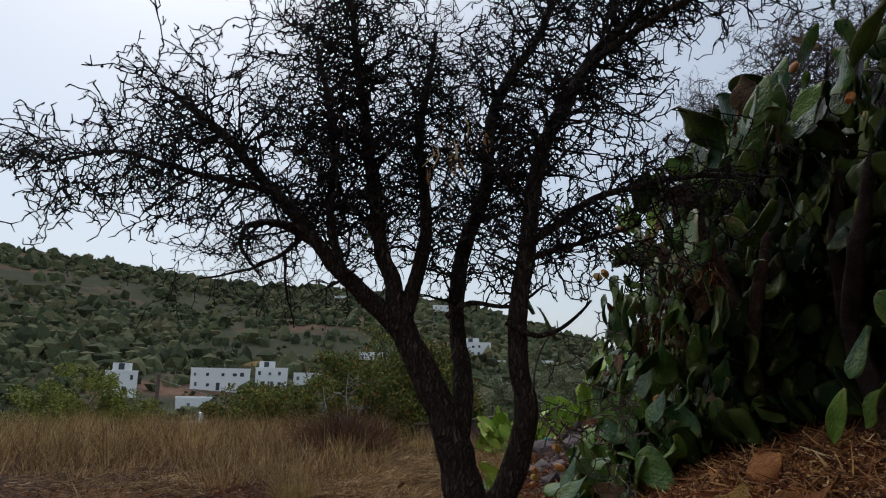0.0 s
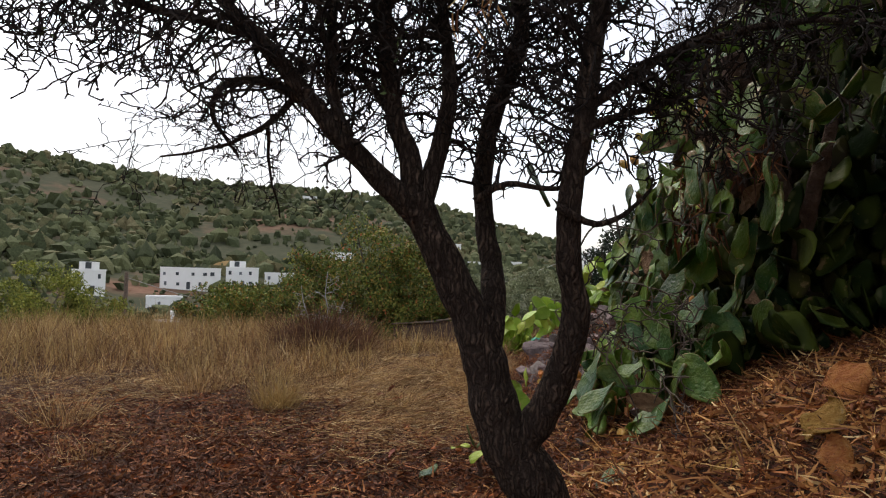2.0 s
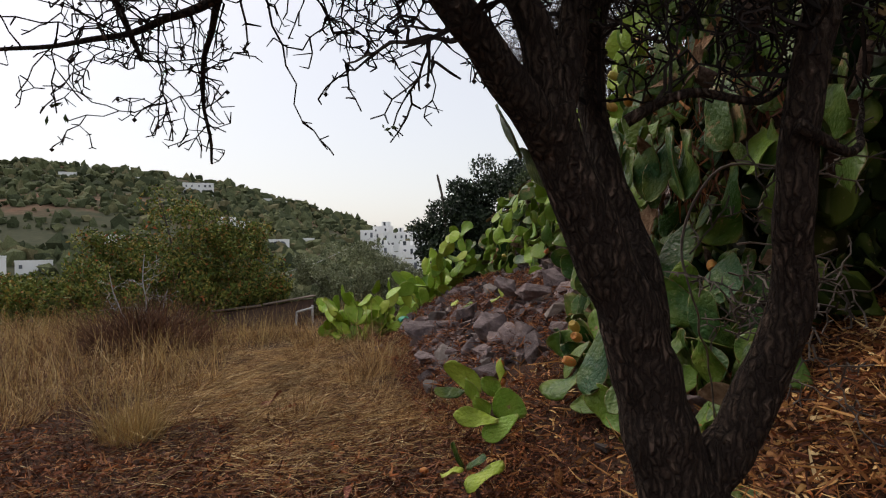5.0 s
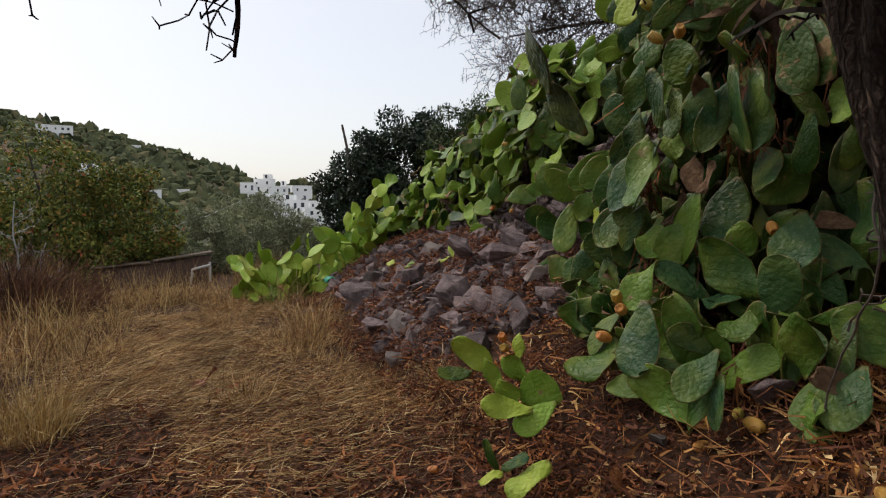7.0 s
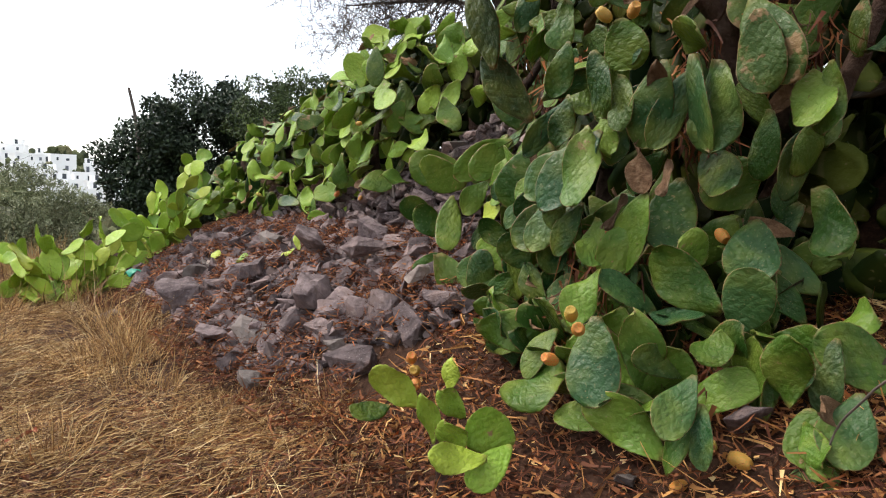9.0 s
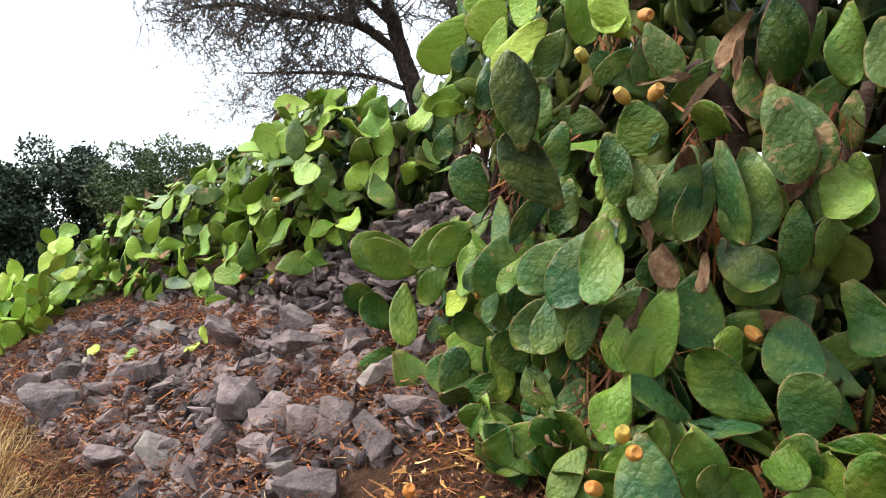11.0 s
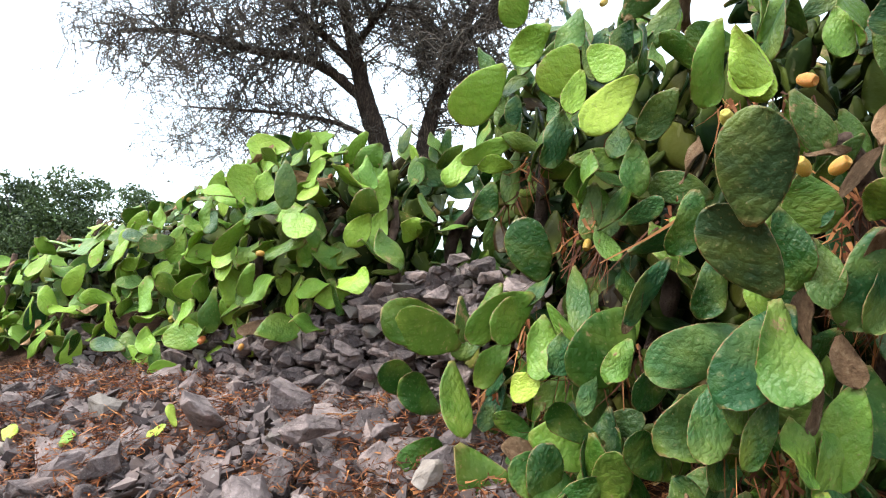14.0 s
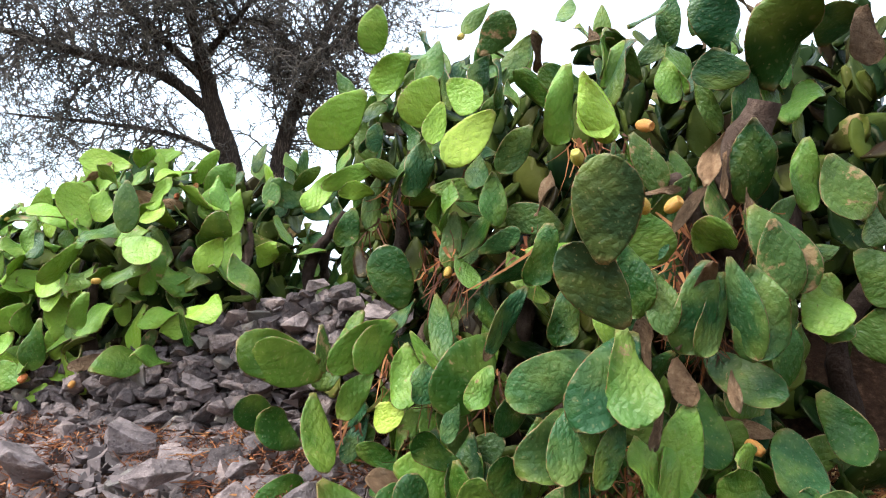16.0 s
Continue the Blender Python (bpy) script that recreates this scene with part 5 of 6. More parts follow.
for q in rl.sample(ends, 170):
    leaf_specs = [(q - tree.location, (0.03, 0.03, 0.03))]
    leaf_cloud(rl, leaf_specs, rl.randint(3, 7), 0.028, lv, lf, 0.4)
child("leaf_sprig", mesh_raw("leaf_sprig", lv, lf, M_LEAF_SPRIG), tree, None, "a few small dull green leaves", "stuff")
lv, lf = [], []
for c in ((0.1, 3.55, 2.62), (0.2, 3.55, 2.6), (0.12, 3.6, 2.5)):
    for _ in range(7):
        q = Vector(c) + Vector((rl.gauss(0, 0.07), rl.gauss(0, 0.06), rl.gauss(0, 0.06))) - tree.location
        tube_arrays([q, q + Vector((rl.gauss(0, 0.02), 0, -0.06)), q + Vector((rl.gauss(0, 0.03), 0, -0.13))], [0.003, 0.006, 0.002], 4, lv, lf)
child("dry_pod", mesh_raw("dry_pod", lv, lf, M_LITTER_PALE), tree, None, "pale dry hanging pods", "stuff")

# the bare tree on the upper terrace
tree2 = thing("bare_tree", "bare grey spreading tree behind the cactus hedge", "tree", (5.9, 9.3, 2.0))
TREE2_LIMBS = [
    ([(5.9, 9.3, 1.9), (5.85, 9.32, 2.8), (5.75, 9.42, 3.6), (5.65, 9.6, 4.2), (5.55, 9.75, 4.8), (5.3, 9.9, 5.6), (5.2, 10.1, 6.4)], [0.22, 0.19, 0.17, 0.15, 0.11, 0.07, 0.03]),
    ([(5.9, 9.25, 2.6), (6.05, 9.05, 3.4), (6.1, 8.9, 4.2), (6.2, 8.7, 4.9), (6.3, 8.4, 5.8), (6.5, 8.1, 6.6)], [0.16, 0.14, 0.12, 0.10, 0.07, 0.03]),
    ([(5.65, 9.6, 4.2), (5.3, 10.1, 4.6), (4.9, 10.8, 4.7), (4.6, 11.6, 4.9), (4.4, 12.4, 4.9)], [0.09, 0.075, 0.06, 0.045, 0.02]),
    ([(5.6, 9.7, 4.6), (5.2, 10.3, 5.2), (4.9, 10.9, 5.7), (4.7, 11.8, 6.1)], [0.07, 0.06, 0.045, 0.02]),
    ([(5.55, 9.8, 4.9), (5.5, 9.3, 5.4), (5.4, 8.9, 6.0)], [0.06, 0.045, 0.02]),
    ([(6.1, 8.9, 4.3), (5.9, 8.5, 4.9), (5.7, 8.0, 5.3), (5.6, 7.5, 5.6)], [0.06, 0.05, 0.035, 0.015]),
    ([(6.2, 8.7, 5.0), (6.6, 9.2, 5.6), (7.0, 9.7, 6.2)], [0.06, 0.045, 0.02]),
    ([(5.75, 9.42, 3.7), (5.4, 9.9, 3.9), (5.0, 10.6, 3.95), (4.5, 11.3, 3.9)], [0.05, 0.04, 0.03, 0.012]),
]
rt2 = random.Random(78)
lines2, b2 = [], []
for pts_l, rad_l in TREE2_LIMBS:
    _, pts, rad = limb(tree2, pts_l, [r * 0.78 for r in rad_l], "limb", 10)
    tot = len(pts)
    for i in range(int(tot * 0.2), tot):
        if rad[i] < 0.10 and rt2.random() < 0.9:
            d = (pts[min(i + 1, tot - 1)] - pts[i - 1]).normalized()
            side = d.cross(Vector((rt2.gauss(0, 1), rt2.gauss(0, 1), rt2.gauss(0, 1)))).normalized()
            twig_walk(rt2, pts[i] + tree2.location, d * 0.6 + side, rt2.uniform(0.5, 1.2), min(0.02, rad[i] * 0.5), 0, lines2, b2, 0.02, lambda p: p.z > 3.0)
child("twig_tangle", twig_mesh("twig_tangle", lines2, M_TWIG_GREY, tree2.location), tree2, None, "bare grey twigs", "stuff")


# ---- bushes ----
def bush(name, label, category, base, lobes, count, leaf, mat, seed, stems=7, slim=0.45, stem_mat=None):
    rnd = random.Random(seed)
    b = thing(name, label, category, base)
    z0 = ground_z(base[0], base[1])
    b.location.z = z0 - 0.05
    verts, faces = [], []
    # sub-clumps give the crown an uneven outline with gaps
    cl = []
    for c, r in lobes:
        for _ in range(max(8, int(26 * r[0] * r[2] ** 0.5))):
            v = Vector((rnd.gauss(0, 1), rnd.gauss(0, 1), rnd.gauss(0, 1))).normalized() * rnd.uniform(0.45, 1.0)
            q = 0.22 * rnd.uniform(0.6, 1.4) * (r[0] + r[2]) / 2 + 0.06
            cl.append((Vector((c[0] + v.x * r[0], c[1] + v.y * r[1], c[2] + v.z * r[2])), (q, q, q * 0.8)))
    leaf_cloud(rnd, cl, count, leaf, verts, faces, slim)
    child("crown", mesh_raw("crown", verts, faces, mat), b, None, "", "stuff")
    lines = []
    for i in range(stems):
        c = rnd.choice(cl)[0]
        q = Vector((rnd.uniform(-0.2, 0.2), rnd.uniform(-0.2, 0.2), -0.05))
        mid = q.lerp(c, 0.5) + Vector((rnd.gauss(0, 0.12), rnd.gauss(0, 0.12), 0.1))
        r0 = rnd.uniform(0.02, 0.045)
        lines.append(([q, mid, c], [r0, r0 * 0.7, r0 * 0.3]))
    v2, f2 = [], []
    for pts, rad in lines:
        tube_arrays(pts, rad, 6, v2, f2)
    child("stem_cluster", mesh_raw("stem_cluster", v2, f2, stem_mat or M_TWIG_GREY, True), b)
    return b


bush("shrub", "broad yellow-green shrub with reddish autumn leaves", "shrub", (-1.7, 19.0, 0), [((-1.7, 0, 0.95), (1.4, 1.1, 1.3)), ((0.0, 0, 1.6), (1.5, 1.2, 1.7)), ((0.0, 0, 0.6), (2.2, 1.2, 0.9)), ((1.4, 0.1, 1.25), (1.3, 1.1, 1.45)), ((1.9, 0.2, 0.7), (0.6, 0.7, 0.9)), ((-3.2, 0, 0.7), (1.4, 1.1, 1.05))], 70000, 0.095, M_LEAF_BUSH, 1)
bush("shrub", "yellow-green shrub beyond the dry grass", "shrub", (-9.0, 16.6, 0), [((0, 0, 0.8), (1.3, 0.9, 1.0)), ((-1.2, 0, 0.6), (1.1, 0.8, 0.9)), ((1.0, 0.2, 0.5), (0.8, 0.7, 0.7))], 22000, 0.075, M_LEAF_BRIGHT, 2)
bush("shrub", "dull green shrub at the field's edge", "shrub", (-4.3, 17.2, 0), [((0, 0, 0.5), (1.3, 0.8, 0.8)), ((1.1, 0, 0.7), (0.9, 0.8, 1.0)), ((-1.2, 0, 0.4), (0.9, 0.8, 0.7))], 26000, 0.085, M_LEAF_BUSH, 3)
bush("olive_bush", "grey-green wild olive behind the low wall", "olive tree", (2.6, 21.0, 0), [((-1.0, 0, 0.9), (1.1, 0.9, 1.0)), ((0.4, 0, 1.15), (1.1, 1.0, 1.05)), ((1.5, 0, 0.8), (0.9, 0.8, 1.0)), ((0.2, 0, 0.35), (1.9, 0.8, 0.6))], 44000, 0.09, M_LEAF_OLIVE, 4, 9, 0.28)
bush("evergreen_tree", "dense dark green carob tree behind the cactus", "tree", (7.9, 22.0, 0), [((-1.5, 0, 2.4), (1.1, 1.2, 2.0)), ((-1.0, 0, 1.2), (1.3, 1.2, 1.3)), ((0.2, 0, 2.9), (1.8, 1.5, 2.0)), ((1.9, 0, 2.9), (1.6, 1.5, 2.1)), ((3.4, 0, 2.6), (1.4, 1.3, 1.9)), ((-0.3, -0.4, 1.0), (1.7, 1.0, 1.1))], 120000, 0.125, M_LEAF_DARK, 5, 9, 0.5)
bush("shrub", "rounded green shrub behind the prickly pears", "shrub", (8.4, 18.3, 0), [((0, 0, 3.2), (1.4, 1.2, 1.6)), ((1.4, -0.8, 3.2), (1.4, 1.2, 1.6)), ((0.4, 0, 1.4), (1.8, 1.2, 1.6))], 60000, 0.085, M_LEAF_SPRIG, 6)


# ---- hillside trees ----
def hill_trees():
    rnd = random.Random(9)
    bm = bmesh.new()
    bmesh.ops.create_icosphere(bm, subdivisions=1, radius=1)
    sv = np.array([v.co[:] for v in bm.verts])
    sf = np.array([[v.index for v in f.verts] for f in bm.faces])
    bm.free()
    verts, faces, k = [], [], 0
    nr = np.random.default_rng(5)
    for _ in range(26000):
        az = rnd.uniform(-50, 32)
        r = rnd.uniform(95, 440)
        x, y = r * math.sin(radians(az)), r * math.cos(radians(az))
        thin = noise.noise(Vector((x * 0.018, y * 0.018, 7.7))) + 0.6 * noise.noise(Vector((x * 0.06, y * 0.06, 2.2)))
        if rnd.random() < max(0.0, min(0.92, 0.35 + 1.3 * thin)) and r < 380:
            continue
        z = ground_z(x, y)
        up = math.degrees(math.atan2(z - 1.3, r))
        if -29 < az < -11 and -3.0 < up < 0.2 and rnd.random() < 0.88:
            continue
        s = rnd.choice((0.6, 0.8, 1.0, 1.3, 1.7, 2.3, 3.2)) * rnd.uniform(0.8, 1.15) * (1.0 if r > 200 else 0.75)
        v = sv * nr.uniform(0.35, 1.4, (len(sv), 1)) * np.array((s, s, s * rnd.uniform(0.6, 1.5))) + np.array((x, y, z + s * 0.3))
        verts.append(v)
        faces.append(sf + k)
        k += len(sv)
    for az, el, s in ((16.2, 2.3, 4.0), (16.7, 2.5, 4.6), (17.2, 2.5, 4.8), (17.7, 2.4, 4.4), (18.2, 2.2, 4.0), (15.8, 2.1, 3.2), (14.0, 0.9, 2.2), (15.6, 0.5, 2.4), (16.8, -0.2, 2.2), (18.2, 0.35, 2.0), (13.0, 0.2, 2.6), (19.0, -0.4, 2.4), (13.9, 1.6, 1.8), (12.8, 1.3, 1.7), (15.9, 1.5, 1.5), (17.0, 0.9, 1.6), (18.1, 1.2, 1.7), (16.5, 0.5, 1.5), (15.3, 0.1, 1.6), (14.0, -0.2, 1.8), (18.9, 0.75, 1.4), (20.4, 0.5, 1.7), (16.4, -0.9, 2.0), (18.8, -0.2, 1.5), (20.2, -0.7, 1.7), (21.4, -0.6, 1.8)):
        r = 330 if el > 2 else 262
        x, y, z = r * math.sin(radians(az)), r * math.cos(radians(az)), r * math.tan(radians(el)) + 1.3
        for _ in range(4):
            v = sv * nr.uniform(0.65, 1.2, (len(sv), 1)) * s * 0.6 + np.array((x + rnd.uniform(-2, 2), y, z + rnd.uniform(-1.5, 1)))
            verts.append(v)
            faces.append(sf + k)
            k += len(sv)
    me = bpy.data.meshes.new("hill_trees")
    me.from_pydata(np.concatenate(verts).tolist(), [], np.concatenate(faces).tolist())
    me.materials.append(M_LEAF_HILL)
    tagged(new("hill_trees", me), "dark green scrub and pines covering the far hill", "trees", kind="stuff")


hill_trees()


# ---- white houses on the hill ----
def place_on_hill(az, el, near=150, eye=1.27):
    best, r = None, near
    while r < 430:
        x, y = r * math.sin(radians(az)), r * math.cos(radians(az))
        e = math.degrees(math.atan2(ground_z(x, y) - eye, r))
        if best is None or abs(e - el) < best[0]:
            best = (abs(e - el), r)
        r += 4
    return best[1]


def house(az, el, wide_deg, storeys, label, depth=7.0, arches=False, tint=None, r=None, step=None, bays=3.0, below=4.0):
    """A flat-roofed white house: walls, parapet, windows in each storey, door."""
    r = r or place_on_hill(az, el)
    x, y = r * math.sin(radians(az)), r * math.cos(radians(az))
    z = r * math.tan(radians(el)) + 1.27
    w = r * math.tan(radians(wide_deg))
    sh = 2.9
    h = thing("house", label, "house", (x, y, z), "white houses on the hill")
    h.rotation_euler = (0, 0, radians(-az))
    bm = bmesh.new()
    box(bm, -w / 2, 0, -below, w / 2, depth, storeys * sh)
    part("wall", bm, tint or M_WHITE, h, smooth=False)
    bm = bmesh.new()
    hh = storeys * sh
    for a in ((-w / 2 - 0.1, -0.1, w / 2 + 0.1, 0.15), (-w / 2 - 0.1, depth - 0.15, w / 2 + 0.1, depth + 0.1), (-w / 2 - 0.1, 0.15, -w / 2 + 0.15, depth - 0.15), (w / 2 - 0.15, 0.15, w / 2 + 0.1, depth - 0.15)):
        box(bm, a[0], a[1], hh + 0.004, a[2], a[3], hh + 0.45)
    part("parapet", bm, tint or M_WHITE, h, smooth=False)
    n = max(1, int(w / bays))
    rnd = random.Random(int(az * 10) + 400)
    for s in range(storeys):
        for i in range(n):
            cx = -w / 2 + (i + 0.5) * w / n + rnd.uniform(-0.28, 0.28) * w / n
            door = s == 0 and i == n // 2
            ww, z0, z1 = (0.5, 0.0, 2.1) if door else (rnd.choice((0.32, 0.4, 0.55)), 1.05, rnd.choice((1.9, 2.1, 2.2)))
            bm = bmesh.new()
            if arches and s == 0:
                ww, z0, z1 = w / n * 0.36, 0.1, 2.2
                prof = [(cx - ww, z0), (cx + ww, z0)] + [(cx + ww * math.cos(a), z1 - ww * 0.5 + ww * 0.7 * math.sin(a)) for a in np.linspace(0, math.pi, 9)]
                front = [bm.verts.new((px, -0.06, s * sh + pz)) for px, pz in prof]
                bm.faces.new(front)
                back = bmesh.ops.extrude_face_region(bm, geom=list(bm.faces))
                bmesh.ops.translate(bm, verts=[g for g in back["geom"] if isinstance(g, bmesh.types.BMVert)], vec=(0, 0.05, 0))
            else:
                box(bm, cx - ww, -0.06, s * sh + z0, cx + ww, -0.01, s * sh + z1)
            win = part("door" if door else "window", bm, M_SHUTTER if rnd.random() < 0.3 else M_WINDOW, h, "dark opening", False)
            bm = bmesh.new()
            box(bm, cx - ww - 0.1, -0.16, s * sh + z0 - 0.1, cx + ww + 0.1, -0.064, s * sh + z0 - 0.01)
            part("sill", bm, M_WHITE, win, "", False)
    if step:
        bm = bmesh.new()
        a, b2 = step
        box(bm, a * w, 0.8, hh + 0.004, b2 * w, depth - 1, hh + sh * 0.8)
        part("roof_room", bm, tint or M_WHITE, h, "white rooftop storey", False)
        bm = bmesh.new()
        box(bm, (a + (b2 - a) * 0.3) * w, 0.74, hh + 0.6, (a + (b2 - a) * 0.6) * w, 0.79, hh + 2.2)
        part("window", bm, M_WINDOW, h, "dark opening", False)
    return h


house(-26.9, -1.45, 2.3, 2, "white cubic two-storey house with small windows", step=(-0.3, 0.3))
house(-19.6, -0.95, 4.6, 2, "long white two-storey house with a row of windows")
house(-15.6, -0.75, 2.6, 2, "white house stepped beside a longer one", step=(-0.4, 0.1))
house(-21.5, -2.6, 2.7, 1, "low white house with a reddish awning")
house(-21.0, -4.9, 2.2, 1, "white house low in the valley", r=140, step=(0.0, 0.5))
house(-12.6, -0.3, 2.4, 1, "white house among hillside trees")
house(-7.4, 1.7, 2.0, 1, "white house half hidden by shrubs")
house(-1.0, 5.7, 2.4, 2, "white hillside villa with arched verandas", arches=True)
house(-5.0, 6.5, 1.5, 1, "pale low house near the ridge")
house(-10.3, 6.7, 1.2, 1, "small pale house on the ridge")
house(1.6, 2.2, 2.6, 2, "white house with a stepped roof", step=(-0.4, 0.1))
house(4.6, 1.25, 3.0, 1, "long low white house with arches", arches=True)
house(7.7, 1.35, 1.0, 1, "small white house among trees")
house(4.3, 4.9, 1.0, 1, "pale house on the ridge line")
house(5.6, 4.7, 0.9, 1, "pale house on the ridge line")
# the white village stepping down the slope
rv = random.Random(23)
VILLAGE = "white town house stepping down the slope"
for az, el, w, st in ((12.7, 1.95, 1.2, 1), (13.9, 1.72, 1.5, 2), (15.8, 1.72, 1.0, 1), (13.3, 1.20, 1.3, 1), (15.0, 1.02, 1.9, 2), (17.1, 1.10, 1.7, 2), (19.0, 1.10, 1.2, 1), (14.2, 0.55, 1.1, 1), (16.2, 0.42, 1.9, 1),
                      (18.3, 0.35, 1.6, 1), (20.2, 0.45, 1.5, 2), (15.2, -0.10, 1.0, 1), (17.4, -0.28, 1.8, 1), (19.6, -0.35, 1.7, 1), (21.5, -0.15, 1.4, 2), (16.4, -0.85, 1.3, 1), (18.6, -1.0, 2.0, 1), (21.0, -0.95, 1.5, 1)):
    v = house(az, el, w, st, VILLAGE + rv.choice(("", " with a flat roof", " with small windows")), depth=rv.uniform(4.5, 7.5), r=300 - 28 * (2.0 - el) + rv.uniform(-6, 6), step=rv.choice(((-0.45, 0.05), (0.0, 0.4), None)), bays=rv.choice((2.4, 2.8, 3.4)), below=1.3)
    v.rotation_euler = (0, 0, radians(-az + rv.uniform(-20, 20)))


# ochre cutting behind the long white house
rc = place_on_hill(-16.4, 0.5)
cut = thing("ochre_bank", "bare ochre earth cutting behind the white houses", "bank", (rc * math.sin(radians(-16.4)), rc * math.cos(radians(-16.4)), rc * math.tan(radians(0.3)) + 1.27))
cut.rotation_euler = (0, 0, radians(16.4))
bm = bmesh.new()
n_c = 26
rowsv = []
for k in range(5):
    rowsv.append([])
    for i in range(n_c):
        x = (i / (n_c - 1) - 0.5) * rc * 0.075
        h = 6.0 * math.sin(math.pi * (i + 0.5) / n_c) ** 0.4
        rowsv[-1].append(bm.verts.new((x, k * 1.1 + 0.8 * noise.noise(Vector((x * 0.4, k * 0.9, 1))), -3 + (h + 2) * k / 4 + 0.5 * noise.noise(Vector((x * 0.5, k, 3))))))
for k in range(4):
    for i in range(n_c - 1):
        bm.faces.new((rowsv[k][i], rowsv[k][i + 1], rowsv[k + 1][i + 1], rowsv[k + 1][i]))
back = [bm.verts.new((v.co.x, 9.0, v.co.z - 1.0)) for v in rowsv[-1]]
for i in range(n_c - 1):
    bm.faces.new((rowsv[-1][i], rowsv[-1][i + 1], back[i + 1], back[i]))
part("earth_face", bm, M_TERRACE, cut, "", False)


# ---- dry grass, straw and litter ----
def blades(name, label, roots, dirs, lengths, widths, mat, rng, curl=0.35, place=(0, 0, 0), parent=None, kind="stuff", segs=2):
    """Many thin bent blades in one mesh."""
    n = len(roots)
    roots, dirs = np.asarray(roots, float), np.asarray(dirs, float)
    dirs = dirs / np.linalg.norm(dirs, axis=1, keepdims=True)
    side = np.cross(dirs, rng.normal(size=(n, 3)))
    side /= np.linalg.norm(side, axis=1, keepdims=True) + 1e-9
    bendv = rng.normal(size=(n, 3)) * curl
    bendv[:, 2] -= 0.4 * curl
    L, W = np.asarray(lengths)[:, None], np.asarray(widths)[:, None]
    rows = []
    for i in range(segs + 1):
        f = i / segs
        c = roots + dirs * L * f + bendv * L * f * f
        w = W * (1 - 0.75 * f)
        rows += [c - side * w * 0.5, c + side * w * 0.5]
    v = np.stack(rows, 1).reshape(-1, 3) - np.asarray(place, float)
    k = 2 * (segs + 1)
    base = (np.arange(n) * k)[:, None]
    fs = [base + np.array([[2 * i, 2 * i + 1, 2 * i + 3, 2 * i + 2]]) for i in range(segs)]
    f = np.concatenate(fs, 1).reshape(-1, 4)
    me = bpy.data.meshes.new(name)
    me.from_pydata(v.tolist(), [], f.tolist())
    me.materials.append(mat)
    if parent is not None:
        return child(name, me, parent, None, label, kind)
    return tagged(new(name, me), label, "grass" if "grass" in name else "litter", kind=kind)


rng = np.random.default_rng(3)


def scatter(n, xr, yr, keep):
    out = []
    while len(out) < n:
        x, y = rng.uniform(*xr), rng.uniform(*yr)
        if rng.random() < keep(x, y):
            out.append((x, y, ground_z(x, y)))
    return np.array(out)


def patch(x, y, s=0.8, o=0.0):
    return 0.5 + 0.5 * noise.noise(Vector((x * s, y * s, 5.0 + o)))


def path_dist(x, y):
    c = lerp_list(y, (0, 4, 8, 12, 18), (0.0, -0.5, -0.2, 0.0, 0.8))
    return abs(x - c)


def tall_keep(x, y):
    if x > bank_edge(y) - 0.1:
        return 0.0
    d = max(0.0, min(1.0, (path_dist(x, y) - 0.7) / 0.9))
    far = max(0.0, min(1.0, (y - 7.6 - 1.2 * patch(x, y, 0.5)) / 2.2))
    end = max(0.0, min(1.0, (y - 11.5) / 2.5))
    if (x + 1.85) ** 2 + (y - 11.9) ** 2 < 0.9:
        return 0.0
    if y > 13.2 and -1.5 < x < 1.7:
        return 0.02
    return max(d * far, 0.75 * end * far) * (0.08 + 1.5 * patch(x, y, 1.2) ** 2.2) * (1.0 if x > -9 else 0.6)


def upright(n, lean=0.3):
    d = rng.normal(size=(n, 3)) * lean
    d[:, 2] = 1.0
    return d


g = scatter(30000, (-10, 2.5), (7.3, 17.5), tall_keep)
hgt = rng.uniform(0.16, 0.52, len(g)) * np.clip((g[:, 1] - 5.0) / 6.0, 0.5, 1.0) * np.array([0.6 + 0.6 * patch(p[0], p[1], 1.1, 3) for p in g])
blades("dry_grass", "tall straw-coloured dry grass beside the path", g, upright(len(g), 0.32), hgt, rng.uniform(0.004, 0.011, len(g)), M_STRAW, rng, 0.35)
g = scatter(16000, (-10, 2.5), (7.3, 17.5), tall_keep)
blades("brown_grass", "dark brown dry stalks among the straw", g, upright(len(g), 0.45), rng.uniform(0.15, 0.45, len(g)), rng.uniform(0.004, 0.011, len(g)), M_STRAW_DARK, rng, 0.5)
g = scatter(11000, (-10, 2.5), (8.0, 17.5), lambda x, y: tall_keep(x, y) * (1.0 if patch(x, y, 0.6, 9) > 0.5 else 0.1))
blades("dry_grass_golden", "golden dry grass standing in patches", g, upright(len(g), 0.22), rng.uniform(0.3, 0.6, len(g)), rng.uniform(0.004, 0.010, len(g)), M_STRAW_GOLD, rng, 0.25)
g = scatter(7000, (-4.5, 0.6), (2.5, 8.5), lambda x, y: (0.12 + 0.9 * patch(x, y, 1.3, 2) ** 3) * (1 if x < bank_edge(y) - 0.1 else 0) * min(1, 0.25 + path_dist(x, y) * 0.6))
blades("sparse_grass", "sparse brown stalks rising from the litter", g, upright(len(g), 0.7), rng.uniform(0.06, 0.24, len(g)), rng.uniform(0.002, 0.005, len(g)), M_STRAW_DARK, rng, 0.6)


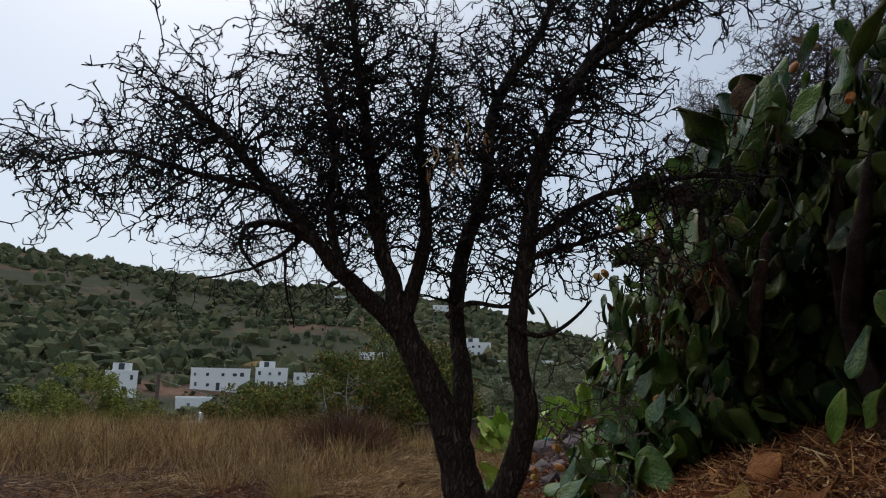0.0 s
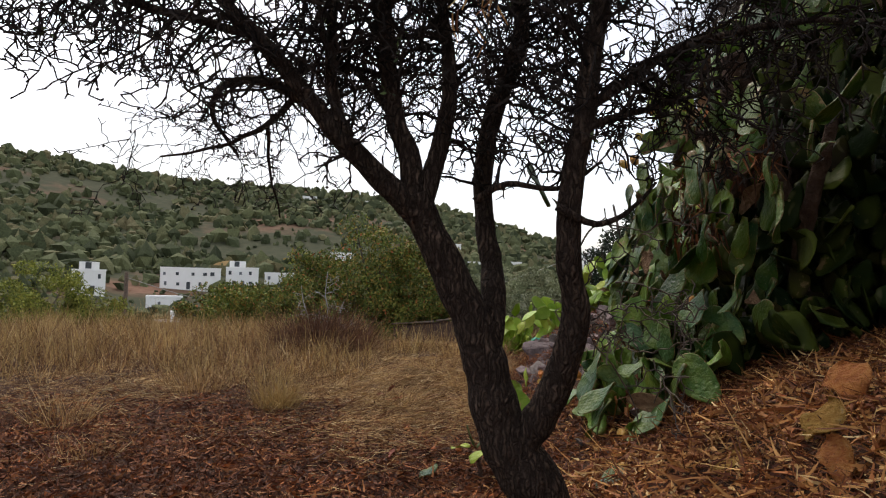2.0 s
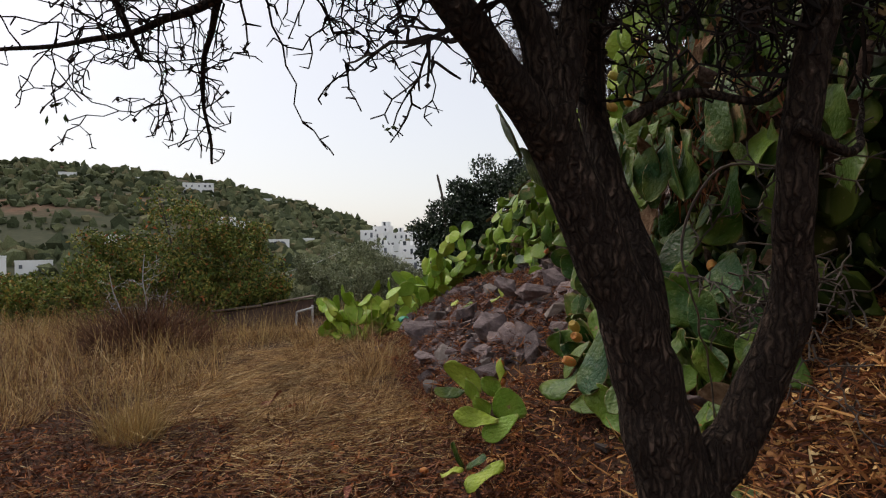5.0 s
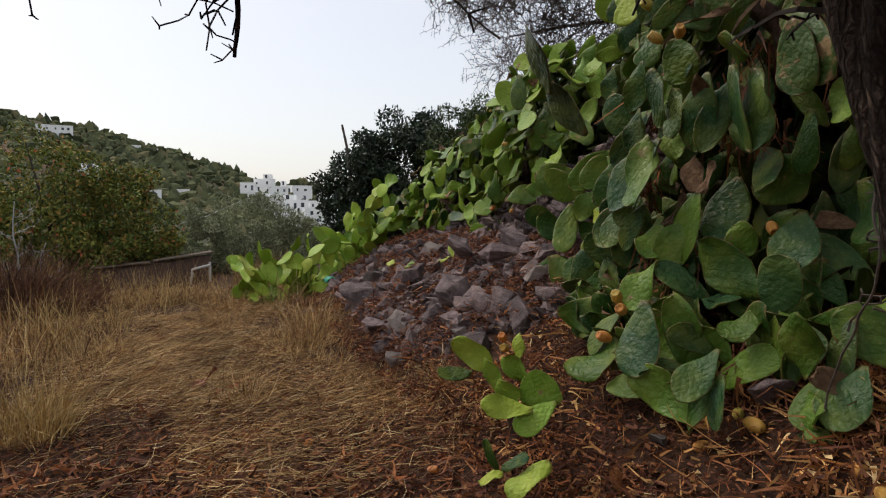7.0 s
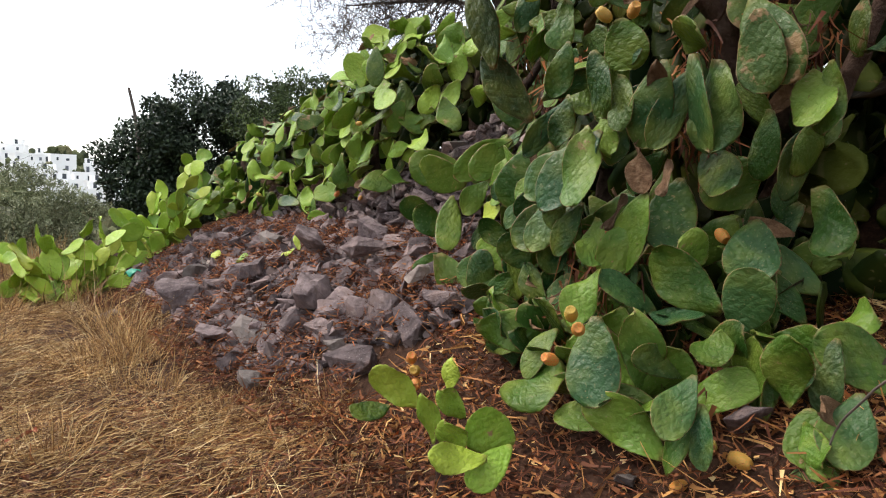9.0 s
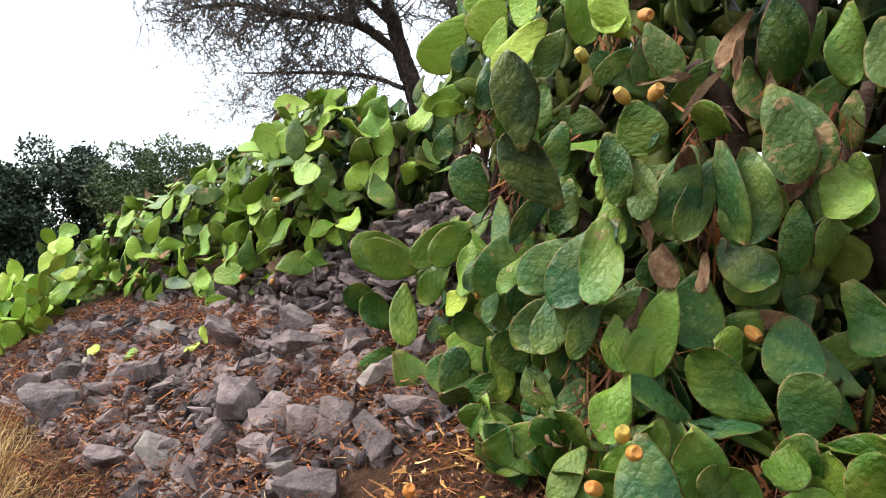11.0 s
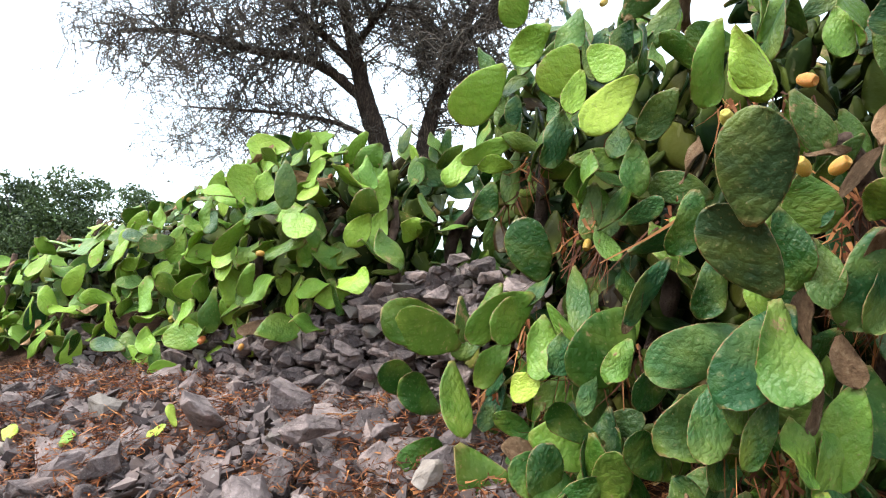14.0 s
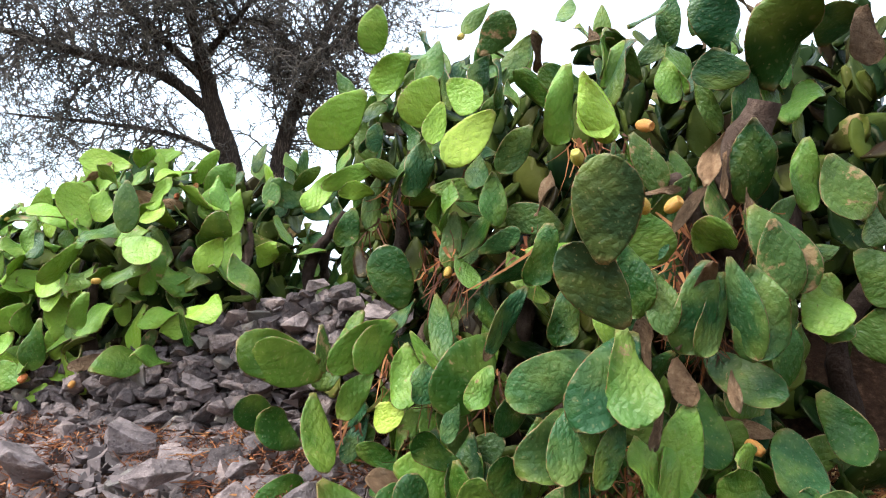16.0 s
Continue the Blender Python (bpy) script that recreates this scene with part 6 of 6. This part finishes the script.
def flat_dirs(n, lift=0.14, along=None, spreadv=3.2):
    a = rng.uniform(-spreadv, spreadv, n) + (along if along is not None else 0)
    return np.stack((np.sin(a), np.cos(a), rng.normal(0.03, lift, n)), 1)


def ease(v, lo, span):
    return max(0.0, min(1.0, (v - lo) / span))


def straw_keep(x, y):
    if x > bank_edge(y) + 0.25:
        return 0.0
    return (0.06 + 0.94 * max(0.0, min(1.0, patch(x, y, 0.7, 1) * 2.2 - 0.7))) * max(0.16, min(1.0, (y - 5.4) / 1.6)) * ease(x, -5.5, 2.0) * (1.6 if x > -0.9 and y > 6.6 else 0.3 if x < -0.9 and y < 7.6 else 1.0 if x > -1.6 else 0.6)


g = scatter(72000, (-5.5, 2.2), (1.0, 14.5), straw_keep)
g[:, 2] += rng.uniform(0.012, 0.06, len(g))
blades("straw", "flattened straw matted over the path", g, flat_dirs(len(g), 0.14, 1.45, 1.0), rng.uniform(0.05, 0.26, len(g)), rng.uniform(0.0018, 0.0045, len(g)), M_STRAW, rng, 0.3)
g = scatter(15000, (-4.0, 2.0), (2.0, 12.0), lambda x, y: straw_keep(x, y) * 0.9)
g[:, 2] += rng.uniform(0.0, 0.05, len(g))
blades("dark_straw", "brown broken stalks lying on the ground", g, flat_dirs(len(g), 0.2), rng.uniform(0.05, 0.2, len(g)), rng.uniform(0.002, 0.006, len(g)), M_STRAW_DARK, rng, 0.4)


def leaf_keep(x, y):
    near = max(0.08, min(1.0, (8.4 - y) / 2.6)) * ease(x, -5.2, 1.9) * ease(y, 0.2, 1.3)
    return near * (0.35 + 0.65 * patch(x, y, 1.6, 4)) if x < bank_edge(y) + 0.3 else 0.0


g = scatter(66000, (-5.2, 1.2), (0.2, 9.0), leaf_keep)
g[:, 2] += rng.uniform(0.0, 0.03, len(g))
blades("fallen_leaves", "small reddish brown fallen leaves on the earth", g, flat_dirs(len(g), 0.25), rng.uniform(0.02, 0.075, len(g)), rng.uniform(0.008, 0.026, len(g)), M_LITTER, rng, 0.5)


def bank_keep(x, y):
    d = x - bank_edge(y)
    return 1.0 if -0.15 < d < 2.2 and (y < 6.6 or patch(x, y, 2.2, 6) > 0.42) else 0.0


g = scatter(19500, (0.2, 3.0), (0.4, 6.9), lambda x, y: bank_keep(x, y) * ease(y, 0.4, 1.5) * (1.0 if y < 4.5 else 0.35))
g[:, 2] += rng.uniform(0.0, 0.04, len(g))
blades("dry_leaves", "curled pale brown strips of dry leaf on the bank", g, flat_dirs(len(g), 0.35), rng.uniform(0.025, 0.095, len(g)), rng.uniform(0.007, 0.024, len(g)), M_LITTER_PALE, rng, 0.7, segs=3)
g = scatter(36000, (0.2, 3.4), (0.4, 12.0), lambda x, y: bank_keep(x, y) * ease(y, 0.4, 1.5))
g[:, 2] += rng.uniform(0.0, 0.06, len(g)) + 0.08 * (g[:, 1] > 6.6)
blades("litter_brown", "reddish brown litter between stones and stems", g, flat_dirs(len(g), 0.3), rng.uniform(0.02, 0.075, len(g)), rng.uniform(0.004, 0.016, len(g)), M_LITTER, rng, 0.6)


# dry fibres caught in the hedge
q = np.stack((np.zeros(5200), rng.uniform(4.7, 7.0, 5200), rng.uniform(0.5, 2.6, 5200)), 1)
q = q[[patch(p[1], p[2], 2.4, 12) > 0.58 for p in q]]
q[:, 0] = [face_a(p[1], p[2]) for p in q] + rng.uniform(0.06, 0.3, len(q))
fd = rng.normal(size=(len(q), 3)) * 0.45
fd[:, 2] -= 1.0
blades("hanging_litter", "rust-brown dry fibres and leaf litter caught between the cactus pads", q, fd, rng.uniform(0.05, 0.17, len(q)), rng.uniform(0.006, 0.024, len(q)), M_LITTER, rng, 0.6, segs=3)


# ---- grass tufts ----
def tuft(x, y, n, h, r, mat, label, lean=0.45, name="grass_tuft", seed=0):
    z = ground_z(x, y)
    t = thing(name, label, "grass tuft", (x, y, z - 0.01))
    a = rng.uniform(0, 6.28, n)
    q = np.sqrt(rng.uniform(0, 1, n)) * r
    roots = np.stack((x + q * np.cos(a), y + q * np.sin(a), np.full(n, z - 0.01)), 1)
    d = np.stack((np.cos(a) * q / r * lean + rng.normal(0, 0.15, n), np.sin(a) * q / r * lean + rng.normal(0, 0.15, n), np.ones(n)), 1)
    blades("blade_clump", "", roots, d, h * rng.uniform(0.35, 1.0, n), rng.uniform(0.003, 0.008, n), mat, rng, 0.35, (x, y, z - 0.01), t)
    return t


tuft(-1.55, 7.35, 520, 0.50, 0.20, M_STRAW_GOLD, "golden upright tuft of dry grass beside the path", 0.35)
for x, y, n, h, r in ((-0.35, 7.5, 160, 0.30, 0.18), (0.72, 9.2, 420, 0.34, 0.34), (0.45, 8.3, 300, 0.26, 0.3), (0.55, 7.4, 260, 0.2, 0.3), (1.0, 10.2, 300, 0.36, 0.3), (0.9, 6.9, 160, 0.16, 0.22), (0.35, 8.9, 260, 0.32, 0.25), (0.85, 9.6, 240, 0.36, 0.24), (-2.6, 8.2, 300, 0.45, 0.3), (0.4, 11.6, 260, 0.4, 0.3), (-1.2, 9.4, 240, 0.36, 0.28), (-3.2, 6.6, 240, 0.38, 0.26), (0.05, 10.3, 220, 0.3, 0.26), (1.35, 14.2, 200, 0.4, 0.28), (-2.4, 5.4, 120, 0.26, 0.2)):
    tuft(x, y, n, h, r, M_STRAW, "straw-coloured tuft of dry grass", 0.75)

# dark dead bush with a pale dead sapling
dead_bush = thing("dead_bush", "dark brown dried-up bush in the grass", "bush", (-1.85, 12.4, 0.0))
n = 4200
a, q = rng.uniform(0, 6.28, n), np.sqrt(rng.uniform(0, 1, n))
roots = np.stack((-1.85 + q * 0.75 * np.cos(a), 12.4 + q * 0.55 * np.sin(a), rng.uniform(0, 0.45, n) * (1.15 - q)), 1)
dirs = np.stack((np.cos(a) * q * 0.8 + rng.normal(0, 0.35, n), np.sin(a) * q * 0.8 + rng.normal(0, 0.35, n), np.ones(n)), 1)
blades("stalk_tangle", "tangled dark stalks", roots, dirs, rng.uniform(0.2, 0.55, n), rng.uniform(0.006, 0.016, n), M_STRAW_DARK, rng, 0.5, dead_bush.location, dead_bush)
for dx, dy, h in ((-0.3, 0.0, 0.62), (-0.1, -0.12, 0.7), (0.12, 0.05, 0.75), (0.32, -0.05, 0.58)):
    limb(dead_bush, [(-1.85 + dx * 0.5, 12.4 + dy, -0.02), (-1.85 + dx, 12.4 + dy * 1.4, h * 0.6), (-1.85 + dx * 1.5, 12.4 + dy * 1.8, h)], [0.014, 0.010, 0.004], "stem", 6, M_CACTUS_WOOD, 0.1)
sapling = thing("dead_sapling", "pale leafless dead sapling beside a dark bush", "sapling", (-1.95, 12.9, 0.0))
rq = random.Random(15)
for foot, top in (((-1.95, 12.9, 0.0), (-1.93, 12.9, 1.42)), ((-2.15, 12.95, 0.0), (-2.4, 12.9, 1.15)), ((-1.8, 12.9, 0.0), (-1.6, 12.8, 0.9))):
    f, t = Vector(foot), Vector(top)
    limb(sapling, [f, f.lerp(t, 0.4) + Vector((0.03, 0, 0)), f.lerp(t, 0.75) - Vector((0.02, 0, 0)), t], [0.016, 0.012, 0.008, 0.004], "stem", 6, M_WIRE, 0.05)
    ln, bb = [], []
    for i in range(9):
        p = f.lerp(t, 0.3 + 0.07 * i)
        twig_walk(rq, p, Vector((rq.choice((-1, 1)), rq.gauss(0, 0.4), 0.5)), rq.uniform(0.2, 0.4), 0.006, 1, ln, bb, 0.0, lambda w: w.z > 0.1)
    child("twig_tangle", twig_mesh("twig_tangle", ln, M_WIRE, sapling.location), sapling, None, "pale dead twigs", "stuff")


# ---- things lying about ----
def fallen_pad(x, y, tone_mat, length, yaw, label, tilt=0.25, wide=1.0, lift=0.03):
    withered = tone_mat in (M_LEAF_GOLD, M_LEAF_RUST, M_REDLEAF)
    me = pad_mesh("fallen_pad", tone_mat, 0.33, 0.15 if withered else 0.12, 0.35 if withered else 0.25, 0.22 if withered else 0.1, 0.018 if withered else 0.03, int(x * 100 + y * 10))
    z = ground_z(x, y) + lift
    d = Vector((math.sin(yaw), math.cos(yaw), tilt))
    ob = new("fallen_pad", me)
    ob.matrix_world = pad_pose((x, y, z), d, (-0.25, -0.2, 1), length, wide)
    return tagged(ob, label, "cactus pad", "fallen pads")


fallen_pad(1.02, 3.42, M_LEAF_GOLD, 0.16, 1.2, "golden dead cactus pad lying on the litter", 0.3)
fallen_pad(1.34, 3.30, M_LEAF_GOLD, 0.20, 0.9, "grey and golden dead cactus pad on the bank", 0.5, 1.2, 0.05)
fallen_pad(1.62, 3.52, M_LEAF_RUST, 0.25, 0.6, "large rust-coloured dead cactus pad", 0.4, 1.2, 0.06)
fallen_pad(1.42, 3.05, M_LEAF_RUST, 0.36, 1.5, "rust-brown dead cactus pad with a glossy skin", 0.3, 0.9, 0.05)
fallen_pad(1.5, 2.8, M_LEAF_RUST, 0.25, 2.0, "small rust-brown dead pad in the litter", 0.3)
fallen_pad(1.25, 2.95, M_LEAF_RUST, 0.18, 0.2, "curled brown dead pad in the litter", 0.4)
fallen_pad(0.72, 3.98, M_PAD_DARK, 0.20, 1.0, "dull green fallen pad beside the trunk", 0.3)
fallen_pad(-0.12, 5.15, M_PAD_BLUE, 0.17, 0.6, "dark green fallen pad in the litter", 0.15)
fallen_pad(2.0, 10.3, M_PAD_YELLOW, 0.20, 0.7, "yellow-green fallen pad on the stones", 0.3, 0.8, 0.12)
fallen_pad(2.02, 9.1, M_PAD_YELLOW, 0.17, 1.4, "yellow fallen pad on the stones", 0.3, 0.8, 0.12)
fallen_pad(2.15, 9.0, M_PAD_YELLOW, 0.16, 0.2, "yellow fallen pad propped on a stone", 1.2, 0.6, 0.12)
fallen_pad(1.95, 9.75, M_PAD_LIGHT, 0.18, 1.1, "green fallen pad among the stones", 0.3, 0.8, 0.12)
fallen_pad(-0.62, 7.9, M_REDLEAF, 0.26, 0.9, "red-brown dried husk on the path", 0.25, 0.5, 0.03)
fallen_pad(-0.5, 7.75, M_REDLEAF, 0.16, 1.5, "red dried husk on the path", 0.1, 0.4)
fallen_pad(-0.35, 5.55, M_REDLEAF, 0.10, 0.3, "small reddish husk in the straw", 0.2, 0.7)
fallen_pad(0.10, 2.75, M_REDLEAF, 0.14, 1.3, "dull red husk in the litter", 0.1, 0.7)
fallen_pad(0.62, 5.05, M_LEAF_RUST, 0.12, 0.4, "orange dead leaf standing in the litter", 1.0, 0.6)


def fallen_fruit(x, y, size, yaw):
    z = ground_z(x, y)
    ob = new("fallen_fruit", FRUIT)
    ob.matrix_world = pad_pose((x, y, z + size * 0.33), (math.sin(yaw), math.cos(yaw), 0.15), (0, 0, 1), size)
    return tagged(ob, "ripe orange prickly pear fruit fallen on the ground", "fruit", "fallen fruits")


for x, y, s, w in ((1.07, 4.97, 0.08, 0.4), (0.94, 4.95, 0.07, 2.0), (1.12, 4.87, 0.07, 1.0), (1.07, 4.71, 0.085, 0.0), (-0.27, 6.47, 0.06, 1.0), (0.14, 5.84, 0.055, 2.5), (0.88, 4.15, 0.07, 0.6), (0.95, 4.3, 0.06, 1.6),
                   (2.3, 9.2, 0.06, 1.0), (2.45, 9.6, 0.06, 0.3), (2.5, 9.9, 0.06, 2.0), (2.15, 10.4, 0.06, 1.2), (0.75, 4.62, 0.06, 2.2), (1.0, 6.55, 0.055, 0.9)):
    fallen_fruit(x, y, s, w)

# pale branch of dead wood in front of the hedge
dead_branch = thing("dead_branch", "thin pale dead branch arching before the cactus", "branch", (1.1, 4.5, ground_z(1.1, 4.5)))
limb(dead_branch, [(1.1, 4.5, ground_z(1.1, 4.5) - 0.02), (1.02, 4.42, 0.66), (0.66, 4.1, 1.08), (0.60, 4.09, 1.26), (0.63, 4.05, 1.43), (0.69, 3.97, 1.54), (0.76, 3.88, 1.54), (0.9, 3.75, 1.5)], [0.004, 0.004, 0.004, 0.005, 0.005, 0.005, 0.004, 0.002], "stem", 6, M_TWIG_GREY, 0.1)
lnb, bb = [], []
for i in range(16):
    p = Vector((rq.uniform(0.65, 1.2), rq.uniform(3.8, 4.4), rq.uniform(0.75, 1.5)))
    twig_walk(rq, p, Vector((rq.gauss(0, 0.5), -0.7, rq.gauss(0, 0.4))), rq.uniform(0.25, 0.55), 0.005, 1, lnb, bb, 0.02, lambda w: w.x > 0.45 and w.z > 0.4)
child("twig_tangle", twig_mesh("twig_tangle", lnb, M_TWIG_GREY, dead_branch.location), dead_branch, None, "grey dead twigs", "stuff")

# green netting at the foot of the low cactus
net = thing("plastic_net", "scrap of green plastic netting among stones", "netting", (1.85, 11.45, ground_z(1.85, 11.45)))
vv, ff = [], []
for i in range(9):
    for k in range(5):
        vv.append((i * 0.06 - 0.24, k * 0.06 - 0.12, 0.05 + 0.05 * math.sin(i * 1.3) + 0.03 * math.cos(k * 2.1 + i)))
for i in range(8):
    for k in range(4):
        ff.append((i * 5 + k, i * 5 + k + 1, (i + 1) * 5 + k + 1, (i + 1) * 5 + k))
sheet = child("sheet", mesh_raw("sheet", vv, ff, M_GREEN_NET, True), net)
sheet.modifiers.new("thickness", "SOLIDIFY").thickness = 0.006

# ---- low wall with a plank, and the pale pipe frame ----
low_wall = thing("low_wall", "low dark brown earth wall topped by weathered planks", "wall", (0.2, 17.9, -0.45))
bm = bmesh.new()
cols = []
for i in range(19):
    x = -1.15 + i * 0.125
    h = 0.56 + 0.014 * i + 0.03 * noise.noise(Vector((x * 4, 0, 0)))
    cols.append([bm.verts.new((x, yy + 0.03 * noise.noise(Vector((x * 5, yy * 9, zz * 4))), zz * h)) for yy, zz in ((0.0, 0.0), (-0.02, 0.35), (0.0, 0.7), (0.03, 1.0), (0.27, 1.0), (0.3, 0.0))])
for i in range(18):
    for k in range(5):
        bm.faces.new((cols[i][k], cols[i + 1][k], cols[i + 1][k + 1], cols[i][k + 1]))
for cset in (cols[0][::-1], cols[-1]):
    bm.faces.new(cset)
part("wall_body", bm, M_RUST, low_wall, "dark crumbling brown wall", False)
for x0, x1, z0, z1 in ((-1.2, -0.1, 0.60, 0.68), (-0.05, 1.15, 0.70, 0.86)):
    bm = bmesh.new()
    box(bm, x0, -0.06, 0, x1, 0.34, 0.03)
    for v in bm.verts:
        v.co.z += z0 + (z1 - z0) * (v.co.x - x0) / (x1 - x0) + 0.01
    bmesh.ops.bevel(bm, geom=list(bm.edges), offset=0.008, segments=1, affect="EDGES")
    part("plank", bm, M_EDGE, low_wall, "weathered grey-brown plank", False)
frame_pipe = thing("pipe_frame", "bent pale painted pipe standing by the low wall", "pipe", (1.05, 17.55, -0.45))
for pts in ([(0.85, 17.55, -0.5), (0.85, 17.55, 0.03), (0.90, 17.55, 0.10), (1.22, 17.55, 0.18)], [(1.22, 17.55, -0.5), (1.22, 17.56, 0.0), (1.22, 17.56, 0.24)]):
    limb(frame_pipe, pts, [0.026] * len(pts), "pipe", 8, M_PIPE, 0.0)

# wooden pole and cable beyond the shrubs
pole = thing("utility_pole", "weathered wooden pole with cables in the valley", "pole", (-12.9, 29, ground_z(-12.9, 29) - 0.1))
limb(pole, [(-12.9, 29, ground_z(-12.9, 29) - 0.2), (-12.88, 29, 0.0), (-12.86, 29, 1.4)], [0.10, 0.09, 0.08], "post", 8, M_EDGE, 0.05)
for tag, pts in (("cable", [(-12.86, 29, 1.2), (-10.5, 30.5, 0.35), (-8.0, 32, -0.1), (-5.0, 34, -0.2)]),):
    limb(pole, pts, [0.014] * 4, tag, 5, M_WIRE, 0.0)
slack_cable = thing("slack_cable", "thin grey cable hanging over the shrubs", "cable", (2.82, 24.3, 1.4))
limb(slack_cable, [(1.06, 21.5, 0.96), (2.0, 22.9, 1.16), (2.82, 24.3, 1.4), (4.4, 27.6, 1.86), (6.35, 31.7, 2.43)], [0.010] * 5, "cable", 5, M_WIRE, 0.0)
snag = thing("dead_snag", "broken bare dead trunk beside the carob", "tree", (6.3, 21.9, ground_z(6.3, 21.9) - 0.05))
limb(snag, [(6.3, 21.9, ground_z(6.3, 21.9) - 0.1), (6.22, 21.95, 1.6), (6.08, 22.0, 3.2), (5.93, 22.05, 3.95)], [0.10, 0.07, 0.045, 0.03], "trunk", 8, M_TWIG_GREY, 0.15)

# odd stones at the foot of the hedge
for x, y, size, mesh_set, lab in ((0.93, 5.13, 0.14, STONES_PALE, "pale grey stone in the litter under the cactus"), (1.22, 4.78, 0.24, STONES, "rounded dark stone under the cactus pads")):
    ob = new("loose_stone", mesh_set[1])
    ob.matrix_world = stone_pose(Vector((x, y, ground_z(x, y) + size * 0.2)), size, rq, 0.3)
    tagged(ob, lab, "stone")
